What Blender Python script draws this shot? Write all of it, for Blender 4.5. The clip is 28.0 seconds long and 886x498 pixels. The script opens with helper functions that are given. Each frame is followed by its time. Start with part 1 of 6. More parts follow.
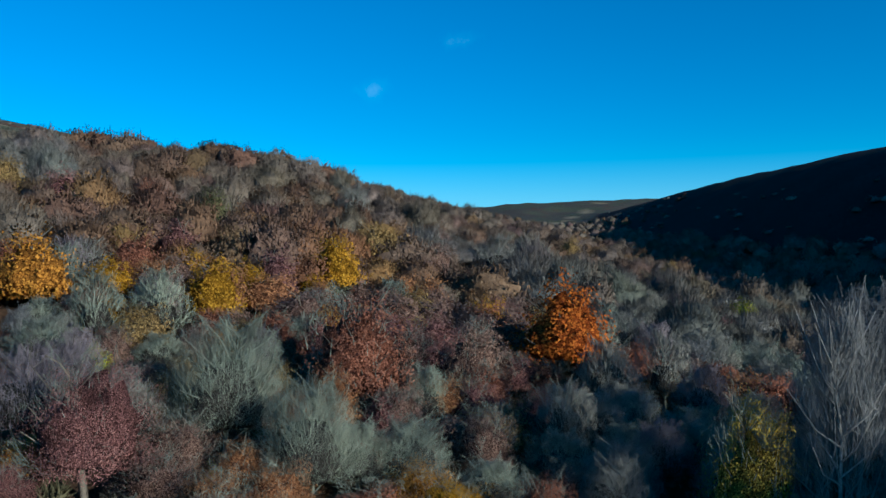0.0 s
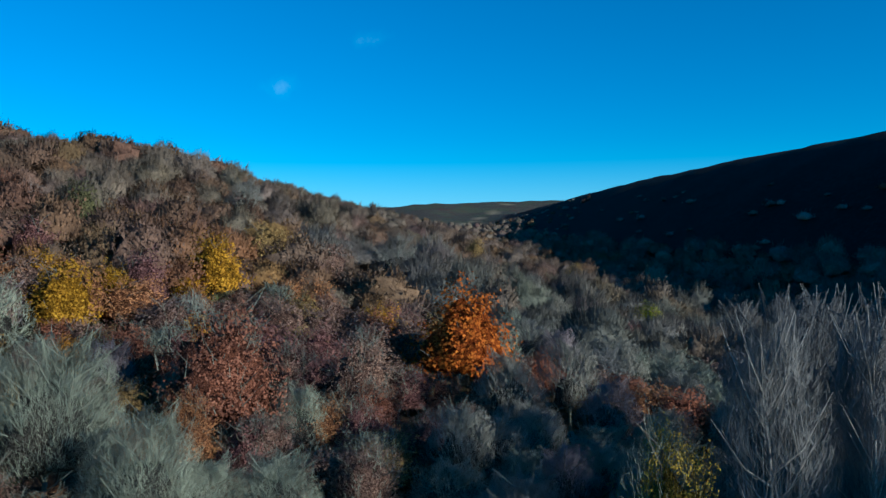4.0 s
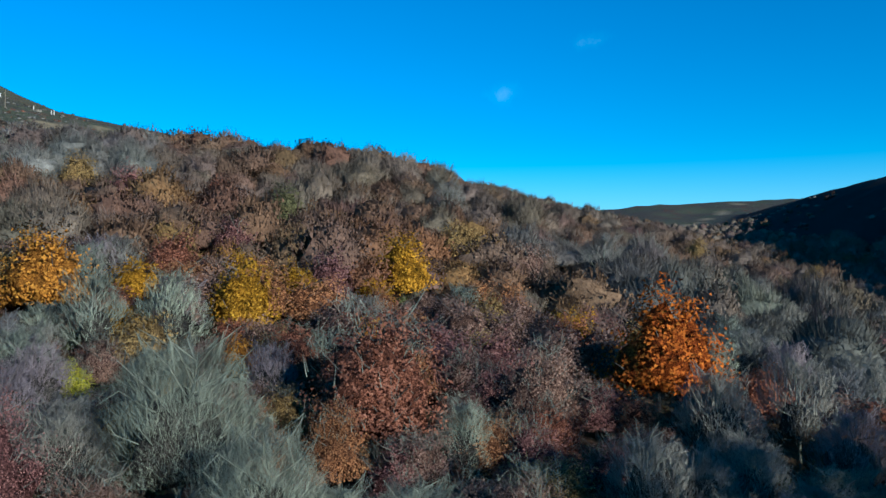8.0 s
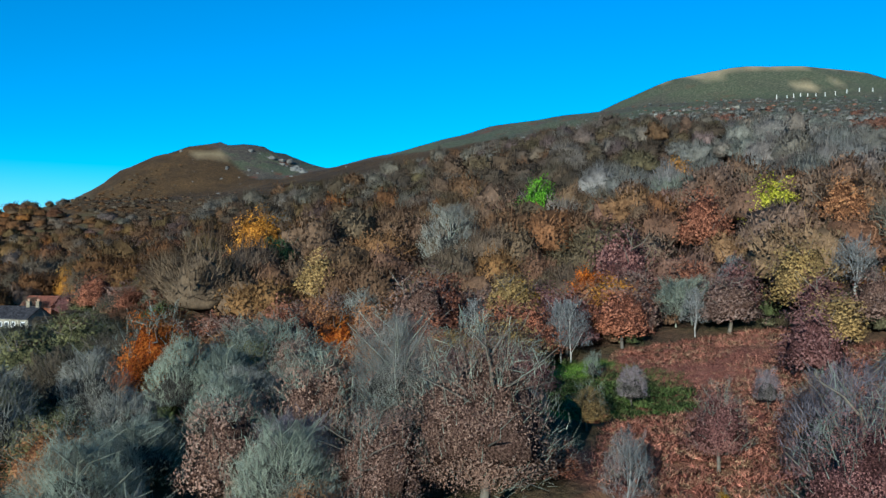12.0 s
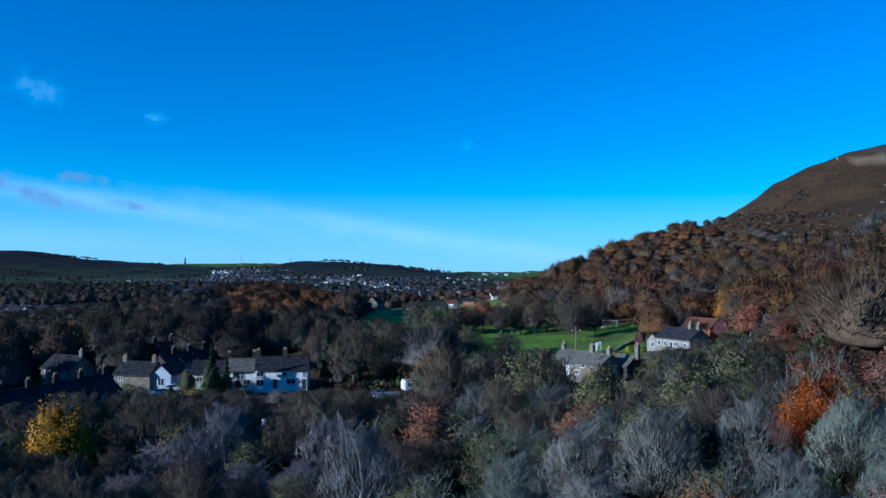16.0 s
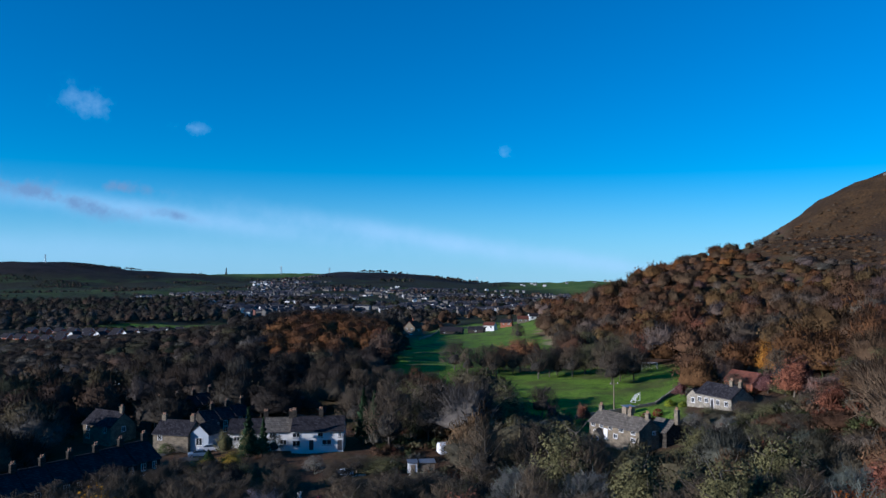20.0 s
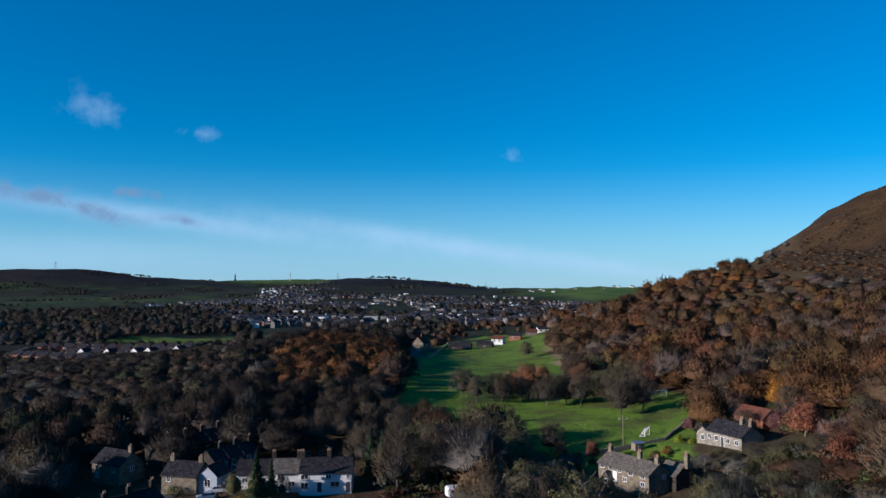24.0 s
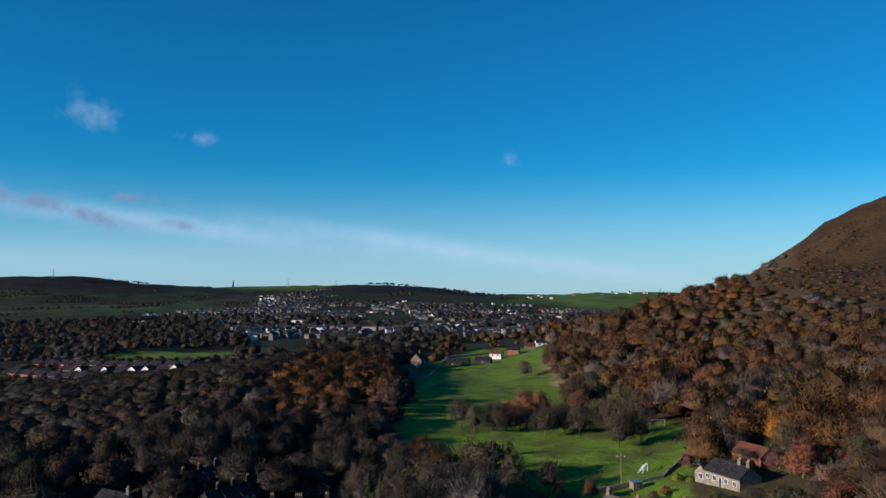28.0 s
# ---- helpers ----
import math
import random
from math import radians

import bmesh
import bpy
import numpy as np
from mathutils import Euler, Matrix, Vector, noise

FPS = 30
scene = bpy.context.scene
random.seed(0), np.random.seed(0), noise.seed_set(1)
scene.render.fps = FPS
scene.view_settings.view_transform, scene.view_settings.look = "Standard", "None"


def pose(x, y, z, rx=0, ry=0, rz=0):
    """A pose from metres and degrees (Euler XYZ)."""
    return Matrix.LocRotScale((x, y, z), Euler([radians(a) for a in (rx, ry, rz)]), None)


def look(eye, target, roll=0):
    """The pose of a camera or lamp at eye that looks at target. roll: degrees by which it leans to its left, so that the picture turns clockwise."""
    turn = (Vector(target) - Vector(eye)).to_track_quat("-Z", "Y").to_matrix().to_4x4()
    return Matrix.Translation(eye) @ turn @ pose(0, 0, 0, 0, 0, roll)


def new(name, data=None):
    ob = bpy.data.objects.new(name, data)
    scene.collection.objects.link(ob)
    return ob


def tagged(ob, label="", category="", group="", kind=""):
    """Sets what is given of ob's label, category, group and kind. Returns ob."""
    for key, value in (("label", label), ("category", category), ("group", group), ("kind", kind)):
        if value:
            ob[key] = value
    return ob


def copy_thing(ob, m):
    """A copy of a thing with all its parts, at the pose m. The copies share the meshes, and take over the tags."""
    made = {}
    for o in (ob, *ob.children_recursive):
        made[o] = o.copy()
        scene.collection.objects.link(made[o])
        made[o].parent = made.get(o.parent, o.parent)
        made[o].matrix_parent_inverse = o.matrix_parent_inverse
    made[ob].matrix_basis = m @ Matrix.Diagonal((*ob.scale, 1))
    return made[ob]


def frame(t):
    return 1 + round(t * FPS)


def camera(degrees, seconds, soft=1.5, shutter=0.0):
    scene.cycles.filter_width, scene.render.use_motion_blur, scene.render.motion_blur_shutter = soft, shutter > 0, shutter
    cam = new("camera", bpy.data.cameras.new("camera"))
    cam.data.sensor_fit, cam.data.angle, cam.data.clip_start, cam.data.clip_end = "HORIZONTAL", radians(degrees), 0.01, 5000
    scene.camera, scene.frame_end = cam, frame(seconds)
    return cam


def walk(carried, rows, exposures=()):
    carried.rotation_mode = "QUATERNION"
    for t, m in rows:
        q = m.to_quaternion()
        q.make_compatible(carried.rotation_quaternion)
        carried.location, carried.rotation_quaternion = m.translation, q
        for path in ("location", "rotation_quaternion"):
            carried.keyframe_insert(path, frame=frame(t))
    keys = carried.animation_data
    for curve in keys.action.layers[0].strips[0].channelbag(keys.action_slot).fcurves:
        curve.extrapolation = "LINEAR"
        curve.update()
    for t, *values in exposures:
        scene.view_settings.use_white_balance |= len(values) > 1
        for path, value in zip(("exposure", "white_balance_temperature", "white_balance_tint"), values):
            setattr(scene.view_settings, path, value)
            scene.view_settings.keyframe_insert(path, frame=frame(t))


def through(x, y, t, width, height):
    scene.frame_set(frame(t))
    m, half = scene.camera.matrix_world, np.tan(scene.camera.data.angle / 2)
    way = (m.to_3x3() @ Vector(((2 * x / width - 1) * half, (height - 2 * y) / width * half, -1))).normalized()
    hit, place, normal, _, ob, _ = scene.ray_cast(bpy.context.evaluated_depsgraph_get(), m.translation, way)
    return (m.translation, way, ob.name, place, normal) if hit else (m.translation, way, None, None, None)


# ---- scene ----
# A drone turns over an autumn wood on a valley side, then climbs above a village and its town.

# ---------------------------------------------------------------- camera
cam = camera(57.8, 28.0, soft=1.5)


def aim(t, x, y, z, heading, tilt, lean):
    """A row of the flight: heading clockwise from +y, tilt up, lean, in degrees."""
    h, p = radians(heading), radians(tilt)
    way = (math.sin(h) * math.cos(p), math.cos(h) * math.cos(p), math.sin(p))
    return (t, look((x, y, z), (x + way[0], y + way[1], z + way[2]), lean))


FLIGHT = [
    (0.0, -26.09, 10.32, 25.30, 113.52, 0.66, -0.14),
    (0.5, -25.12, 9.52, 25.28, 113.44, 0.66, -0.05),
    (1.0, -24.10, 8.77, 25.29, 113.60, 0.66, -0.05),
    (1.5, -23.02, 8.05, 25.35, 114.72, 0.67, -0.07),
    (2.0, -21.89, 7.28, 25.43, 115.92, 0.69, -0.08),
    (2.5, -20.73, 6.43, 25.52, 117.33, 0.70, -0.09),
    (3.0, -19.54, 5.47, 25.61, 118.40, 0.69, -0.07),
    (3.5, -18.32, 4.39, 25.67, 119.26, 0.68, -0.04),
    (4.0, -17.09, 3.19, 25.70, 120.01, 0.67, 0.02),
    (4.5, -15.91, 1.86, 25.71, 120.58, 0.70, 0.10),
    (6.5, -11.75, -3.43, 25.65, 120.18, 0.76, 0.07),
    (7.0, -10.64, -4.27, 25.47, 117.58, 0.81, 0.02),
    (7.5, -9.49, -5.00, 25.28, 111.48, 0.86, -0.02),
    (8.0, -8.33, -5.52, 25.06, 104.28, 0.94, 0.02),
    (8.5, -7.15, -5.71, 24.86, 96.82, 0.99, 0.03),
    (9.0, -5.92, -5.60, 24.72, 89.30, 1.01, 0.00),
    (9.5, -4.70, -5.31, 24.60, 81.61, 1.03, 0.06),
    (10.0, -3.55, -4.86, 24.54, 73.05, 1.07, 0.08),
    (10.5, -2.57, -4.40, 24.47, 64.17, 1.08, 0.09),
    (11.0, -1.80, -3.88, 24.41, 57.26, 1.09, 0.09),
    (11.5, -1.21, -3.26, 24.33, 51.74, 1.08, 0.11),
    (12.0, -0.78, -2.66, 24.18, 45.52, 1.07, 0.01),
    (12.5, -0.43, -2.09, 24.05, 37.39, 1.13, -0.05),
    (13.0, -0.22, -1.57, 23.98, 28.37, 1.17, -0.07),
    (13.5, -0.12, -1.15, 24.04, 19.58, 1.18, 0.04),
    (15.5, 0.04, -0.04, 25.91, 2.18, 1.64, 0.19),
    (16.0, 0.02, -0.01, 27.22, 1.17, 1.74, 0.25),
    (16.5, -0.00, 0.00, 28.59, 0.47, 1.80, 0.24),
    (17.0, -0.00, 0.00, 30.00, 0.00, 1.85, 0.23),
    (17.5, 0.04, 0.00, 31.41, -0.40, 1.92, 0.22),
    (18.0, 0.09, 0.05, 32.86, -0.74, 1.96, 0.20),
    (18.5, 0.19, 0.15, 34.30, -1.00, 2.02, 0.19),
    (19.0, 0.33, 0.27, 35.69, -1.21, 2.09, 0.16),
    (19.5, 0.45, 0.37, 36.93, -1.39, 2.17, 0.13),
    (20.0, 0.55, 0.41, 37.91, -1.54, 2.27, 0.11),
    (21.0, 0.65, 0.36, 39.07, -1.76, 2.21, -0.01),
    (21.5, 0.64, 0.37, 39.86, -1.88, 2.32, -0.07),
    (23.5, 0.73, 0.49, 44.32, -2.13, 2.49, -0.14),
    (24.0, 0.75, 0.44, 45.38, -2.14, 2.55, -0.12),
    (24.5, 0.79, 0.41, 46.41, -2.14, 2.58, -0.18),
    (25.0, 0.83, 0.39, 47.45, -2.11, 2.60, -0.23),
    (25.5, 0.87, 0.34, 48.47, -2.08, 2.65, -0.23),
    (26.0, 0.92, 0.29, 49.47, -2.08, 2.69, -0.22),
    (26.5, 0.97, 0.23, 50.48, -2.07, 2.73, -0.24),
    (27.0, 0.98, 0.15, 51.48, -2.03, 2.76, -0.25),
    (27.5, 0.97, 0.05, 52.46, -2.02, 2.83, -0.27),
    (28.0, 0.94, -0.05, 53.41, -2.00, 2.85, -0.31),
]
walk(cam, [aim(*row) for row in FLIGHT],
     exposures=[(0, 0.22, 5500, 0), (4, 0.25, 5500, 0), (8, 0.4, 5500, 2), (10, 0.47, 5800, 2), (11, 0.5, 5800, 0), (12, 0.55, 5500, -4), (13.5, 0.42, 4900, -5), (15.5, 0.22, 4600, 6), (17.5, 0.15, 4900, 10), (20, 0.12, 5500, 16), (25, 0.1, 6200, 20), (28, 0.08, 6600, 20)])

# ---------------------------------------------------------------- sky and sun
SUN_HEADING, SUN_HEIGHT = 246.0, 15.0
sun = new("sun", bpy.data.lights.new("sun", "SUN"))
sun.data.energy, sun.data.angle, sun.data.color = 5.0, radians(0.53), (1.0, 0.93, 0.82)
sh, se = radians(SUN_HEADING), radians(SUN_HEIGHT)
SUN_WAY = Vector((math.sin(sh) * math.cos(se), math.cos(sh) * math.cos(se), math.sin(se)))
sun.matrix_world = look(SUN_WAY * 400 + Vector((0, 0, 100)), (0, 0, 100))

world = bpy.data.worlds.new("sky")
scene.world = world
world.use_nodes = True
wn, wl = world.node_tree.nodes, world.node_tree.links
wn.clear()
w_out, w_bg = wn.new("ShaderNodeOutputWorld"), wn.new("ShaderNodeBackground")
sky = wn.new("ShaderNodeTexSky")
sky.sky_type, sky.sun_disc = "NISHITA", False
sky.sun_elevation, sky.sun_rotation = se, sh
sky.altitude, sky.air_density, sky.dust_density, sky.ozone_density = 150, 0.9, 0.0, 3.0
sat = wn.new("ShaderNodeHueSaturation")
sat.inputs["Saturation"].default_value = 1.3
w_tone = wn.new("ShaderNodeMix")
w_tone.data_type, w_tone.blend_type = "RGBA", "MULTIPLY"
w_tone.inputs[0].default_value = 1.0
w_tone.inputs[7].default_value = (0.62, 0.93, 1.06, 1)
wl.new(sky.outputs[0], w_tone.inputs[6])
wl.new(w_tone.outputs[2], sat.inputs["Color"])
w_bg.inputs["Strength"].default_value = 0.108
w_co = wn.new("ShaderNodeTexCoord")
w_noise = wn.new("ShaderNodeTexNoise")
w_noise.inputs["Scale"].default_value, w_noise.inputs["Detail"].default_value = 34.0, 9.0
w_noise.inputs["Roughness"].default_value = 0.62
wl.new(w_co.outputs["Generated"], w_noise.inputs["Vector"])


def w_math(op, a, b=None, c=None):
    n = wn.new("ShaderNodeMath")
    n.operation = op
    for k, v in enumerate((a, b, c)):
        if v is None:
            continue
        if isinstance(v, (int, float)):
            n.inputs[k].default_value = v
        else:
            wl.new(v, n.inputs[k])
    return n.outputs[0]


def w_dot(vec):
    n = wn.new("ShaderNodeVectorMath")
    n.operation = "DOT_PRODUCT"
    wl.new(w_co.outputs["Generated"], n.inputs[0])
    n.inputs[1].default_value = vec
    return n.outputs["Value"]


w_haze = wn.new("ShaderNodeMix")
w_haze.data_type = "RGBA"
w_up = w_dot((0, 0, 1))
wl.new(w_math("MULTIPLY", w_math("EXPONENT", w_math("MULTIPLY", w_math("MULTIPLY", w_up, w_up), -150.0)), 0.6), w_haze.inputs[0])
wl.new(sat.outputs[0], w_haze.inputs[6])
w_haze.inputs[7].default_value = (2.5, 4.9, 7.0, 1)  # pale haze low over the land
w_last = w_haze.outputs[2]


def cloud(heading, height, wide, tall, slant, dense, colour, ragged=0.5):
    """A soft cloud in that direction; sizes in degrees."""
    global w_last
    h, e, s = radians(heading), radians(height), radians(slant)
    c = Vector((math.sin(h) * math.cos(e), math.cos(h) * math.cos(e), math.sin(e)))
    right = Vector((math.cos(h), -math.sin(h), 0))
    up = right.cross(c)
    u = right * math.cos(s) + up * math.sin(s)
    v = -right * math.sin(s) + up * math.cos(s)
    du = w_math("DIVIDE", w_dot(u), math.tan(radians(wide)))
    dv = w_math("DIVIDE", w_dot(v), math.tan(radians(tall)))
    r2 = w_math("ADD", w_math("MULTIPLY", du, du), w_math("MULTIPLY", dv, dv))
    fall = w_math("EXPONENT", w_math("MULTIPLY", r2, -1.0))
    n = w_math("MULTIPLY_ADD", w_noise.outputs["Fac"], 6.0 * ragged, -3.7 * ragged)
    m = w_math("MULTIPLY", w_math("MULTIPLY", fall, w_math("MAXIMUM", w_math("ADD", fall, n), 0.0)), dense)
    ahead = w_math("GREATER_THAN", w_dot(c), 0.0)
    cl = wn.new("ShaderNodeClamp")
    cl.inputs["Max"].default_value = 0.85
    wl.new(w_math("MULTIPLY", m, ahead), cl.inputs[0])
    mx = wn.new("ShaderNodeMix")
    mx.data_type = "RGBA"
    wl.new(cl.outputs[0], mx.inputs[0])
    wl.new(w_last, mx.inputs[6])
    mx.inputs[7].default_value = (*colour, 1)
    w_last = mx.outputs[2]


PALE, GREY = (4.0, 6.0, 7.8), (1.5, 2.7, 4.2)
cloud(-22, 4.6, 17, 1.0, -7.0, 0.5, PALE, 0.15)     # long thin band of cirrus
cloud(-3, 3.0, 15, 1.0, -9.0, 0.5, PALE, 0.15)
cloud(10, 1.2, 9, 0.8, -9.0, 0.35, PALE, 0.12)
cloud(-30, 2.0, 20, 1.6, 0.0, 0.25, PALE, 0.12)
cloud(-25.8, 11.5, 2.1, 1.2, -15, 0.42, PALE, 0.4)
cloud(-19.1, 10.3, 1.7, 0.7, -10, 0.22, PALE, 0.8)
cloud(2.4, 9.1, 1.3, 0.6, 0, 0.28, PALE, 0.6)
cloud(-29.5, 5.9, 3.6, 0.8, -8, 1.2, GREY, 0.5)
cloud(-25.8, 4.9, 3.6, 0.7, -14, 1.2, GREY, 0.5)
cloud(-23.2, 6.1, 2.6, 0.55, -6, 1.1, GREY, 0.5)
cloud(-20.3, 4.4, 2.0, 0.5, -10, 1.0, GREY, 0.5)
cloud(108.4, 11.8, 1.6, 1.0, 0, 0.17, PALE, 0.5)
cloud(114.7, 15.2, 1.9, 0.7, 5, 0.12, PALE, 0.5)
wl.new(w_last, w_bg.inputs["Color"])
wl.new(w_bg.outputs[0], w_out.inputs[0])


# ---------------------------------------------------------------- materials
class Nodes:
    """A short way to write node materials."""

    def __init__(self, name):
        self.mat = bpy.data.materials.new(name)
        self.mat.use_nodes = True
        self.t = self.mat.node_tree
        self.t.nodes.clear()
        self.out = self.t.nodes.new("ShaderNodeOutputMaterial")

    def add(self, kind, **inputs):
        n = self.t.nodes.new("ShaderNode" + kind)
        for k, v in inputs.items():
            self.put(n, k, v)
        return n

    def put(self, n, k, v):
        s = n.inputs[int(k[1:])] if k[0] == "i" and k[1:].isdigit() else n.inputs[k.replace("_", " ")]
        if isinstance(v, bpy.types.NodeSocket):
            self.t.links.new(v, s)
        elif isinstance(v, tuple) and len(v) == 3 and s.type == "RGBA":
            s.default_value = (*v, 1)
        else:
            s.default_value = v

    def noise(self, scale, detail=4.0, rough=0.55, space=None):
        if space is None:
            space = self.add("NewGeometry").outputs["Position"]
        return self.add("TexNoise", Vector=space, Scale=scale, Detail=detail, Roughness=rough).outputs["Fac"]

    def mix(self, f, a, b, blend="MIX"):
        n = self.add("Mix")
        n.data_type, n.blend_type = "RGBA", blend
        self.put(n, "i0", f), self.put(n, "i6", a), self.put(n, "i7", b)
        return n.outputs[2]

    def ramp(self, f, *stops):
        n = self.add("ValToRGB", Fac=f)
        e = n.color_ramp.elements
        while len(e) < len(stops):
            e.new(0.5)
        for el, (pos, col) in zip(e, stops):
            el.position, el.color = pos, (*col, 1) if isinstance(col, tuple) else (col, col, col, 1)
        return n.outputs[0]

    def math(self, op, a, b=0.0):
        n = self.add("Math", i0=a, i1=b)
        n.operation = op
        return n.outputs[0]

    def attr(self, name, out="Fac"):
        n = self.add("Attribute")
        n.attribute_name = name
        return n.outputs[out]

    def bump(self, h, strength, distance):
        return self.add("Bump", Height=h, Strength=strength, Distance=distance).outputs[0]

    def dome(self, share):
        """The face's own normal drawn towards the rounded form of its crown."""
        d = self.add("VectorTransform", Vector=self.attr("dome", "Vector"))
        d.vector_type, d.convert_from, d.convert_to = "NORMAL", "OBJECT", "WORLD"
        d = self.add("VectorMath", i0=d.outputs[0])
        d.operation = "NORMALIZE"
        mixed = self.add("Mix")
        mixed.data_type = "VECTOR"
        self.put(mixed, "i0", share)
        self.put(mixed, "i4", self.add("NewGeometry").outputs["Normal"])
        self.put(mixed, "i5", d.outputs[0])
        n = self.add("VectorMath", i0=mixed.outputs[1])
        n.operation = "NORMALIZE"
        return n.outputs[0]

    def done(self, colour, rough=0.8, normal=None, metal=0.0, spec=0.3, through=0.0):
        b = self.add("BsdfPrincipled", Base_Color=colour, Roughness=rough, Metallic=metal)
        b.inputs["Specular IOR Level"].default_value = spec
        if normal is not None:
            self.put(b, "Normal", normal)
        shader = b.outputs[0]
        if through:
            tr = self.add("BsdfTranslucent", Color=colour)
            shader = self.add("MixShader", i0=through, i1=shader, i2=tr.outputs[0]).outputs[0]
        self.t.links.new(shader, self.out.inputs[0])
        return self.mat


def leaf_material(name, dark, mid, light):
    m = Nodes(name)
    isl = m.add("NewGeometry").outputs["Random Per Island"]
    obj = m.add("ObjectInfo").outputs["Random"]
    c = m.ramp(isl, (0.0, dark), (0.3, mid), (0.88, mid), (1.0, tuple(0.5 * a + 0.5 * b for a, b in zip(mid, light))))
    big, fine = m.noise(0.5, 3.0), m.noise(2.2, 3.0)
    c = m.mix(m.ramp(big, (0.38, 0.0), (0.66, 0.55)), c, dark)
    c = m.mix(m.ramp(fine, (0.42, 0.0), (0.7, 0.4)), c, light)
    c = m.mix(1.0, c, m.ramp(obj, (0.0, (0.9, 0.9, 0.95)), (0.5, (1.12, 1.08, 1.02)), (1.0, (1.36, 1.3, 1.28))), "MULTIPLY")
    return m.done(c, 0.75, m.dome(0.7), spec=0.08, through=0.12)


def bark_material(name, dark, light, scale=3.0, dome=0.0):
    m = Nodes(name)
    isl = m.add("NewGeometry").outputs["Random Per Island"]
    n = m.noise(scale, 5.0)
    c = m.mix(m.ramp(n, (0.35, 0.0), (0.65, 1.0)), dark, light)
    c = m.mix(0.6, c, m.ramp(isl, (0.0, dark), (1.0, light)))
    obj = m.add("ObjectInfo").outputs["Random"]
    c = m.mix(1.0, c, m.ramp(obj, (0.0, (0.85, 0.85, 0.87)), (1.0, (1.35, 1.3, 1.22))), "MULTIPLY")
    return m.done(c, 0.85, m.dome(dome) if dome else None, spec=0.12)


LEAF_TONES, LEAF = {}, {}
for kind, title, dark, mid, light in (
        ("orange", "orange_leaves", (0.17, 0.036, 0.008), (0.36, 0.09, 0.012), (0.55, 0.22, 0.03)),
        ("rust", "rust_leaves", (0.08, 0.028, 0.016), (0.19, 0.065, 0.032), (0.34, 0.15, 0.08)),
        ("rusto", "russet_leaves", (0.10, 0.04, 0.017), (0.22, 0.09, 0.032), (0.36, 0.19, 0.07)),
        ("gold", "gold_leaves", (0.17, 0.08, 0.008), (0.38, 0.19, 0.014), (0.55, 0.33, 0.035)),
        ("goldo", "amber_leaves", (0.14, 0.055, 0.01), (0.31, 0.13, 0.018), (0.46, 0.25, 0.04)),
        ("goldol", "yellow_olive_leaves", (0.09, 0.06, 0.012), (0.23, 0.155, 0.022), (0.38, 0.28, 0.04)),
        ("ochre", "ochre_leaves", (0.09, 0.055, 0.02), (0.20, 0.125, 0.038), (0.32, 0.22, 0.075)),
        ("olive", "olive_brown_leaves", (0.05, 0.047, 0.022), (0.096, 0.09, 0.039), (0.135, 0.125, 0.058)),
        ("brown", "brown_leaves", (0.065, 0.034, 0.024), (0.15, 0.085, 0.06), (0.29, 0.2, 0.155)),
        ("maroon", "maroon_leaves", (0.06, 0.024, 0.022), (0.14, 0.058, 0.05), (0.25, 0.14, 0.115)),
        ("lime", "yellow_green_leaves", (0.11, 0.11, 0.012), (0.26, 0.24, 0.022), (0.4, 0.36, 0.05)),
        ("green", "green_leaves", (0.05, 0.12, 0.008), (0.13, 0.3, 0.02), (0.22, 0.42, 0.04)),
        ("dark", "evergreen_leaves", (0.012, 0.024, 0.012), (0.03, 0.06, 0.025), (0.06, 0.1, 0.04))):
    if kind in ("rust", "rusto", "brown", "maroon", "ochre"):  # dulled by drying
        dark, mid, light = (tuple(0.9 * v + 0.1 * sum(c) / 3 for v in c) for c in (dark, mid, light))
    if kind not in ("dark", "green", "gold", "orange"):
        dark, mid, light = (tuple(1.45 * v for v in c) for c in (dark, mid, light))
    LEAF_TONES[kind] = dark, mid
    LEAF[kind] = leaf_material(title, dark, mid, light)
TWIG = {
    "bare": bark_material("grey_twigs", (0.11, 0.105, 0.09), (0.3, 0.285, 0.245), dome=0.74),
    "barg": bark_material("lichen_twigs", (0.11, 0.123, 0.096), (0.3, 0.325, 0.25), dome=0.74),
    "barb": bark_material("brown_twigs", (0.05, 0.038, 0.026), (0.15, 0.115, 0.076), dome=0.72),
    "purple": bark_material("plum_twigs", (0.12, 0.098, 0.105), (0.29, 0.24, 0.255), dome=0.74),
    "birch": bark_material("birch_twigs", (0.07, 0.068, 0.068), (0.22, 0.216, 0.21), dome=0.65),
}
BARK = bark_material("oak_bark", (0.05, 0.042, 0.035), (0.16, 0.14, 0.115))
LICHEN = bark_material("lichen_bark", (0.065, 0.07, 0.057), (0.23, 0.243, 0.2), 4.0)
BIRCH_BARK = bark_material("birch_bark", (0.08, 0.073, 0.07), (0.36, 0.345, 0.325), 5.0)


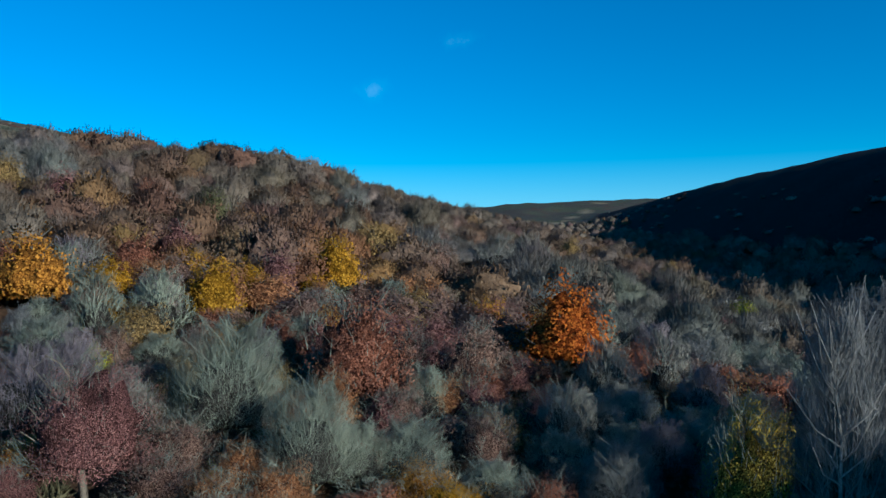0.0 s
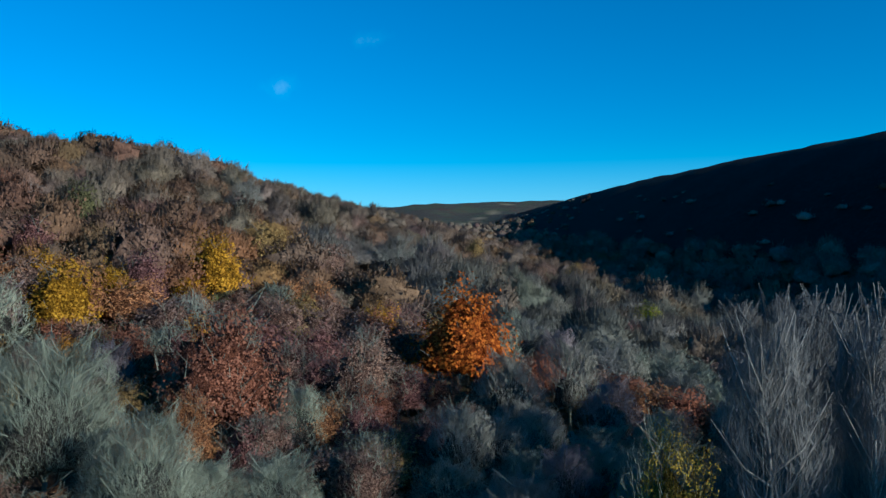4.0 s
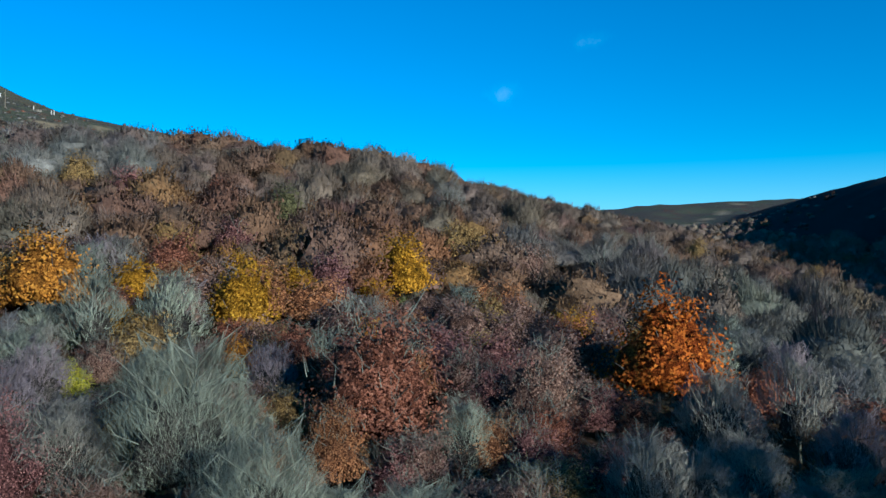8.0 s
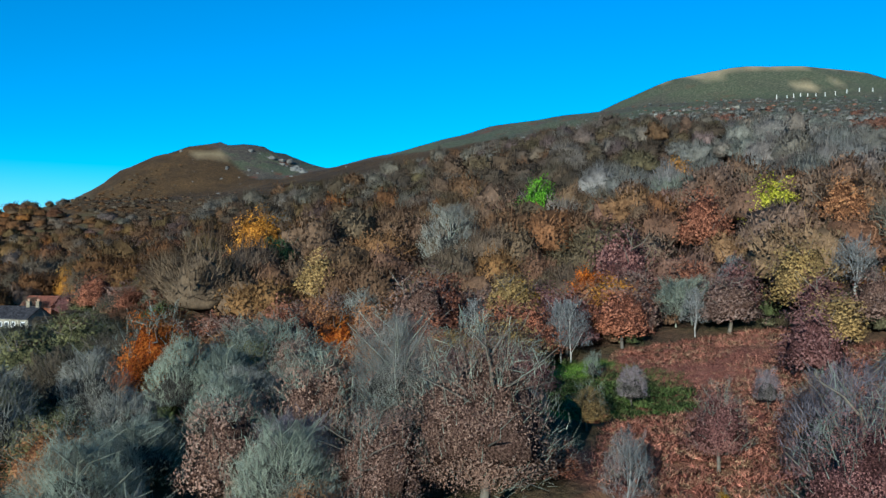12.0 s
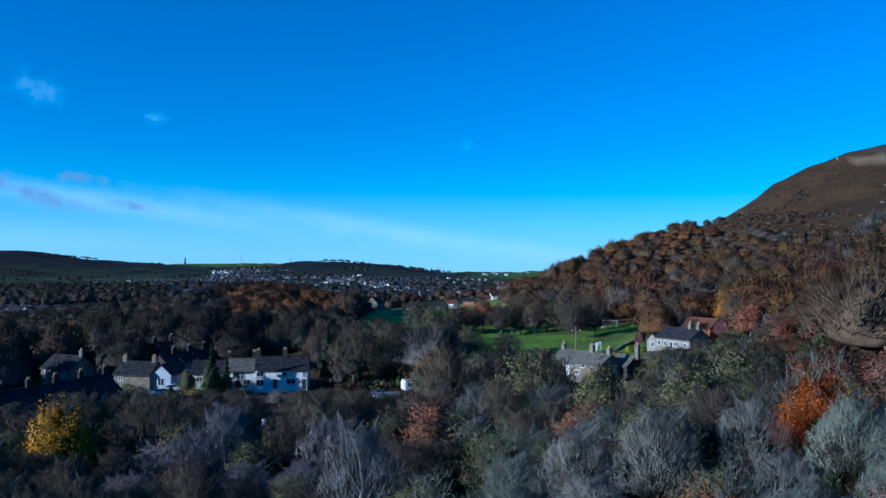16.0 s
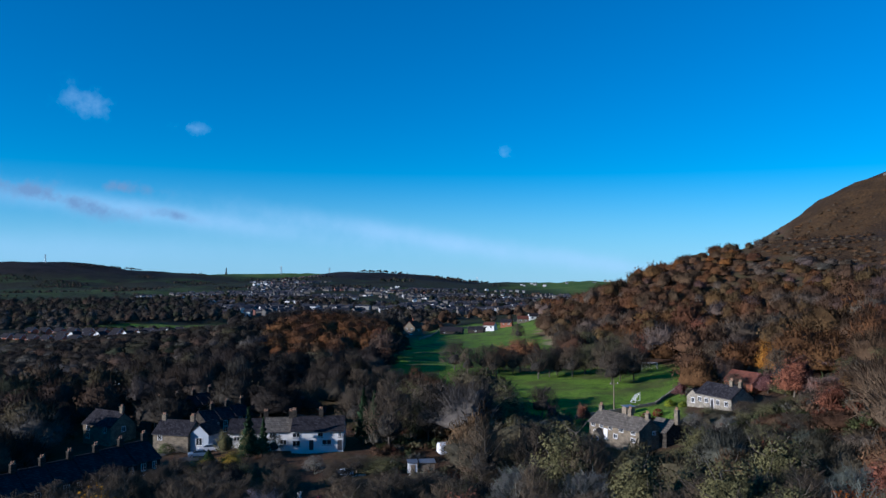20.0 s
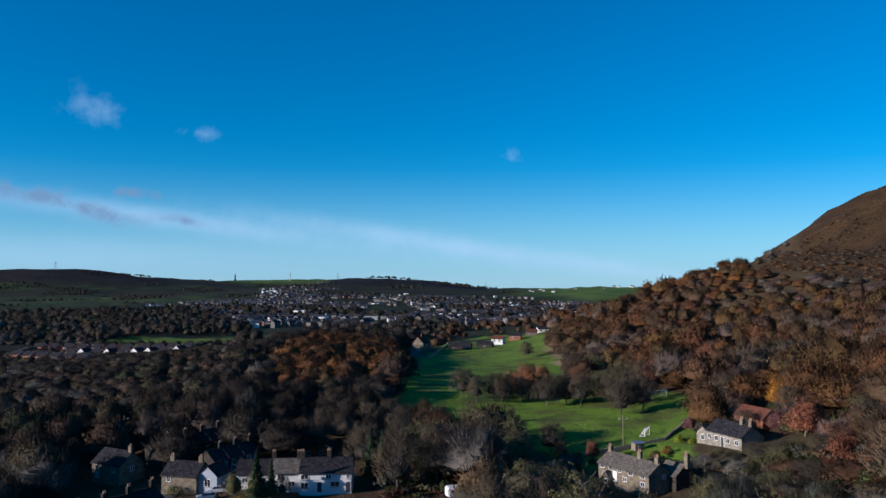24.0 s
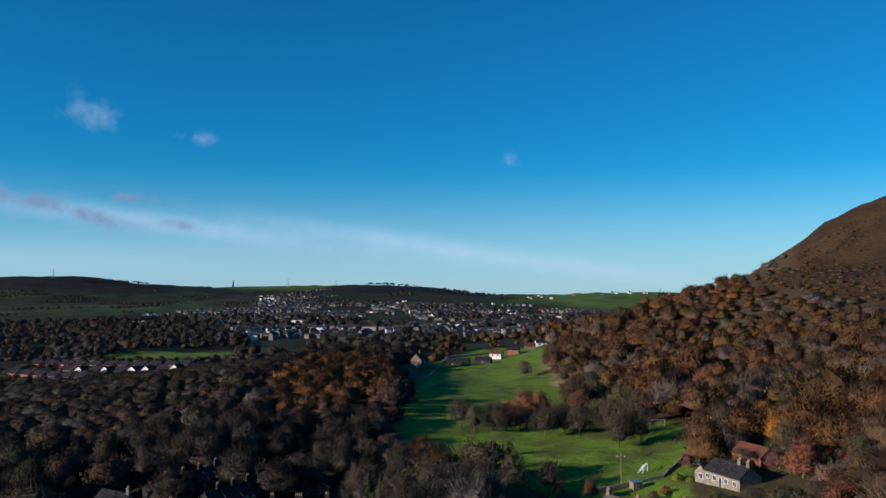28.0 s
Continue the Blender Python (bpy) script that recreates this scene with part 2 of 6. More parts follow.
def canopy_material(name, through):
    m = Nodes(name)
    isl = m.add("NewGeometry").outputs["Random Per Island"]
    c = m.attr("tint", "Color")
    c = m.mix(1.0, c, m.ramp(isl, (0.0, (0.84, 0.84, 0.84)), (0.5, (1.0, 1.0, 1.0)), (1.0, (1.2, 1.19, 1.18))), "MULTIPLY")
    n, n2 = m.noise(0.7, 4.0, 0.6), m.noise(3.2, 3.0, 0.65)
    c = m.mix(1.0, c, m.ramp(n, (0.3, (0.66, 0.65, 0.66)), (0.7, (1.32, 1.3, 1.26))), "MULTIPLY")
    c = m.mix(1.0, c, m.ramp(n2, (0.3, (0.74, 0.74, 0.74)), (0.7, (1.3, 1.3, 1.3))), "MULTIPLY")
    rough = m.add("Bump", Height=m.math("ADD", n, m.math("MULTIPLY", n2, 0.4)), Strength=0.35, Distance=0.6, Normal=m.dome(0.8))
    return m.done(c, 0.9, rough.outputs[0], spec=0.05, through=through)


def inner_shade_material(name, dark, mid):
    """The leaf mass inside a crown, with shaded gaps painted in as dark spots."""
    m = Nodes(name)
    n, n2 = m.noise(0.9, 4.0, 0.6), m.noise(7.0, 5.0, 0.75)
    # The darkest stop paints the shade between leaves.
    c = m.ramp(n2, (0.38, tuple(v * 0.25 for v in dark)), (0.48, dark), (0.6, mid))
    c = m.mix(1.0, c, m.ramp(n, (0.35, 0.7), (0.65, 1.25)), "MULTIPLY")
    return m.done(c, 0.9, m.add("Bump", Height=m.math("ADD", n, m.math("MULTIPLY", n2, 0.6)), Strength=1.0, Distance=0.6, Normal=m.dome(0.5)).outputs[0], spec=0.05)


INNER_LEAF_SHADE = {k: inner_shade_material("inner_" + k, *v) for k, v in LEAF_TONES.items()}
# Bare trees get a dark core with the same painted gap shade.
INNER = inner_shade_material("inner_branch_shade", (0.045, 0.04, 0.033), (0.11, 0.099, 0.082))


CANOPY = canopy_material("far_canopy", 0.08)


def ground_material():
    m = Nodes("ground_cover")
    pos = m.add("NewGeometry").outputs["Position"]
    fine, mid, wide = m.noise(1.3, 6.0, 0.65), m.noise(0.09, 5.0), m.noise(0.012, 5.0)
    vwide = m.noise(0.0035, 4.0)
    litter = m.ramp(fine, (0.25, (0.035, 0.022, 0.014)), (0.5, (0.085, 0.05, 0.03)), (0.75, (0.16, 0.085, 0.05)))
    litter = m.mix(m.ramp(mid, (0.45, 0.0), (0.65, 0.7)), litter, (0.06, 0.065, 0.025))
    grass = m.ramp(fine, (0.2, (0.075, 0.125, 0.014)), (0.5, (0.14, 0.23, 0.025)), (0.8, (0.215, 0.3, 0.05)))
    grass = m.mix(m.ramp(mid, (0.46, 0.0), (0.62, 0.8)), grass, (0.085, 0.08, 0.03))
    grass = m.mix(m.ramp(m.noise(0.3, 5.0, 0.65), (0.5, 0.0), (0.68, 0.6)), grass, (0.05, 0.075, 0.016))
    fern = m.ramp(fine, (0.2, (0.065, 0.024, 0.017)), (0.5, (0.19, 0.068, 0.046)), (0.8, (0.32, 0.14, 0.095)))
    fern = m.mix(m.ramp(m.noise(0.25, 4.0), (0.5, 0.0), (0.75, 0.6)), fern, (0.17, 0.12, 0.05))
    tuft = m.noise(0.55, 6.0, 0.7)
    heath_shade = m.ramp(tuft, (0.3, (0.02, 0.016, 0.014)), (0.5, (0.07, 0.055, 0.042)), (0.68, (0.14, 0.112, 0.08)))
    sward = m.ramp(tuft, (0.3, (0.03, 0.033, 0.018)), (0.5, (0.07, 0.074, 0.042)), (0.7, (0.16, 0.15, 0.095)))
    moor = m.mix(m.ramp(m.noise(0.022, 6.0, 0.6), (0.47, 0.0), (0.55, 1.0)), heath_shade, sward)
    moor = m.mix(m.ramp(m.noise(0.05, 5.0, 0.6), (0.6, 0.0), (0.68, 0.8)), moor, (0.13, 0.045, 0.028))
    moor = m.mix(m.attr("sward"), moor, m.mix(0.75, moor, sward))
    russet = m.ramp(tuft, (0.3, (0.03, 0.017, 0.008)), (0.5, (0.075, 0.042, 0.018)), (0.7, (0.13, 0.075, 0.032)))
    # Near-black tone stands in for the shade on the hill across the clough.
    moor = m.mix(m.attr("heath_shade"), moor, m.ramp(tuft, (0.3, (0.004, 0.0035, 0.004)), (0.5, (0.01, 0.008, 0.009)), (0.68, (0.026, 0.02, 0.02))))
    moor = m.mix(m.attr("russet"), moor, m.mix(m.ramp(m.noise(0.03, 6.0, 0.65), (0.42, 0.15), (0.6, 1.0)), m.ramp(tuft, (0.3, (0.015, 0.01, 0.006)), (0.5, (0.04, 0.024, 0.013)), (0.7, (0.075, 0.047, 0.024))), russet))
    far = m.ramp(wide, (0.38, (0.015, 0.015, 0.011)), (0.5, (0.025, 0.028, 0.014)), (0.58, (0.038, 0.062, 0.016)), (0.68, (0.042, 0.05, 0.02)))
    far = m.mix(m.ramp(vwide, (0.42, 0.9), (0.6, 0.0)), far, (0.03, 0.028, 0.016))
    far = m.mix(m.attr("greenhill"), far, m.ramp(wide, (0.4, (0.06, 0.11, 0.022)), (0.6, (0.105, 0.15, 0.035))))
    far = m.mix(m.attr("heather_hill"), far, m.ramp(wide, (0.35, (0.01, 0.009, 0.009)), (0.6, (0.026, 0.02, 0.018))))
    c = m.mix(m.attr("far"), litter, far)
    c = m.mix(m.attr("moor"), c, moor)
    c = m.mix(m.attr("meadow"), c, grass)
    c = m.mix(m.attr("bracken"), c, fern)
    c = m.mix(m.attr("straw"), c, m.ramp(fine, (0.3, (0.24, 0.17, 0.09)), (0.7, (0.42, 0.32, 0.19))))
    c = m.mix(m.attr("tarmac"), c, m.ramp(fine, (0.3, (0.05, 0.05, 0.052)), (0.7, (0.11, 0.11, 0.11))))
    h = m.math("ADD", fine, m.math("MULTIPLY", mid, 2.0))
    return m.done(c, 0.95, m.bump(h, 0.8, 0.6), spec=0.1)


GROUND = ground_material()


def plain(name, a, b, scale=2.0, rough=0.8, bump=0.0, metal=0.0, spec=0.3):
    m = Nodes(name)
    obj = m.add("TexCoord").outputs["Object"]
    n1, n2 = m.noise(scale, 5.0, 0.6, obj), m.noise(scale * 9, 3.0, 0.6, obj)
    c = m.mix(m.ramp(n1, (0.3, 0.0), (0.7, 1.0)), a, b)
    c = m.mix(0.35, c, m.ramp(n2, (0.3, a), (0.7, b)))
    rnd = m.add("ObjectInfo").outputs["Random"]
    c = m.mix(1.0, c, m.ramp(rnd, (0.0, (0.85, 0.85, 0.86)), (1.0, (1.1, 1.08, 1.06))), "MULTIPLY")
    nrm = m.bump(n2, 0.5, bump) if bump else None
    return m.done(c, rough, nrm, metal, spec)


def coursed(name, a, b, joint, w, h):
    """Masonry or slates in courses, drawn by the object's own coordinates."""
    m = Nodes(name)
    obj = m.add("TexCoord").outputs["Object"]
    sep = m.add("SeparateXYZ", Vector=obj)
    along = m.math("ADD", sep.outputs[0], sep.outputs[1])
    vec = m.add("CombineXYZ", X=along, Y=sep.outputs[2], Z=0.0).outputs[0]
    br = m.add("TexBrick", Vector=vec, Color1=a, Color2=b, Mortar=joint, Scale=1.0)
    br.inputs["Brick Width"].default_value, br.inputs["Row Height"].default_value = w, h
    br.inputs["Mortar Size"].default_value = min(w, h) * 0.07
    n = m.noise(1.2, 5.0, 0.6, obj)
    c = m.mix(1.0, br.outputs[0], m.ramp(n, (0.3, (0.62, 0.62, 0.63)), (0.7, (1.25, 1.22, 1.18))), "MULTIPLY")
    return m.done(c, 0.95, m.bump(br.outputs[1], -0.5, 0.02), spec=0.05)


WHITEWASH = plain("white_render", (0.68, 0.67, 0.63), (0.84, 0.83, 0.8), 0.8, 0.85)
STONE = coursed("gritstone", (0.16, 0.132, 0.096), (0.25, 0.21, 0.15), (0.13, 0.11, 0.09), 0.5, 0.2)
# Sooty stone, its colour lowered further to carry the terraces' shade.
DARKSTONE = coursed("sooty_shaded_gritstone", (0.035, 0.031, 0.027), (0.08, 0.07, 0.058), (0.03, 0.027, 0.024), 0.5, 0.2)
BRICK = coursed("red_brick", (0.33, 0.10, 0.055), (0.42, 0.15, 0.08), (0.28, 0.22, 0.17), 0.225, 0.075)
# Set below slate's own tone to deepen the roofs that lie in shade.
SLATE = coursed("slate", (0.022, 0.021, 0.025), (0.052, 0.049, 0.055), (0.014, 0.013, 0.015), 0.4, 0.25)
STONESLATE = coursed("stone_slate", (0.11, 0.095, 0.08), (0.17, 0.15, 0.125), (0.06, 0.055, 0.05), 0.5, 0.35)
REDTILE = coursed("red_tile", (0.1, 0.042, 0.03), (0.15, 0.06, 0.042), (0.18, 0.06, 0.04), 0.3, 0.25)
PAINT = plain("white_paint", (0.74, 0.74, 0.73), (0.82, 0.82, 0.81), 1.0, 0.5)
POT = plain("clay_pot", (0.32, 0.17, 0.10), (0.42, 0.26, 0.17), 3.0, 0.8)
STEEL = plain("galvanised_steel", (0.35, 0.36, 0.37), (0.5, 0.5, 0.5), 4.0, 0.45, metal=0.8)
WOOD = plain("weathered_wood", (0.16, 0.12, 0.085), (0.28, 0.23, 0.17), 4.0, 0.85)
PALEWOOD = plain("pale_weathered_wood", (0.45, 0.42, 0.37), (0.62, 0.6, 0.55), 4.0, 0.85)
DRYSTONE = plain("dry_stone", (0.12, 0.105, 0.085), (0.28, 0.25, 0.2), 2.5, 0.9, 0.08)
RUBBER = plain("rubber", (0.015, 0.015, 0.015), (0.03, 0.03, 0.03), 5.0, 0.8)


def glass_material():
    m = Nodes("window_glass")
    return m.done((0.02, 0.024, 0.028), 0.06, spec=0.8)


GLASS = glass_material()


# ---------------------------------------------------------------- the lie of the land
def soft(v):
    return np.log1p(np.exp(np.clip(v, -40, 40)))


def bump(x, y, cx, cy, ax, ay, turn, height, power):
    c, s = math.cos(radians(turn)), math.sin(radians(turn))
    u, v = ((x - cx) * c + (y - cy) * s) / ax, (-(x - cx) * s + (y - cy) * c) / ay
    return height * np.exp(-((u * u + v * v) ** power))


def shade_ridge(x, y):
    """An unseen ridge added to the west, to keep low sun off the clough."""
    top = np.interp(y, (-420, -360, -307, -250, -225, -200, -180, -150), (0, 10, 48, 64, 76, 74, 35, 0))
    return top * np.exp(-((x + 400) / 85) ** 2)


def land(x, y):
    """Height of the ground."""
    x, y = np.asarray(x, float), np.asarray(y, float)
    west = 0.294 * (x - 34.65 + 0.002 * y)
    a = radians(128.87)
    south = 0.257 * (-(x - 63.86) * math.cos(a) + (y + 101.36) * math.sin(a))
    h = -8 * np.log(np.exp(np.clip(-west / 8, -60, 60)) + np.exp(np.clip(-south / 8, -60, 60)) + math.exp(-162.2 / 8))
    h = 6 * soft(h / 6)
    h = h / (1 + np.exp(np.clip((np.hypot(x - 300, y - 100) - 868.1) / 150, -40, 40)))
    z = -2.343 + h
    z = z + bump(x, y, 768, 348, 129, 166, -0.0, 53.7, 2.0)  # knoll
    z = z + bump(x, y, 414, 760, 147, 98, 21.3, 54.1, 1.5)  # crag
    z = z + bump(x, y, 1578, -1094, 913, 799, 30.6, 159.5, 1.0)  # moor
    z = z + bump(x, y, 155, -477, 191, 771, 69.9, 94.2, 2.0)  # dark
    z = z + bump(x, y, 281, -100, 60, 82, 4.0, 26.7, 1.0)  # spur
    z = z + bump(x, y, 281, -112, 42, 58, -34.4, -29.3, 1.0)  # spurb
    z = z + bump(x, y, 519, -150, 109, 132, 0.4, 7.3, 1.0)  # cut
    z = z + bump(x, y, -2023, 3596, 779, 524, 17.4, 124.6, 1.0)  # farL
    z = z + bump(x, y, -844, 4276, 734, 330, 11.7, 68.9, 1.0)  # farM
    z = z + bump(x, y, 931, 4339, 468, 246, 3.3, 31.2, 1.0)  # farR
    z = z + bump(x, y, 162, 510, 92, 109, 0.4, 21.7, 1.0)  # lumpN
    z = z + bump(x, y, -62, 354, 97, 209, 15.7, 13.2, 1.0)  # lumpW
    z = z + bump(x, y, -165, 375, 70, 80, 0, 4.5, 1.0) + bump(x, y, -82, 405, 32, 100, 0, 5.0, 1.0) + bump(x, y, -340, 2900, 600, 1000, 0, 40, 1.0) + bump(x, y, -360, 3150, 330, 520, 0, 36, 1.0) + bump(x, y, 560, 2650, 340, 620, 0, 35, 1.0) + bump(x, y, 520, 430, 120, 110, 0, 7.0, 1.0)
    z = z + bump(x, y, 31, 56, 30, 34, 0, 7, 1.0) + bump(x, y, 85, 132, 30, 34, 0, 7, 1.0) + bump(x, y, 203, 100, 42, 42, 0, -7, 1.0) + bump(x, y, 116, 54, 20, 20, 0, -4, 1.0)
    return z + shade_ridge(x, y)


def wave(x, y, size, seed):
    """Smooth noise about 0, from crossed waves."""
    r = np.random.RandomState(seed)
    out = 0
    for _ in range(9):
        a, f, p = r.uniform(0, 2 * math.pi), r.uniform(0.6, 1.7) / size * 2 * math.pi, r.uniform(0, 2 * math.pi)
        out = out + np.sin((x * math.cos(a) + y * math.sin(a)) * f + p)
    return out / 4.0


def rough_land(x, y):
    r = np.hypot(x, y)
    crag = np.exp(-(((x - 430) / 130) ** 2 + ((y - 740) / 130) ** 2))
    return (land(x, y) + 0.35 * wave(x, y, 17, 3) * np.clip(r / 60, 0, 1) + np.clip(r / 500, 0, 2.5) * wave(x, y, 90, 4)
            + crag * 4 * np.abs(wave(x, y, 35, 5)) + np.clip((r - 900) / 1200, 0, 1) * 5 * wave(x, y, 420, 6))


def inside(x, y, poly):
    """Whether points lie in a polygon."""
    hit = np.zeros(np.shape(x), bool)
    for (x0, y0), (x1, y1) in zip(poly, poly[1:] + poly[:1]):
        cross = ((y0 > y) != (y1 > y)) & (x < (x1 - x0) * (y - y0) / (y1 - y0 + 1e-9) + x0)
        hit ^= cross
    return hit


FIELD = [(-24, 225), (-25, 354), (-24, 500), (-20, 640), (5, 720), (66, 700), (62, 620), (41, 443), (50, 359), (39, 320), (38, 298), (46, 277), (58, 267), (68, 246), (66, 226), (58, 205), (50, 182), (45, 169), (36, 168), (22, 182), (0, 205)]
GLADE = [(73, 47), (85, 51), (99, 41), (101, 36), (90, 30), (99, 23), (84, 17), (68, 20), (56, 17), (44, 16), (43, 27), (50, 33), (63, 38), (69, 40)]
GLADE_GRASS = [(78, 56), (80, 40), (70, 33), (62, 38), (62, 47)]
FAR_FIELD = [(-300, 625), (-205, 620), (-190, 700), (-310, 720)]
GARDEN = [(-42, 142), (-34, 126), (-22, 120), (-14, 126), (-10, 142), (-14, 156), (-40, 156)]


def moor_edge(y):
    return np.interp(y, (-400, -30, 0, 25, 50, 80, 110, 150, 200, 250, 290, 320, 350, 400, 470, 520, 700), (700, 470, 405, 345, 290, 282, 325, 335, 385, 375, 330, 260, 195, 180, 180, 205, 285))


def green_hill(x, y):
    """Grazed hillsides round the town."""
    g = bump(x, y, 640, 3900, 620, 900, 0, 1.6, 2.0) + bump(x, y, 520, 2450, 330, 720, 0, 1.6, 2.0) + bump(x, y, -1150, 4250, 480, 260, 0, 1.5, 2.0)
    return np.clip(g + bump(x, y, -1350, 2500, 500, 260, 0, 0.3, 2.0) + bump(x, y, -1000, 1900, 420, 420, 0, 0.2, 2.0), 0, 1)


def heather_hill(x, y):
    """Dark heather flanks of the far hills above the town."""
    w = 0.2 * wave(x, y, 260, 71)
    mid = bump(x, y, -290, 3050, 560, 560, 0, 1.1, 1.5)
    west = bump(x, y, -1900, 3500, 760, 330, 17.4, 1.0, 1.5)
    return np.clip(5 * (np.maximum(mid, west) + w - 0.45), 0, 1)


def is_moor(x, y):
    e = 14 * wave(x, y, 70, 8) + 7 * wave(x, y, 18, 9)
    hill = (x > moor_edge(y) + e) & (y > -60) & (np.hypot(x - 300, y - 300) < 1100)
    dark = bump(x, y, 155, -477, 191, 771, 69.9, 94.2, 2.0) > 22
    moor = (bump(x, y, 1578, -1094, 913, 799, 30.6, 159.5, 1.0) > 30) & (x > 600) & (y < -150)
    return hill | dark | moor


def near_line(x, y, x0, y0, x1, y1, wide):
    dx, dy = x1 - x0, y1 - y0
    t = np.clip(((x - x0) * dx + (y - y0) * dy) / (dx * dx + dy * dy), 0, 1)
    return np.hypot(x - x0 - t * dx, y - y0 - t * dy) < wide


def tracks(x, y):
    """Trodden pale grass: hill tracks, the rim of the knoll and bare patches by the crag."""
    w = wave(x, y, 22, 14)
    k = bump(x, y, 768, 348, 129, 166, 0, 1.0, 2.0)
    out = near_line(x, y + 3 * w, 312, 82, 441, 79, 4.5) | near_line(x, y + 3 * w, 441, 79, 620, 20, 5) | near_line(x, y, 368, 70, 420, 88, 3)
    out |= (k > 0.72 + 0.05 * w) & (k < 0.9 + 0.06 * w) & (w > -0.6)
    out |= near_line(x, y + 4 * w, 690, 215, 640, 262, 4) | near_line(x, y + 4 * w, 652, 330, 690, 300, 5)
    out |= near_line(x, y, 380, 690, 394, 684, 7) | near_line(x, y, 636, -451, 737, -484, 5) | near_line(x, y + 5 * w, 640, -350, 1300, -900, 6)
    return out * np.clip(0.75 + 0.4 * w, 0, 1)


def build_ground():
    rad = np.concatenate([np.linspace(0, 130, 60), np.geomspace(132, 4850, 160)])
    n_a = 480
    ang = np.linspace(0, 2 * math.pi, n_a, endpoint=False)
    R, A = np.meshgrid(rad[1:], ang, indexing="ij")
    x = np.append(R.ravel() * np.sin(A.ravel()), 0.0)
    y = np.append(R.ravel() * np.cos(A.ravel()), 0.0) + 40
    z = rough_land(x, y)
    faces = []
    n_r = len(rad) - 1
    i, j = np.meshgrid(np.arange(n_r - 1), np.arange(n_a), indexing="ij")
    k = (j + 1) % n_a
    quads = np.stack([i * n_a + j, i * n_a + k, (i + 1) * n_a + k, (i + 1) * n_a + j], -1).reshape(-1, 4)[:, ::-1]
    j = np.arange(n_a)
    tris = np.stack([np.full(n_a, n_r * n_a), (j + 1) % n_a, j], -1)[:, ::-1]
    me = bpy.data.meshes.new("ground")
    me.from_pydata(np.stack([x, y, z], 1).tolist(), [], quads.tolist() + tris.tolist())
    me.polygons.foreach_set("use_smooth", np.ones(len(me.polygons), bool))
    e = 3 * wave(x, y, 14, 11)
    masks = {
        "meadow": np.maximum(inside(x + e, y + e, FIELD), inside(x + e * 0.4, y, GLADE_GRASS) | inside(x + e, y, FAR_FIELD)),
        "bracken": inside(x + e * 0.5, y - e * 0.5, GLADE) | ((x > 300) & is_moor(x - 12, y) & ~is_moor(x - 45, y) & (wave(x, y, 40, 12) > 0.3) & (y > -60) & (y < 330)),
        "moor": is_moor(x, y),
        "straw": np.maximum(tracks(x, y), inside(x, y, [(40, 375), (66, 385), (66, 480), (44, 490)]) & (e > -1)),
        "tarmac": (np.abs(x + 34 + 0.02 * (y - 450)) < 3.2) & (y > 440) & (y < 700),
        "sward": np.clip(bump(x, y, 768, 348, 140, 180, 0, 1.4, 2.0) + 0.4 * ((y < 340) & (x > 380) & (x < 800) & (y > 60)), 0, 1),
        # Mask of the hill whose shade is painted into the ground colour.
        "heath_shade": bump(x, y, 155, -477, 191, 771, 69.9, 94.2, 2.0) > 15,
        "russet": (y > 330) & (x < 400),
        "greenhill": green_hill(x, y) * (1 - heather_hill(x, y)),
        "heather_hill": heather_hill(x, y),
        "far": np.clip((np.hypot(x, y) - 500) / 200, 0, 1) * (1 - is_moor(x, y)) * ~((x > 80) & (y < 950)),
    }
    for name, m in masks.items():
        at = me.attributes.new(name, "FLOAT", "POINT")
        at.data.foreach_set("value", np.asarray(m, float).astype(np.float32))
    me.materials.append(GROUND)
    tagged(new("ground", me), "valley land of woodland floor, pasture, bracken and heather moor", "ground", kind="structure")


build_ground()


# ---------------------------------------------------------------- mesh helpers
def mesh_of(name, verts, faces, material, tint=None, dome=None):
    """A mesh from arrays: faces is an array (n, 3) or (n, 4), or a list of such arrays."""
    faces = faces if isinstance(faces, list) else [faces]
    faces = [f for f in faces if len(f)]
    me = bpy.data.meshes.new(name)
    me.vertices.add(len(verts))
    me.vertices.foreach_set("co", np.asarray(verts, np.float32).ravel())
    total = np.concatenate([np.full(len(f), f.shape[1]) for f in faces])
    me.loops.add(int(total.sum()))
    me.loops.foreach_set("vertex_index", np.concatenate([f.ravel() for f in faces]).astype(np.int32))
    me.polygons.add(len(total))
    me.polygons.foreach_set("loop_start", (np.cumsum(total) - total).astype(np.int32))
    me.update(calc_edges=True)
    if tint is not None:
        at = me.attributes.new("tint", "FLOAT_COLOR", "POINT")
        at.data.foreach_set("color", np.concatenate([tint, np.ones((len(tint), 1))], 1).astype(np.float32).ravel())
    if dome is not None:
        at = me.attributes.new("dome", "FLOAT_VECTOR", "POINT")
        at.data.foreach_set("vector", np.asarray(dome, np.float32).ravel())
    me.polygons.foreach_set("use_smooth", np.ones(len(total), bool))
    me.materials.append(material)
    return me


def part(name, bm, material, parent, label="", smooth=False):
    me = bpy.data.meshes.new(name)
    bm.to_mesh(me)
    bm.free()
    me.materials.append(material)
    if smooth:
        me.polygons.foreach_set("use_smooth", np.ones(len(me.polygons), bool))
    ob = new(name, me)
    ob.parent = parent
    return tagged(ob, label)


def units(rng, n):
    v = rng.normal(size=(n, 3))
    return v / np.linalg.norm(v, axis=1, keepdims=True)


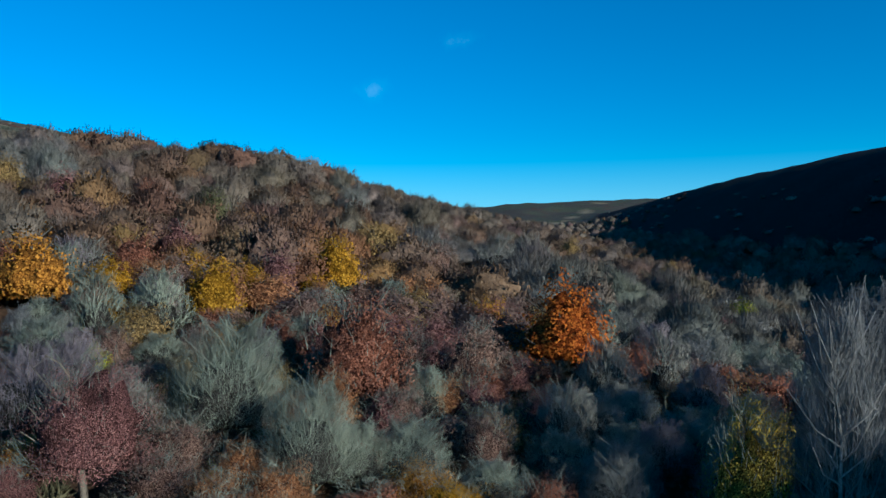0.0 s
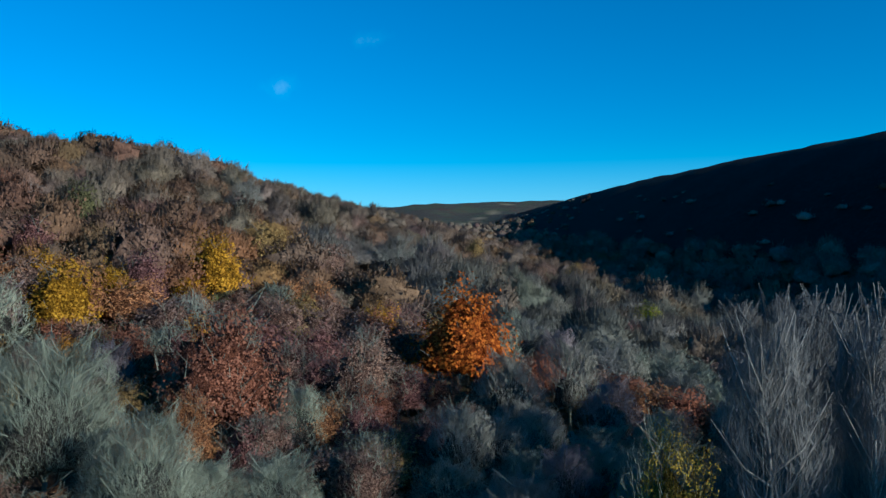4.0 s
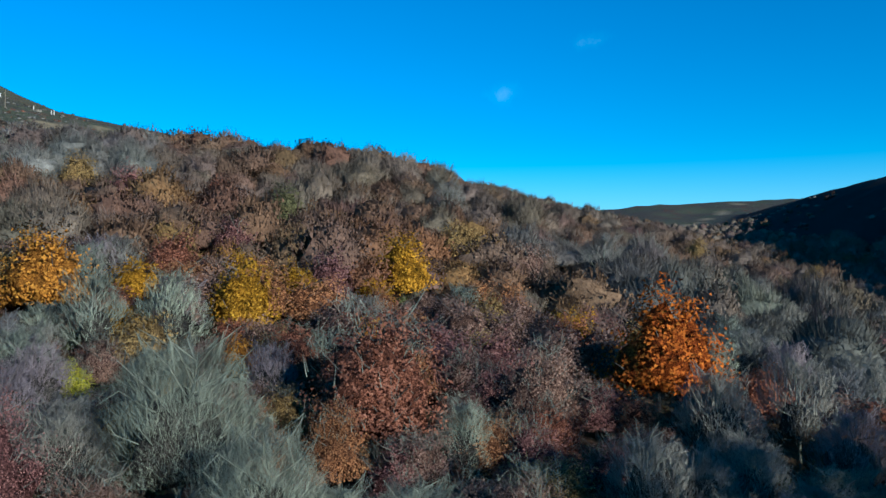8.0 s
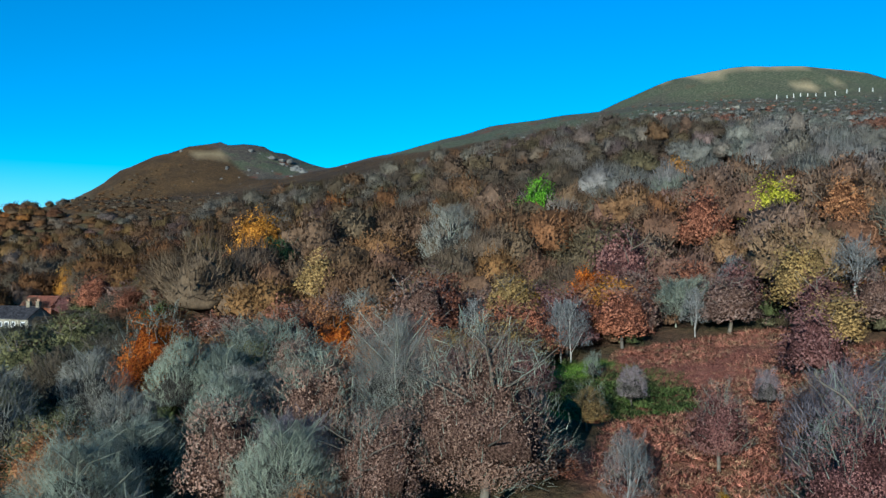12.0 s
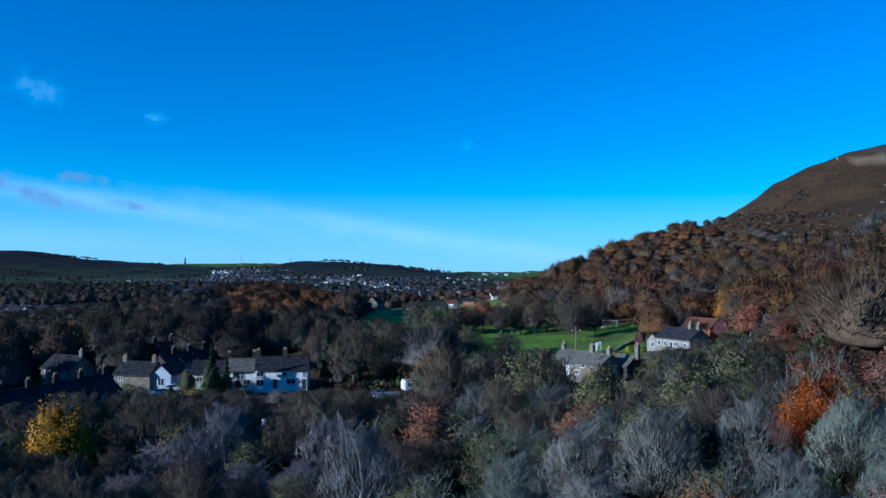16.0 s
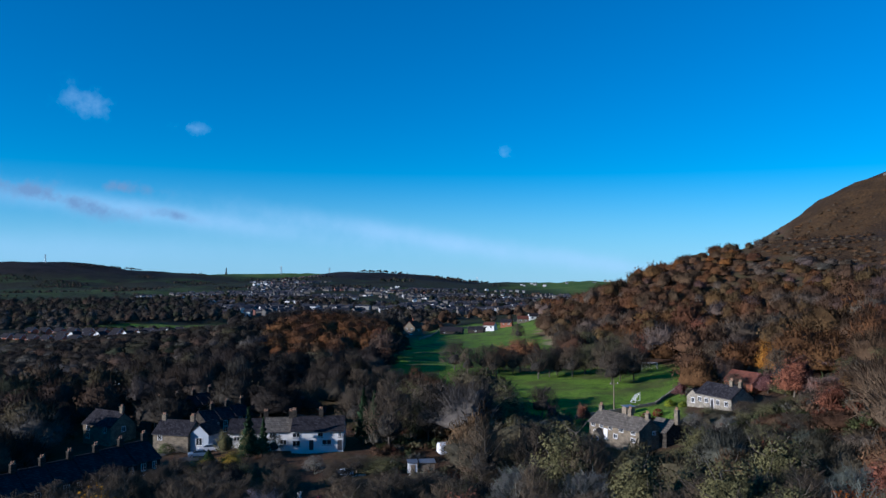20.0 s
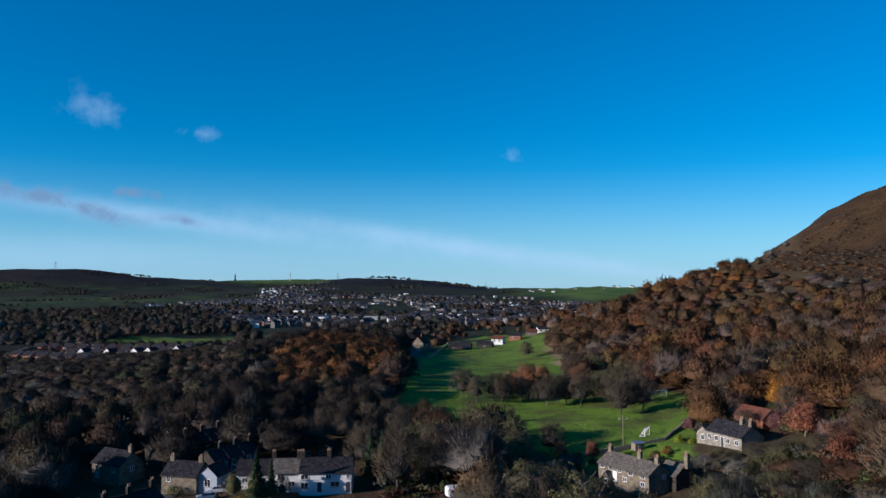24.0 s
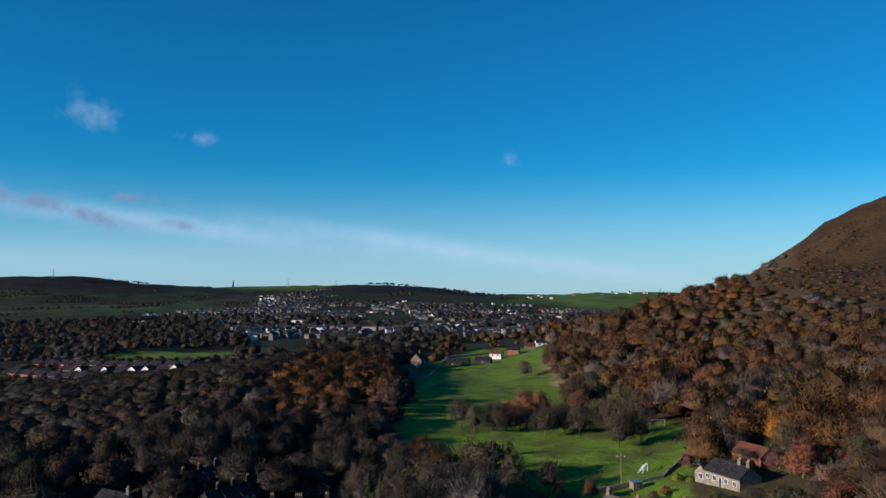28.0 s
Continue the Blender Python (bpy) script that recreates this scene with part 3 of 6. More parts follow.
def leaf_sheet(rng, centres, size, sides=4, facing=None, loose=0.75):
    """Small leaf sprays about the given centres, lying more or less along the crown's surface."""
    n = len(centres)
    if facing is None:
        a = units(rng, n)
        nrm = units(rng, n)
    else:
        nrm = facing + units(rng, n) * loose
        a = np.cross(nrm, units(rng, n))
        a /= np.linalg.norm(a, axis=1, keepdims=True) + 1e-9
    b = np.cross(a, nrm)
    b /= np.linalg.norm(b, axis=1, keepdims=True) + 1e-9
    s = (size * rng.uniform(0.55, 1.35, n))[:, None]
    if sides == 4:
        v = np.stack([centres - a * s, centres - b * s * 0.55, centres + a * s, centres + b * s * 0.55], 1)
    else:
        v = np.stack([centres - a * s, centres + a * s * 0.6 + b * s * 0.8, centres + a * s * 0.6 - b * s * 0.8], 1)
    return v.reshape(-1, 3), np.arange(n * sides).reshape(n, sides)


def rods(p, q, r0, r1, sides=4):
    """Tapered sticks from p to q."""
    p, q = np.asarray(p, float), np.asarray(q, float)
    d = q - p
    d = d / (np.linalg.norm(d, axis=1, keepdims=True) + 1e-9)
    ref = np.where(np.abs(d[:, 2:3]) > 0.9, [[1.0, 0, 0]], [[0, 0, 1.0]])
    u = np.cross(d, ref)
    u /= np.linalg.norm(u, axis=1, keepdims=True)
    w = np.cross(d, u)
    n = len(p)
    r0, r1 = np.broadcast_to(r0, n)[:, None], np.broadcast_to(r1, n)[:, None]
    ring0 = [p + (u * math.cos(a) + w * math.sin(a)) * r0 for a in np.arange(sides) * 2 * math.pi / sides]
    ring1 = [q + (u * math.cos(a) + w * math.sin(a)) * r1 for a in np.arange(sides) * 2 * math.pi / sides]
    v = np.stack(ring0 + ring1, 1).reshape(-1, 3)
    base = np.arange(n)[:, None] * 2 * sides
    f = [np.concatenate([base + k, base + (k + 1) % sides, base + sides + (k + 1) % sides, base + sides + k], 1) for k in range(sides)]
    return v, np.concatenate(f)


def slivers(p, q, width, rng):
    """Hair-thin twigs as single long triangles."""
    d = q - p
    s = np.cross(d, units(rng, len(p)))
    s *= (np.broadcast_to(width, len(p)) / 2 / (np.linalg.norm(s, axis=1) + 1e-9))[:, None]
    v = np.stack([p - s, p + s, q], 1).reshape(-1, 3)
    return v, np.arange(len(p) * 3).reshape(-1, 3)


def limbs_of(rng, height, radius, n, low=0.3, upright=0.5):
    """Trunk and main limbs: starts, ends, radii, in a tree of that height and crown radius."""
    trunk = [np.array([0, 0, -0.6])]
    lean = rng.normal(0, 0.05, 2)
    for k in range(1, 6):
        trunk.append(np.array([lean[0] * k * height / 5 + rng.normal(0, 0.12), lean[1] * k * height / 5 + rng.normal(0, 0.12), height * 0.85 * k / 5]))
    r = 0.03 * height * np.linspace(1, 0.25, 6)
    p, q, a, b = trunk[:-1], trunk[1:], list(r[:-1]), list(r[1:])
    tips = []
    for k in range(n):
        f = low + (0.85 - low) * (k + rng.uniform(0, 0.8)) / n
        t = f / 0.85 * 5
        i = min(int(t), 4)
        start = trunk[i] * (1 - t + i) + trunk[i + 1] * (t - i)
        az = k * 2.4 + rng.uniform(-0.4, 0.4)
        reach = radius * rng.uniform(0.65, 0.95) * (1 - 0.45 * max(0, f - 0.55) / 0.3)
        rise = height * rng.uniform(0.12, 0.32) * (0.6 + upright)
        end = start + np.array([math.cos(az) * reach, math.sin(az) * reach, rise])
        end[2] = min(end[2], height * 0.97)
        mid = start * 0.5 + end * 0.5 + np.array([0, 0, -0.06 * height * (1 - upright)]) + rng.normal(0, 0.25, 3)
        w = 0.012 * height * (1.1 - 0.5 * f)
        p += [start, mid]
        q += [mid, end]
        a += [w, w * 0.6]
        b += [w * 0.6, w * 0.25]
        tips.append((start, mid, end))
    return np.array(p), np.array(q), np.array(a), np.array(b), tips


def ico(level):
    bm = bmesh.new()
    bmesh.ops.create_icosphere(bm, subdivisions=level, radius=1)
    v, f = np.array([q.co[:] for q in bm.verts]), np.array([[q.index for q in g.verts] for g in bm.faces])
    bm.free()
    return v / np.linalg.norm(v, axis=1, keepdims=True), f


ICO = {k: ico(k) for k in (1, 2, 3)}


class Crown:
    """The rounded, billowing outline of a crown, wider than tall at the base and open below."""

    def __init__(self, rng, lobes=20, spread=0.42, depth=0.3):
        self.c = units(rng, lobes)
        self.c[:, 2] = np.abs(self.c[:, 2]) * 1.3 - 0.5
        self.c /= np.linalg.norm(self.c, axis=1, keepdims=True)
        self.k = rng.uniform(0.55, 1.0, lobes)
        self.spread, self.depth, self.lean = spread, depth, rng.normal(0, 0.09, 2)

    def reach(self, u):
        ang = np.arccos(np.clip(u @ self.c.T, -1, 1))
        return 1 - self.depth + self.depth * (self.k * np.exp(-(ang / self.spread) ** 2)).max(1)

    def at(self, u, f, radius, height):
        r = self.reach(u) * f
        z = np.where(u[:, 2] > 0, 0.34 + 0.66 * u[:, 2] * r, 0.34 + 0.34 * u[:, 2] * np.minimum(r, 1))
        return np.stack([(u[:, 0] * r + self.lean[0] * z) * radius, (u[:, 1] * r + self.lean[1] * z) * radius, z * height], 1)

    def swell(self, p, radius, height):
        """Which way the billows of the crown face at points of it."""
        q = p / [radius, radius, height]
        base = np.array([0, 0, 0.34])
        lobe = base + self.c * [0.62, 0.62, 0.41]
        near = lobe[np.argmin(((q[:, None] - lobe) ** 2).sum(2), 1)] if len(q) < 4000 else np.concatenate(
            [lobe[np.argmin(((k[:, None] - lobe) ** 2).sum(2), 1)] for k in np.array_split(q, len(q) // 2000 + 1)])
        a, b = q - near, q - base
        a /= np.linalg.norm(a, axis=1, keepdims=True) + 1e-9
        b /= np.linalg.norm(b, axis=1, keepdims=True) + 1e-9
        return a * 0.4 + b * 0.45 + [0, 0, 0.36]

    def core(self, level, f, radius, height, rng, rough=0.07):
        u, faces = ICO[level]
        return self.at(u, f * rng.uniform(1 - rough, 1 + rough, len(u)), radius, height), faces


def aims(rng, n, low=-0.75):
    u = units(rng, n)
    u[:, 2] = np.where(u[:, 2] < low, -u[:, 2], u[:, 2])
    return u


def leafy_tree(seed, height, radius, leaves, size, gaps=0.0):
    """Trunk, leaf and inner arrays for a broad tree in leaf."""
    rng = np.random.RandomState(seed)
    p, q, a, b, tips = limbs_of(rng, height * 0.9, radius * 0.75, 9, 0.2)
    trunk = rods(p, q, a, b, 4)
    form = Crown(rng, 30, 0.3, 0.4)
    u = aims(rng, leaves)
    ctr = form.at(u, rng.uniform(0.66, 1.06, leaves) ** 0.7, radius, height) + rng.normal(0, 0.12, (leaves, 3))
    clump = np.sin(ctr[:, 0] * 2.1 + seed) + np.sin(ctr[:, 1] * 2.3) + np.sin(ctr[:, 2] * 2.7)
    keep = clump > -1.6 + gaps
    v, f = leaf_sheet(rng, ctr[keep], size, 3, u[keep], 0.8)
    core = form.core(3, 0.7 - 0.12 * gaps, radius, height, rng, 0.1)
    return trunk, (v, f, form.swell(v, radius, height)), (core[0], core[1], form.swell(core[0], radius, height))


def bare_tree(seed, height, radius, boughs, fine, width, upright=0.5):
    """Trunk, twig and inner arrays for a tree that has lost its leaves."""
    rng = np.random.RandomState(seed)
    p, q, a, b, tips = limbs_of(rng, height, radius * 0.8, boughs, 0.12, upright)
    trunk = rods(p, q, a * (0.55 if height < 15 else 0.36), b * (0.55 if height < 15 else 0.36), 4)
    form = Crown(rng, 22, 0.36, 0.26)
    heart = np.array([0, 0, height * 0.18])

    def hull(e):
        """Pull twig ends back inside the crown."""
        m = np.array([0, 0, height * 0.36])
        w = (e - m) / [radius, radius, height * 0.64]
        k = np.linalg.norm(w, axis=1)
        over = k / form.reach(w / (k[:, None] + 1e-9))
        return np.where(over[:, None] > 1, m + (e - m) / over[:, None] * rng.uniform(0.9, 1.06, (len(e), 1)), e)

    def outward(o, stray):
        """Directions that fan up and out from the heart of the tree."""
        d = (o - heart) / [1, 1, 1.1] + [0, 0, 0.25 * upright * height]
        d /= np.linalg.norm(d, axis=1, keepdims=True) + 1e-9
        d = d + rng.normal(0, stray, o.shape)
        return d / (np.linalg.norm(d, axis=1, keepdims=True) + 1e-9)

    start, mid, end = (np.repeat(np.array([t[k] for t in tips]), 11, 0) for k in range(3))
    f = rng.uniform(0.1, 1.0, (len(start), 1))
    o = np.where(f < 0.5, start * (1 - 2 * f) + mid * 2 * f, mid * (2 - 2 * f) + end * (2 * f - 1))
    e1 = hull(o + outward(o, 0.4) * radius * rng.uniform(0.25, 0.55, (len(o), 1)))
    tv, tf = rods(o, e1, 0.002 * height, 0.0008 * height, 3)
    k = rng.randint(0, len(o), fine)
    g = rng.uniform(0.15, 1.0, (fine, 1))
    s2 = o[k] * (1 - g) + e1[k] * g + rng.normal(0, 0.03 * radius, (fine, 3))
    rim = form.at(aims(rng, fine, -0.35), rng.uniform(0.62, 0.95, fine), radius, height)
    s2 = np.where(np.arange(fine)[:, None] % 5 < 2, s2, rim)
    e2 = hull(s2 + outward(s2, 0.36) * radius * rng.uniform(0.1, 0.28, (fine, 1)))
    v2, f2 = slivers(s2, e2, width * rng.uniform(0.7, 1.6, fine), rng)
    v2 = np.concatenate([tv, v2])
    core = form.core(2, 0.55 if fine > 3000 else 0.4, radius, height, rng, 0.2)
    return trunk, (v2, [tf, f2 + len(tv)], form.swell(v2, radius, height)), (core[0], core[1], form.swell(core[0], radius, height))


def conifer(seed, height, radius, leaves):
    rng = np.random.RandomState(seed)
    trunk = rods([[0, 0, -0.5]], [[0, 0, height]], 0.02 * height, 0.01, 6)
    f = rng.uniform(0, 1, leaves) ** 0.7
    az = rng.uniform(0, 6.28, leaves)
    layer = 0.8 + 0.25 * np.sin(f * 40)
    rr = radius * f * layer * rng.uniform(0.5, 1.05, leaves)
    ctr = np.stack([np.cos(az) * rr, np.sin(az) * rr, height * (1.0 - 0.9 * f)], 1)
    v, f = leaf_sheet(rng, ctr, 0.3)
    return trunk, (v, f, v * [1, 1, 0] + [0, 0, 0.5])


# ---------------------------------------------------------------- trees near the flight, each a thing
TREE_WORDS = {
    "orange": "broad oak with bright orange autumn leaves in the wood",
    "rust": "broad oak with rust red autumn leaves in the wood",
    "rusto": "broad tree with russet orange autumn leaves in the wood",
    "gold": "broad tree with golden yellow autumn leaves in the wood",
    "goldo": "broad oak with amber and gold autumn leaves",
    "goldol": "broad tree with thinning yellow olive autumn leaves",
    "ochre": "broad tree with dull ochre autumn leaves in the wood",
    "olive": "rounded tree with sparse olive brown leaves",
    "brown": "broad oak with dry brown autumn leaves in the wood",
    "maroon": "broad tree with dark maroon autumn leaves in the wood",
    "lime": "small tree with yellow green autumn leaves in the wood",
    "green": "small tree still in vivid green leaf in the wood",
    "dark": "dark evergreen tree with dense green foliage",
    "fir": "dark green conifer with dense pointed crown",
    "bare": "leafless grey tree with fine spreading twigs",
    "barg": "leafless tree with grey green lichen on its twigs",
    "barb": "leafless rounded tree with dense brown twigs",
    "purple": "leafless tree with plum coloured fine twigs",
    "birch": "leafless silver birch with pale trunk and twigs",
    "silver": "tall leafless silver birch with pale branching stem",
}
PROTO = {}
SEEN_FROM = [(row[1], row[2]) for row in FLIGHT[::6]]


def proto(kind, variant, close):
    """Meshes for one shape of one kind, about 10 m tall and 10 m wide; close: 3 large and near, 2 near, 1 middling, 0 farther off."""
    key = (kind, variant, close)
    if key not in PROTO:
        twigs = None
        seed = 100 + variant * 7 + sum(map(ord, kind))
        if kind == "fir":
            (tv, tf), (cv, cf, cd) = conifer(seed, 10, 2.6, 1500)
            inner = None
            mats = BARK, LEAF["dark"]
        elif kind == "silver":
            (tv, tf), (cv, cf, cd), inner = bare_tree(seed, 20, 5.0, 26, 13000, 0.02, 0.55)
            mats = BIRCH_BARK, TWIG["birch"]
        elif kind in TWIG:
            birch = kind == "birch"
            (tv, tf), (cv, cf, cd), inner = bare_tree(seed, 10, 3.9 if birch else 5.0, 11 if birch else (18, 18, 22, 30)[close], (2800, 5200, 10000, 15000)[close], (0.042, 0.028, 0.016, 0.0105)[close], 1.0 if birch else 0.8)
            mats = BIRCH_BARK if birch else LICHEN if kind in ("bare", "barg") else BARK, TWIG[kind]
        else:
            thin = {"olive": 0.5, "goldol": 0.5, "lime": 0.3, "brown": 0.2, "maroon": 0.2}.get(kind, 0.0)
            (tv, tf), (cv, cf, cd), inner = leafy_tree(seed, 10, 5.0, (3200, 7000, 16000, 26000)[close], (0.14, 0.09, 0.052, 0.04)[close], thin)
            mats = BARK, LEAF[kind]
            if close and kind != "dark":  # fine branches showing among the leaves
                _, (wv, wf, wd), _ = bare_tree(seed + 3, 9.9, 4.9, 8, 300 * close, 0.045 - 0.007 * close, 0.6)
                twigs = mesh_of("branch_spray", wv, wf, LICHEN)
        PROTO[key] = [("trunk", mesh_of("trunk", tv, tf, mats[0])), ("crown", mesh_of("crown", cv, cf, mats[1], dome=cd))]
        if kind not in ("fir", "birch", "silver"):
            PROTO[key].append(("inner_crown", mesh_of("inner_crown", inner[0], inner[1], INNER if kind in TWIG else INNER_LEAF_SHADE[kind], dome=inner[2])))
        if twigs:
            PROTO[key].append(("branch_spray", twigs))
    return PROTO[key]


TAKEN, BRIGHT = [], []
PLACED = {}


def built_on(x, y):
    """Plots of houses, streets and yards, kept free of trees."""
    out = near_line(x, y, -26, 380, -31, 500, 6) | near_line(x, y, -74, 183, -54, 207, 6.5) | near_line(x, y, -58, 175, -50, 185, 5.5) | near_line(x, y, -76, 117, -56, 147, 8)
    out |= near_line(x, y, -78, 136, -54, 176, 6) | near_line(x, y, -85, 178, -72, 184, 7) | near_line(x, y, -64, 168, -50, 172, 7)
    out |= near_line(x, y, -48, 167, -24, 164, 6.5) | near_line(x, y, -50, 156, -22, 153, 6) | near_line(x, y, -36, 176, -38, 201, 5.5) | near_line(x, y, 20, 155, 37, 143, 6) | near_line(x, y, 49, 179, 57, 164, 5) | near_line(x, y, -80, 170, -60, 160, 6) | near_line(x, y, -37, 430, -33, 520, 9)
    out |= near_line(x, y, -52, 160, -44, 154, 6) | near_line(x, y, -105, 176, -110, 180, 7) | near_line(x, y, -48, 198, -40, 204, 5)
    out |= near_line(x, y, 25, 168, 44, 152, 6.5) | near_line(x, y, 23, 160, 34, 150, 4) | near_line(x, y, 54, 187, 66, 168, 8) | near_line(x, y, 50, 190, 56, 180, 5)
    out |= near_line(x, y, -5, 157, 2, 160, 4) | near_line(x, y, -4, 148, 0, 150, 5) | near_line(x, y, -8, 146, -8, 140, 4)
    out |= near_line(x, y, -290, 505, -228, 468, 6) | near_line(x, y, -262, 520, -178, 486, 6) | near_line(x, y, -310, 570, -190, 535, 6) | near_line(x, y, -75, 160, -30, 157, 8) | near_line(x, y, -34, 500, -36, 700, 8) | near_line(x, y, -40, 520, 15, 560, 12)
    return out | ((np.abs(x + 34 + 0.02 * (y - 450)) < 5) & (y > 440) & (y < 700))


def headroom(x, y):
    """Trees below the village stay low, so that its houses stand clear."""
    if x < -95 and 240 < y < 640:
        return 5.2
    if x < -30 and 240 < y < 460:
        return 8.0
    if -44 < x < -16 and 330 < y < 524:
        return max(2.2, 37.5 - 33.0 * y / 524 - float(land(x, y)))
    if -75 < x < 2 and 55 < y < 154:
        return max(3.0, 0.92 * (26.5 - 22.5 * y / 166 - float(land(x, y))))
    if 10 < x < 64 and 95 < y < 177:
        return max(3.6, 1.18 * (30.0 - 19.0 * y / 160 - float(land(x, y))))
    return 99.0


def plant(x, y, width, kind, tall=None):
    """A single tree with a crown that wide, rooted in the ground."""
    n = PLACED[kind] = PLACED.get(kind, 0) + 1
    rng = np.random.RandomState(int(abs(x * 131 + y * 17)) % 99991)
    width = min(width, 15.5)
    away = min(math.hypot(x - u, y - v) for u, v in SEEN_FROM)
    pieces = proto(kind, n % 4, (3 if width > 9.5 and away < 62 else 2) if away < 50 or (width > 9.5 and away < 62) else 1 if away < 82 else 0)
    wide = width / (5.2 if kind == "fir" else 7.4 if kind == "birch" else 8.4 if y < 140 else 10.5)
    high = min(tall or {"birch": 1.25, "fir": 2.0}.get(kind, 1.2 if y < 140 else 0.85) * width ** 0.85 * 1.35, headroom(x, y)) / 9.4
    high = high / 2 if kind == "silver" else high
    tree = new({"birch": "birch_tree", "silver": "birch_tree", "fir": "conifer_tree", "dark": "evergreen_tree"}.get(kind, "bare_tree" if kind in TWIG else "autumn_tree"))
    tree.matrix_world = Matrix.LocRotScale((x, y, float(land(x, y)) - 0.1), Euler((0, 0, rng.uniform(0, 6.28))), (wide, wide * rng.uniform(0.9, 1.1), high))
    for name, me in pieces:
        ob = new(name, me)
        ob.parent = tree
        if name == "branch_spray":
            tagged(ob, kind="stuff")
    TAKEN.append((x, y, width))
    if tall is None and kind in ("orange", "gold", "goldo", "lime", "green", "goldol"):
        BRIGHT.append((x, y, width))
    return tagged(tree, TREE_WORDS[kind], "tree", "trees of the wood")


plant(75.6, -52.5, 15.5, "orange")
plant(62.2, -17.1, 15.0, "rust")
plant(53.1, -1.1, 13.0, "barg")
plant(96.9, -5.7, 11.1, "gold")
plant(102.8, 17.6, 13.0, "goldo")
plant(166.9, -15.8, 13.0, "olive")
plant(120.9, -31.8, 12.1, "gold")
plant(144.2, -46.7, 12.2, "ochre")
plant(134.0, -4.8, 9.5, "maroon")
plant(116.7, 4.4, 9.7, "rust")
plant(113.3, -18.1, 9.5, "maroon")
plant(110.7, -46.4, 8.0, "rusto")
plant(76.8, 9.8, 4.0, "lime")
plant(90.0, 2.2, 9.7, "barg")
plant(174.8, -2.2, 10.3, "rust")
plant(168.3, 16.3, 11.9, "maroon")
plant(187.0, 30.0, 11.2, "ochre")
plant(68.2, -34.8, 9.8, "brown")
plant(207.4, -61.4, 13.0, "bare")
plant(71.3, 12.4, 6.9, "purple")
plant(58.2, -13.6, 7.1, "rusto")
plant(58.7, -24.4, 6.4, "barg")
plant(73.1, -8.7, 6.9, "purple")
plant(261.3, -172.1, 13.0, "ochre")
plant(156.0, -83.1, 13.0, "bare")
plant(139.4, -59.7, 11.1, "brown")
plant(68.1, -113.7, 13.0, "birch")
plant(50.6, -100.5, 13.0, "birch")
plant(88.4, -123.2, 13.0, "birch")
plant(76.0, -149.4, 13.0, "birch")
plant(21.5, -36.0, 8.4, "goldol", 15.5)
for bx, by, bw, bt in ((17.0, -41.0, 9.5, 21.5), (24.0, -51.0, 10.0, 22.5), (14.0, -47.0, 9.0, 22.0), (20.5, -57.5, 10.5, 23.0),
                       (30.0, -62.0, 10.5, 22.0), (12.0, -58.0, 9.5, 21.5), (22.0, -69.0, 10.0, 22.0)):
    plant(bx, by, bw, "silver", bt)
plant(121.2, -134.4, 10.2, "lime")
plant(96.8, -103.6, 8.1, "maroon")
plant(174.3, -238.0, 13.0, "barg")
plant(197.5, -238.2, 13.0, "bare")
plant(212.6, -223.8, 13.0, "barg")
plant(234.4, -202.4, 13.0, "ochre")
plant(61.6, -60.6, 9.8, "bare")
plant(58.8, -49.4, 9.6, "bare")
plant(51.4, -57.8, 8.2, "purple")
plant(39.4, -68.8, 8.8, "bare")
plant(97.5, -75.9, 7.7, "barg")
plant(42.3, -6.9, 9.9, "barg")
plant(46.5, 10.9, 11.8, "maroon")
plant(44.6, 0.3, 3.0, "lime")
plant(57.1, 16.3, 8.8, "purple")
plant(87.8, 10.0, 9.6, "barg")
plant(42.5, -24.5, 7.6, "brown")
plant(46.8, -35.4, 7.9, "bare")
plant(141.9, 108.7, 12.0, "green", 16.5)
plant(206.0, 107.8, 13.0, "goldo")
plant(170.6, 151.2, 13.0, "ochre")
plant(108.0, 64.5, 13.0, "maroon")
plant(114.0, 50.2, 6.9, "birch")
plant(114.6, 33.3, 7.4, "birch")
plant(77.2, 54.3, 6.0, "birch")
plant(95.6, 46.6, 4.7, "birch")
plant(87.3, 19.0, 5.0, "birch")
plant(146.2, 56.7, 11.4, "lime")
plant(132.8, 63.7, 13.0, "rust")
plant(140.4, 43.9, 11.8, "rusto")
plant(105.0, 36.2, 9.8, "ochre")
plant(109.0, 53.6, 8.0, "rust")
plant(81.1, 26.5, 7.3, "maroon")
plant(58.4, 25.7, 5.8, "maroon")
plant(73.2, 27.9, 2.9, "purple")
plant(64.8, 20.4, 6.2, "rusto")
plant(64.0, 13.1, 7.4, "purple")
plant(37.6, 31.7, 12.8, "brown")
plant(46.2, 26.2, 4.5, "birch")
plant(50.8, 21.7, 1.5, "gold")
plant(76.4, 74.7, 10.3, "rust")
plant(80.6, 65.6, 9.3, "ochre")
plant(104.4, 99.2, 12.7, "bare")
plant(72.2, 46.4, 2.6, "barg")
plant(67.1, 38.6, 3.2, "purple")
plant(85.2, 131.3, 13.0, "goldo")
plant(82.8, 120.1, 8.9, "dark")
plant(78.0, 102.7, 10.2, "ochre")
plant(33.3, 43.2, 8.4, "brown")
plant(39.4, 41.1, 9.6, "bare")
plant(42.5, 35.0, 6.5, "bare")
plant(26.3, 43.4, 7.1, "brown")
plant(30.9, 34.9, 8.0, "brown")
plant(70.5, 83.1, 7.5, "bare")
plant(71.1, 73.4, 11.0, "brown")
plant(54.1, 75.6, 9.4, "rust")
plant(79.5, 64.2, 8.1, "ochre")
plant(35.1, 58.4, 5.5, "barg")
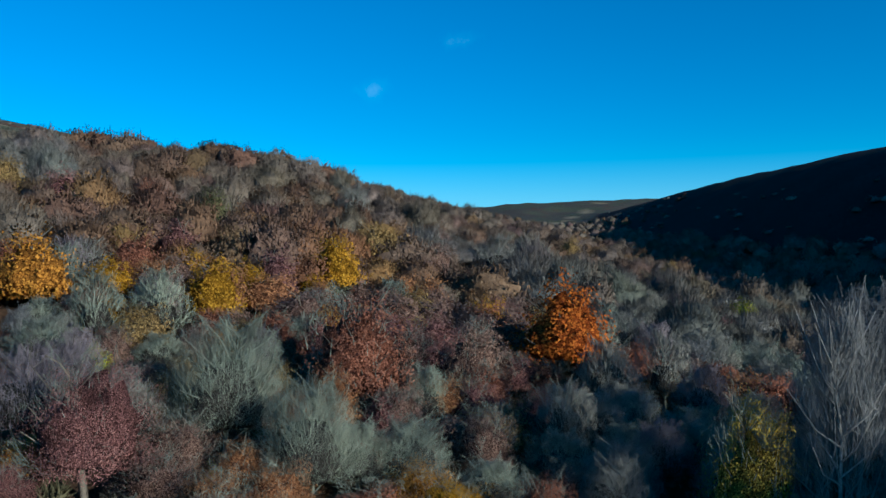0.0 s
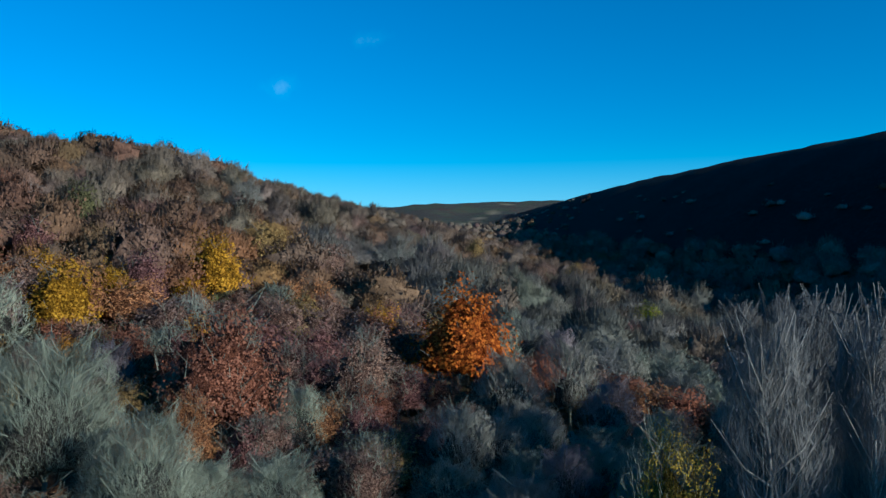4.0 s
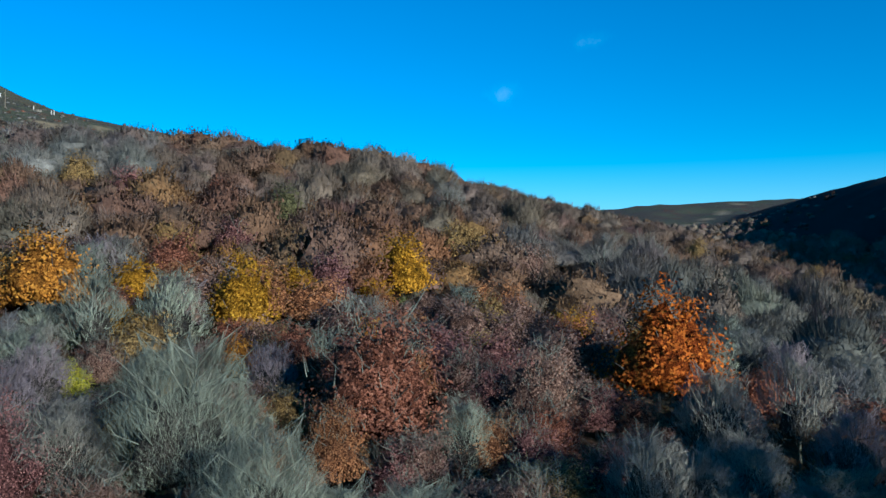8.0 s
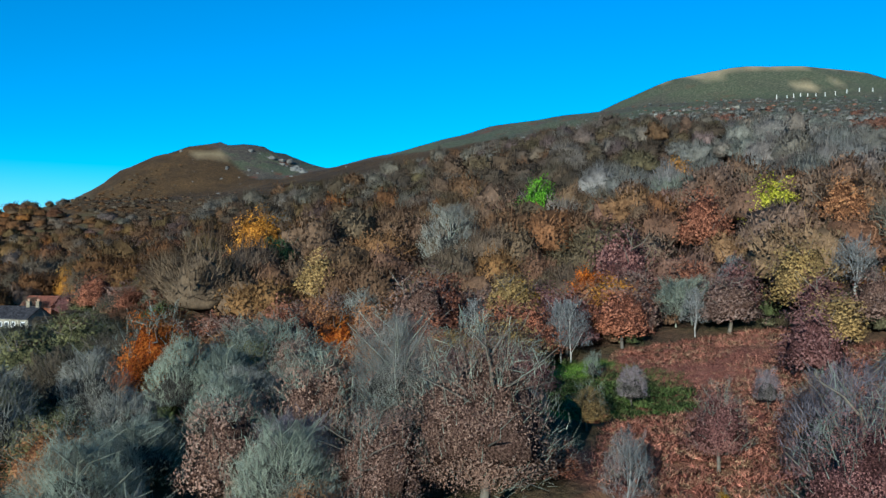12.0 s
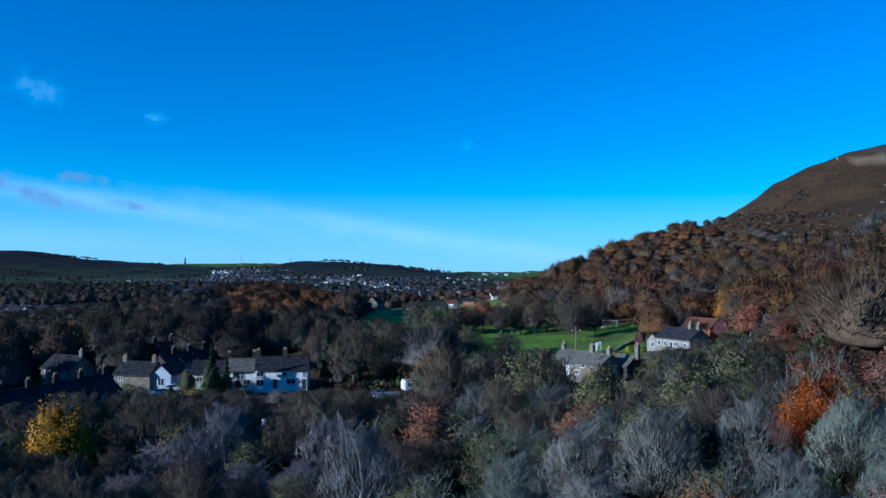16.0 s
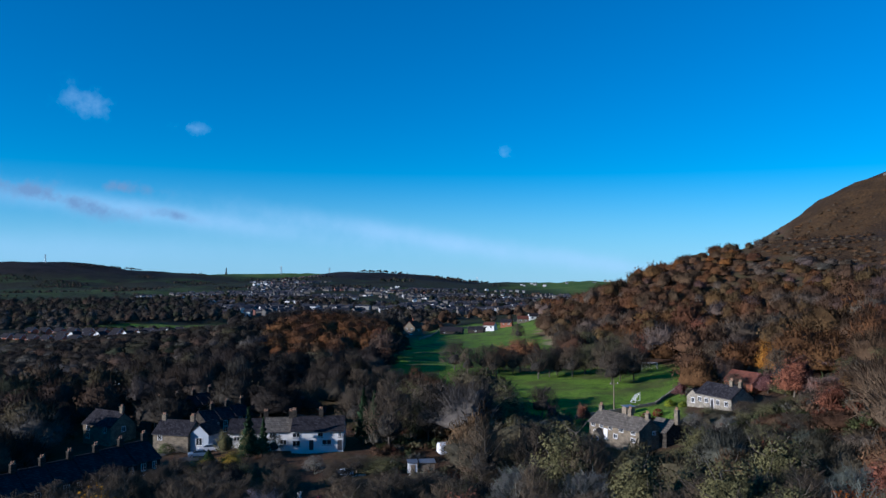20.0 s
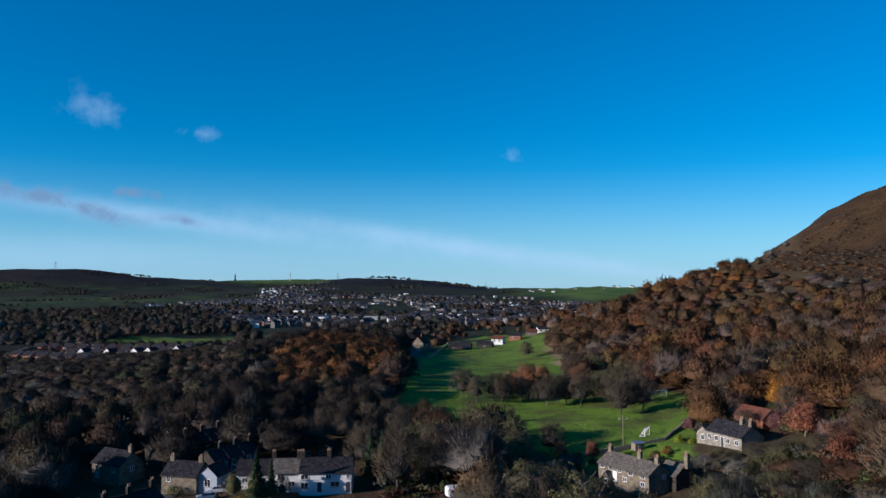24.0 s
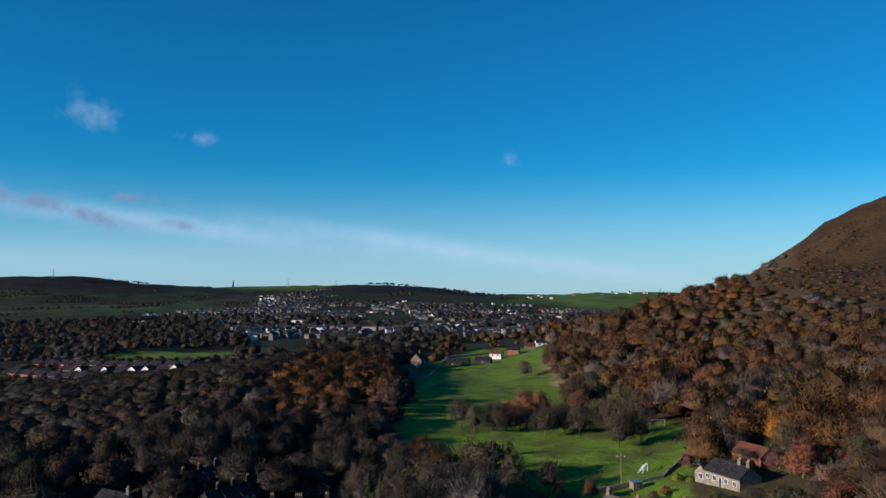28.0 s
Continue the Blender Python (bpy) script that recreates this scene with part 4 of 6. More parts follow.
plant(32.4, 61.1, 6.6, "barg")
plant(77.3, 52.9, 6.1, "birch")
plant(75.5, 66.6, 5.8, "birch")
plant(3.3, 126.6, 9.0, "barb", 6.5)
plant(5.6, 95.2, 6.1, "birch")
plant(-5.7, 71.8, 10.3, "birch")
plant(18.6, 63.2, 7.5, "bare")
plant(13.1, 69.1, 7.5, "bare")
plant(27.0, 65.2, 6.6, "bare")
plant(16.1, 121.5, 12.2, "olive")
plant(34.9, 72.1, 9.9, "orange")
plant(47.0, 93.7, 4.4, "lime")
plant(1.3, 103.4, 10.2, "rust")
plant(18.3, 120.2, 10.3, "barb")
plant(32.3, 98.9, 11.0, "olive")
plant(42.1, 109.9, 10.8, "olive")
plant(-44.8, 101.4, 10.1, "gold")
plant(-35.6, 105.7, 11.8, "barb")
plant(-24.3, 98.7, 7.9, "birch")
plant(24.1, 108.7, 10.2, "olive")
plant(10.7, 111.0, 8.6, "barb")
plant(10.7, 157.3, 13.0, "olive")
plant(-14.8, 109.9, 8.6, "barb")
plant(42.4, 266.4, 13.0, "olive")
plant(20.3, 293.9, 13.0, "rust")
plant(7.2, 260.3, 13.0, "barb")
plant(-2.9, 264.4, 13.0, "barb")
plant(-17.4, 200.0, 13.0, "barb")
plant(-7.8, 206.1, 10.9, "barb")
plant(27.3, 254.6, 13.0, "barb")
plant(9.9, 188.3, 13.0, "olive")
plant(19.6, 201.5, 4.8, "barb")
plant(45.1, 232.8, 13.0, "barb")
plant(67.6, 217.6, 13.0, "barb")
plant(61.4, 277.4, 13.0, "rust")
plant(78.1, 204.5, 13.0, "goldo")
plant(69.9, 172.3, 13.0, "rust")
plant(86.0, 296.5, 13.0, "rust")
plant(72.9, 185.9, 13.0, "barb")
plant(-32.4, 243.0, 13.0, "barb")
plant(44.5, 380.1, 13.0, "barb")
plant(67.8, 377.4, 13.0, "barb")
plant(14.1, 272.9, 13.0, "rusto")
plant(25.1, 290.7, 12.7, "rusto")
plant(23.3, 249.6, 13.0, "barb")
plant(33.7, 249.9, 13.0, "barb")
plant(41.9, 228.4, 13.0, "barb")
plant(1.7, 257.4, 11.2, "barb")
plant(-16.9, 187.3, 11.9, "barb")
plant(-12.0, 203.9, 10.1, "barb")
plant(-25.3, 207.5, 11.8, "barb")
plant(6.0, 169.5, 13.0, "olive")
plant(-1.1, 176.9, 10.0, "barb")
plant(11.0, 226.5, 4.9, "barb")
plant(20.2, 205.4, 4.1, "barb")
plant(29.3, 428.5, 11.2, "barb")
plant(50.9, 477.5, 11.8, "barb")
plant(44.2, 304.8, 13.0, "barb")
plant(56.1, 338.4, 12.1, "ochre")
plant(-23.5, 178.7, 13.0, "barb")
plant(-13.2, 173.9, 13.0, "barb")
plant(-3.6, 179.9, 12.7, "barb")
plant(3.9, 179.6, 12.6, "olive")
plant(12.3, 176.2, 11.2, "barb")
plant(-36.0, 191.2, 12.3, "barb")
plant(-20.7, 212.5, 12.0, "barb")
plant(-39.2, 158.6, 4.6, "olive")
plant(-37.5, 142.1, 6.2, "barb")
plant(57.3, 163.7, 9.7, "barb")
plant(49.5, 153.5, 6.8, "bare")
plant(53.7, 199.8, 5.8, "maroon")
plant(9.8, 257.3, 10.0, "barb")
plant(16.3, 262.0, 10.2, "barb")
plant(29.8, 253.8, 9.0, "barb")
plant(-20.5, 168.9, 5.1, "fir")
plant(-18.6, 172.0, 4.6, "fir")
plant(-48.2, 153.5, 4.5, "fir")
plant(-43.7, 152.9, 6.7, "goldol")
plant(-41.4, 156.7, 4.6, "fir")
plant(-47.5, 147.0, 7.5, "goldol", 5.5)
plant(-42.6, 160.3, 5.4, "dark", 5.4)
plant(-47.0, 161.0, 6.5, "olive", 5.4)
plant(-39.6, 161.0, 3.2, "fir", 7.0)
plant(-37.0, 159.6, 4.6, "barb", 4.8)
plant(18.6, 135.1, 11.5, "olive")
plant(3.6, 133.2, 10.3, "barb")
plant(11.9, 133.5, 9.4, "barb")
plant(20.9, 186.3, 4.7, "maroon")
plant(27.6, 183.3, 5.2, "rust")
plant(-13.6, 147.3, 13.0, "olive")
for bx, by, bw, kind, bt in ((-42.0, 147.4, 7.0, "goldol", 6.5), (-34.5, 147.5, 7.5, "barb", 9.5), (-26.4, 146.0, 5.0, "bare", 6.0), (-19.0, 147.0, 8.0, "barb", 8.0),
                             (-49.8, 141.4, 8.5, "barb", 6.0), (-38.0, 139.0, 7.0, "olive", 4.6), (-29.5, 136.5, 6.5, "barb", 4.4), (-21.0, 137.0, 7.5, "barb", 5.0),
                             (-14.2, 161.5, 15.0, "barb", 12.5), (-7.0, 166.0, 14.0, "barb", 13.0), (-10.0, 175.0, 15.0, "olive", 12.5), (9.3, 174.0, 14.5, "olive", 10.0),
                             (4.0, 155.0, 11.0, "barb", 7.5), (14.5, 149.0, 12.0, "olive", 7.5), (21.5, 143.0, 10.0, "barb", 6.5), (0.5, 187.0, 14.0, "barb", 10.0),
                             (46.0, 300.0, 15.0, "olive", 12.0), (54.0, 258.0, 15.0, "barb", 12.0), (48.0, 322.0, 15.0, "barb", 12.0), (52.0, 282.0, 15.0, "olive", 11.0)):
    plant(bx, by, bw * (1 if by < 140 else 1.15), kind, min(bt, headroom(bx, by) if by < 145 else bt))
for bx, by, bw, kind, bt in ((43.0, 242.0, 15.5, "barb", 12.5), (49.0, 232.0, 13.0, "barb", 10.5), (38.0, 254.0, 14.0, "olive", 11.0), (30.0, 258.0, 13.0, "barb", 9.5),
                             (19.0, 268.0, 15.0, "rusto", 11.5), (12.0, 262.0, 12.0, "barb", 9.0), (39.0, 306.0, 15.5, "barb", 11.0), (8.0, 180.0, 14.0, "barb", 9.0),
                             (18.5, 190.0, 12.5, "barb", 7.5), (-41.5, 157.5, 7.0, "olive", 7.0)):
    plant(bx, by, bw, kind, bt)
plant(63.0, 188.0, 8.5, "barb", 6.0)
plant(69.0, 184.5, 8.0, "maroon", 6.0)
plant(46.5, 163.0, 7.5, "bare", 6.5)
plant(51.0, 168.0, 7.0, "olive", 5.0)
plant(24.0, 151.0, 9.0, "olive", 5.4)
plant(17.0, 157.5, 10.0, "olive", 6.5)
rs = np.random.RandomState(63)
for k in range(46):  # birch and oak scrub between the cottage and the slope
    u, v = rs.uniform(0, 1, 2)
    bx, by = 50 + 50 * u + 6 * v, 138 + 46 * v - 10 * u
    if not built_on(np.array(bx), np.array(by)):
        plant(bx, by, rs.uniform(7, 11), ("rusto", "barb", "olive", "brown", "rust", "barb")[k % 6], min(rs.uniform(4.5, 7.5), headroom(bx, by)))
plant(39.1, 134.1, 8.8, "olive")
plant(52.2, 140.9, 12.6, "olive")


# ---------------------------------------------------------------- the rest of the wood
TINT = {
    "orange": (0.20, 0.075, 0.02), "rust": (0.115, 0.052, 0.032), "rusto": (0.13, 0.066, 0.03), "gold": (0.26, 0.14, 0.02), "goldo": (0.20, 0.095, 0.02),
    "ochre": (0.14, 0.088, 0.034), "olive": (0.088, 0.072, 0.036), "brown": (0.105, 0.066, 0.044), "maroon": (0.095, 0.048, 0.042),
    "bare": (0.15, 0.14, 0.12), "barg": (0.13, 0.135, 0.105), "purple": (0.11, 0.085, 0.085), "birch": (0.16, 0.15, 0.135), "dark": (0.03, 0.045, 0.02),
    # barn: bare trees, tinted dark to carry the valley's shade
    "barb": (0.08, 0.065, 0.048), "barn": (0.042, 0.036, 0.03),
}
BARE_KINDS = ("bare", "barg", "purple", "birch", "barb", "barn")


def mixture(x, y):
    """Kinds of tree that grow at a place, with their shares."""
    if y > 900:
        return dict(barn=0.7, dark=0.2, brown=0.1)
    if 105 < y < 215 and 3 < x < 56:
        return dict(barg=0.16, olive=0.38, barb=0.36, bare=0.02, rusto=0.08)
    if y > 150 and x > 30 + 0.05 * y:
        if x > 165:
            return dict(bare=0.36, barb=0.34, brown=0.12, olive=0.06, purple=0.06, rusto=0.06)
        return dict(rusto=0.17, brown=0.2, rust=0.08, barb=0.26, bare=0.05, olive=0.15, purple=0.03, ochre=0.03, orange=0.03)
    if y > 130:
        knoll = math.exp(-(((x + 50) / 34) ** 2 + ((y - 370) / 120) ** 2))
        if knoll > 0.45:
            return dict(rusto=0.45, brown=0.25, barb=0.2, rust=0.1)
        # Mostly barn, whose dark tint holds the shade of the valley floor.
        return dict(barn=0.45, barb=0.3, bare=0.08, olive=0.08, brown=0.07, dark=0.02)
    if x < -5 and y > 55:
        return dict(barb=0.72, purple=0.04, olive=0.18, rusto=0.06)
    if x < 50 and y > 62:
        return dict(barg=0.12, barb=0.36, olive=0.44, rusto=0.08)
    if x < 42 and y > 10:
        return dict(bare=0.3, barg=0.36, purple=0.1, birch=0.03, rusto=0.03, olive=0.18)
    if y < -70 or (y < -30 and x < 50):
        return dict(bare=0.42, barg=0.22, birch=0.12, purple=0.12, brown=0.08, ochre=0.04)
    if y > 70 and 50 <= x < 150:
        return dict(rusto=0.24, brown=0.25, rust=0.12, barb=0.2, olive=0.1, orange=0.03, goldo=0.05, bare=0.01)
    if x > 185 and y < 20:
        return dict(bare=0.3, barg=0.12, purple=0.1, brown=0.22, rust=0.12, rusto=0.06, ochre=0.08)
    if x > 185:
        return dict(bare=0.5, barg=0.22, purple=0.12, brown=0.08, rust=0.04, rusto=0.02, ochre=0.02)
    return dict(rust=0.17, brown=0.24, maroon=0.09, ochre=0.11, bare=0.08, barg=0.05, purple=0.03, rusto=0.14, gold=0.02, goldo=0.05, orange=0.02)


def local_tone(x, y):
    """The colour most trees of a place share; the valley's has shade painted in."""
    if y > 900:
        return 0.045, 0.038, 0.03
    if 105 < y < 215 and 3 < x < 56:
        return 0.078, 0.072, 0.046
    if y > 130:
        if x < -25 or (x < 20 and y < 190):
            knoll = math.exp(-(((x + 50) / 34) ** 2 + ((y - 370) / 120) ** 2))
            # Off the knoll, the dark tone stands in for shade.
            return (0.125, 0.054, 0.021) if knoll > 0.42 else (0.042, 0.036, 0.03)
        return (0.1, 0.047, 0.019) if x < 165 else (0.075, 0.05, 0.032)
    if x < 50 and y > 10:
        return 0.13, 0.132, 0.1
    if x > 185:
        return (0.17, 0.158, 0.143) if y > 20 else (0.18, 0.112, 0.076)
    if y > 70 and x < 140:
        return 0.14, 0.09, 0.056
    return (0.19, 0.122, 0.086) if y > -60 else (0.14, 0.128, 0.112)


def wooded(x, y):
    """Where trees grow."""
    ok = ~is_moor(x + 6, y) & ~inside(x, y, FIELD) & ~inside(x, y, GLADE) & ~inside(x, y, GLADE_GRASS) & ~inside(x, y, GARDEN) & ~inside(x, y, FAR_FIELD)
    return ok & ~built_on(x, y)


def scatter(x0, y0, x1, y1, step, seed):
    r = np.random.RandomState(seed)
    gx, gy = np.meshgrid(np.arange(x0, x1, step), np.arange(y0, y1, step))
    gx = gx.ravel() + r.uniform(-0.42, 0.42, gx.size) * step
    gy = gy.ravel() + r.uniform(-0.42, 0.42, gy.size) * step
    ok = wooded(gx, gy)
    if TAKEN:
        t = np.array(TAKEN)
        for k in range(0, len(gx), 4000):
            d = np.hypot(gx[k:k + 4000, None] - t[:, 0], gy[k:k + 4000, None] - t[:, 1])
            ok[k:k + 4000] &= (d > t[:, 2] * 0.42 + step * 0.16).all(1)
    return gx[ok], gy[ok], r


def draw_kind(r, x, y):
    m = mixture(x, y)
    if r.uniform() < 0.25:  # kinds grow in patches
        w = (math.sin(x * 0.045 + 1.3) + math.sin(y * 0.05 + x * 0.02) + 2) / 4
        names = list(m)
        return names[min(int(w * len(names)), len(names) - 1)]
    return r.choice(list(m), p=np.array(list(m.values())) / sum(m.values()))




def near_fill():
    """Trees close to the flight that stand between those set by hand."""
    x, y, r = scatter(-110, -150, 135, 135, 6.1, 21)
    bright = list(BRIGHT)
    for a, b in zip(x, y):
        d = min(math.hypot(a - u, b - v) for u, v in SEEN_FROM)
        head = math.degrees(math.atan2(a, b))
        if d > 118 or d < 14 or not -38 < head < 160:
            continue
        kind = draw_kind(r, a, b)
        kind = {"barn": "barb"}.get(kind, kind)
        away = math.hypot(a, b)
        if any(-2 < u * a / away + v * b / away - away < w + 10 and abs(u * b - v * a) / away < w * 0.62 for u, v, w in bright):
            plant(float(a), float(b), r.uniform(6.0, 7.5), kind, r.uniform(5.4, 6.8))
        elif 30 < a < 60 and 10 < b < 42:  # low growth below the clearing
            plant(float(a), float(b), r.uniform(4.5, 6.0), kind, r.uniform(3.4, 4.8))
        elif 2 < a < 55 and 80 < b < 150:
            plant(float(a), float(b), r.uniform(7.5, 10.0), kind, r.uniform(7.0, 9.0))
        elif d < 78:  # lower growth between the big trees
            kind = {"birch": "barg"}.get(kind, kind)
            plant(float(a), float(b), r.uniform(6.5, 9.0), kind, r.uniform(5.4, 8.0))
        else:
            plant(float(a), float(b), r.uniform(7.5, 10.5), kind, r.uniform(6.5, 9.5))


near_fill()


def far_shape(seed, bare, bits, size, level=2, solid=0.87):
    """One rounded, brushy crown for woods seen from afar: unit height, unit radius; with the way its billows face."""
    r = np.random.RandomState(seed)
    form = Crown(r, 24, 0.3, 0.42)
    cv, cf = form.core(level, solid, 1, 1, r, 0.09)
    cv = cv * [r.uniform(0.8, 1.2), r.uniform(0.8, 1.2), 1]
    m = bits if bare else bits // 4
    u = aims(r, m, -0.2)
    root = form.at(u, r.uniform(0.9 * solid, 1.07 * solid, m), 1, 1)
    way = u + r.normal(0, 0.5, (m, 3)) + [0, 0, 0.45]
    way /= np.linalg.norm(way, axis=1, keepdims=True)
    v, f = slivers(root, root + way * r.uniform(0.07, 0.17, (m, 1)) / solid ** 1.4, size * r.uniform(0.7, 1.4, m), r)
    vs, fs = [cv, v], [cf, f + len(cv)]
    if not bare:
        u = aims(r, bits - m, -0.2)
        v2, f2 = leaf_sheet(r, form.at(u, r.uniform(0.92 * solid, 1.05, bits - m), 1, 1) + r.normal(0, 0.02, (bits - m, 3)), size, 3, u, 0.9)
        vs.append(v2)
        fs.append(f2 + len(cv) + len(v))
    vs = np.concatenate(vs)
    return vs, np.concatenate(fs), form.swell(vs, 1, 1)


def in_sight(x, y, tall, near=0.97, clear=3.0):
    """Whether anything that tall at a place shows from the flight."""
    z = land(x, y) + tall
    seen = np.zeros(len(x), bool)
    for row in (FLIGHT[0], FLIGHT[12], FLIGHT[19], FLIGHT[24], FLIGHT[-1]):
        ok = np.ones(len(x), bool)
        for s in np.linspace(0.06, near, 40):
            ok &= land(row[1] + (x - row[1]) * s, row[2] + (y - row[2]) * s) + clear < row[3] + (z - row[3]) * s
        seen |= ok
    return seen


def canopy(name, words, x, y, r, bits, size, bare_size, wide, level=2, solid=0.87):
    """Woods too many to count, as one loose sheet of crowns."""
    shapes = {b: [far_shape(s + 50 * b, b, int(bits * (1.3 if b else 1)), bare_size if b else size, level, solid) for s in range(8)] for b in (0, 1)}
    vs, fs, ts, ds, n = [], [], [], [], 0
    k = in_sight(x, y, 9.0)
    x, y = x[k], y[k]
    z = land(x, y)
    low = np.where(y > -60, np.clip(0.6 + (moor_edge(y) - x) / 140, np.where(y < 330, 0.6, 0.45), 1), 1)
    low = np.where(y > 330, np.clip(0.42 + (moor_edge(y) - x) / 170, 0.58, 1), low)  # stunted towards the moor
    for a, b, c, e in zip(x, y, z, low):
        kind = draw_kind(r, a, b)
        v, f, d = shapes[kind in BARE_KINDS][r.randint(8)]
        w = (0.55 + 0.7 * r.uniform() ** 1.4) * wide * max(e, 0.8)
        t, k = r.uniform(0, 6.28), r.uniform(0.85, 1.2)
        rot = np.array([[math.cos(t), -math.sin(t), 0], [math.sin(t), math.cos(t), 0], [0, 0, 1]])
        vs.append(v @ rot.T * [w * r.uniform(0.85, 1.25), w * r.uniform(0.85, 1.25), min(w * 1.4 * k * min(1, e / 0.8), headroom(a, b))] + [a, b, c - (1 - e) * 0.45 * w])
        ds.append(d @ rot.T)
        fs.append(f + n)
        n += len(v)
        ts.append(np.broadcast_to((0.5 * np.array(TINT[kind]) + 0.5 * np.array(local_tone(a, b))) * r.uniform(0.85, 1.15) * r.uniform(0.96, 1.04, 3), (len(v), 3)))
    if vs:
        me = mesh_of(name, np.concatenate(vs), np.concatenate(fs), CANOPY, np.concatenate(ts), np.concatenate(ds))
        tagged(new(name, me), words, "woodland", kind="stuff")


def far_woods():
    def keep(x, y, lo, hi):
        d = np.min([np.hypot(x - u, y - v) for u, v in SEEN_FROM], 0)
        head = np.degrees(np.arctan2(x, y))
        return (d > lo) & (d < hi) & (head > -42) & (head < 162)

    x, y, r = scatter(-170, -260, 270, 300, 7.4, 31)
    k = keep(x, y, 118, 250)
    canopy("hillside_wood", "dense autumn wood of russet, brown and bare grey trees", x[k], y[k], r, 1150, 0.03, 0.015, 7.9, 2, 0.8)
    x, y, r = scatter(-420, -560, 560, 720, 8.2, 32)
    k = keep(x, y, 250, 540)
    canopy("upper_wood", "autumn wood of brown and bare trees on the slopes", x[k], y[k], r, 520, 0.044, 0.022, 7.4, 2, 0.8)
    x, y, r = scatter(-1100, 250, 700, 1500, 12, 33)
    k = keep(x, y, 540, 1450) & (wave(x, y, 160, 41) > -0.15 - 0.5 * (x < -250) + 0.5 * ((y > 850) & (np.abs(x) < 0.4 * y))) & (green_hill(x, y) < 0.45)
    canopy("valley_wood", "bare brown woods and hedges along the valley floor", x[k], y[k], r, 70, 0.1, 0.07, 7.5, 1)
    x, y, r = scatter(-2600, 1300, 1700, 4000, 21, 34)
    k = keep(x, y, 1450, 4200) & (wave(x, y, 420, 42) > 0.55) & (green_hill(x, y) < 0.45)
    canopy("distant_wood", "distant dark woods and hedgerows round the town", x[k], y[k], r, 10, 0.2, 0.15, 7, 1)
    x, y, r = scatter(150, -900, 900, -150, 13, 35)
    k = keep(x, y, 300, 1100) & (bump(x, y, 155, -477, 191, 771, 69.9, 94.2, 2.0) < 40)
    canopy("clough_wood", "bare grey woods in the shaded clough", x[k], y[k], r, 50, 0.11, 0.06, 6.0, 1)


far_woods()


def undergrowth():
    """Brambles, saplings and bracken that fill the gaps under the trees."""
    r = np.random.RandomState(77)
    x, y = r.uniform(-70, 140, 9000), r.uniform(-120, 150, 9000)
    head = np.degrees(np.arctan2(x, y))
    d = np.min([np.hypot(x - u, y - v) for u, v in SEEN_FROM], 0)
    k = wooded(x, y) & (head > -38) & (head < 155) & (d > 22) & (d < 150)
    x, y = x[k][:1600], y[k][:1600]
    x2, y2 = r.uniform(-22, 92, 2600), r.uniform(122, 236, 2600)  # thickets round the farm
    k = wooded(x2, y2)
    x, y = np.concatenate([x, x2[k][:900]]), np.concatenate([y, y2[k][:900]])
    shapes = [far_shape(900 + s, s % 2, 150, 0.08, 1, 0.5) for s in range(6)]
    shades = [(0.13, 0.075, 0.045), (0.10, 0.09, 0.05), (0.15, 0.06, 0.035), (0.13, 0.12, 0.095), (0.075, 0.085, 0.035)]
    vs, fs, ts, ds, n = [], [], [], [], 0
    for a, b, c in zip(x, y, land(x, y)):
        v, f, d = shapes[r.randint(6)]
        w, t = r.uniform(1.2, 2.6) * (1.35 if b > 122 else 1), r.uniform(0, 6.28)
        rot = np.array([[math.cos(t), -math.sin(t), 0], [math.sin(t), math.cos(t), 0], [0, 0, 1]])
        vs.append(v @ rot.T * [w, w, min(w * r.uniform(0.9, 1.7), 0.9 * headroom(a, b))] + [a, b, c - 0.1])
        ds.append(d @ rot.T)
        fs.append(f + n)
        n += len(v)
        ts.append(np.broadcast_to(np.array(shades[r.randint(5)]) * r.uniform(0.7, 1.2), (len(v), 3)))
    me = mesh_of("undergrowth", np.concatenate(vs), np.concatenate(fs), CANOPY, np.concatenate(ts), np.concatenate(ds))
    tagged(new("undergrowth", me), "brambles, saplings and dead bracken on the wood's floor", "undergrowth", kind="stuff")


undergrowth()


def glade_bracken():
    """Dead bracken and grass tussocks in the clearing."""
    r = np.random.RandomState(78)
    x, y = r.uniform(50, 104, 9000), r.uniform(14, 60, 9000)
    fern, turf = inside(x, y, GLADE), inside(x, y, GLADE_GRASS)
    for name, k, shades, words in (
            ("bracken", fern & ~turf, ((0.4, 0.155, 0.11), (0.48, 0.21, 0.145), (0.3, 0.12, 0.085), (0.36, 0.23, 0.14)), "rust red dead bracken covering the clearing"),
            ("tussocks", turf, ((0.09, 0.14, 0.035), (0.14, 0.16, 0.06), (0.07, 0.09, 0.03)), "green and straw grass tussocks in the clearing")):
        a, b = x[k][:3000], y[k][:3000]
        n, tris = len(a), 22
        c = np.repeat(np.stack([a, b, land(a, b)], 1), tris, 0)
        d = units(r, n * tris)
        d[:, 2] = np.abs(d[:, 2]) * 0.6 + 0.25
        root = c + r.normal(0, 0.3, c.shape) * [1, 1, 0]
        v, f = slivers(root, root + d * r.uniform(0.3, 0.8, (n * tris, 1)), 0.075, r)
        t = np.repeat(np.repeat(np.array(shades)[r.randint(0, len(shades), n)] * r.uniform(0.7, 1.25, (n, 1)), tris, 0), 3, 0)
        tagged(new(name, mesh_of(name, v, f, CANOPY, t, np.repeat(units(r, n * tris) + [0, 0, 0.6], 3, 0))), words, name, kind="stuff")


glade_bracken()


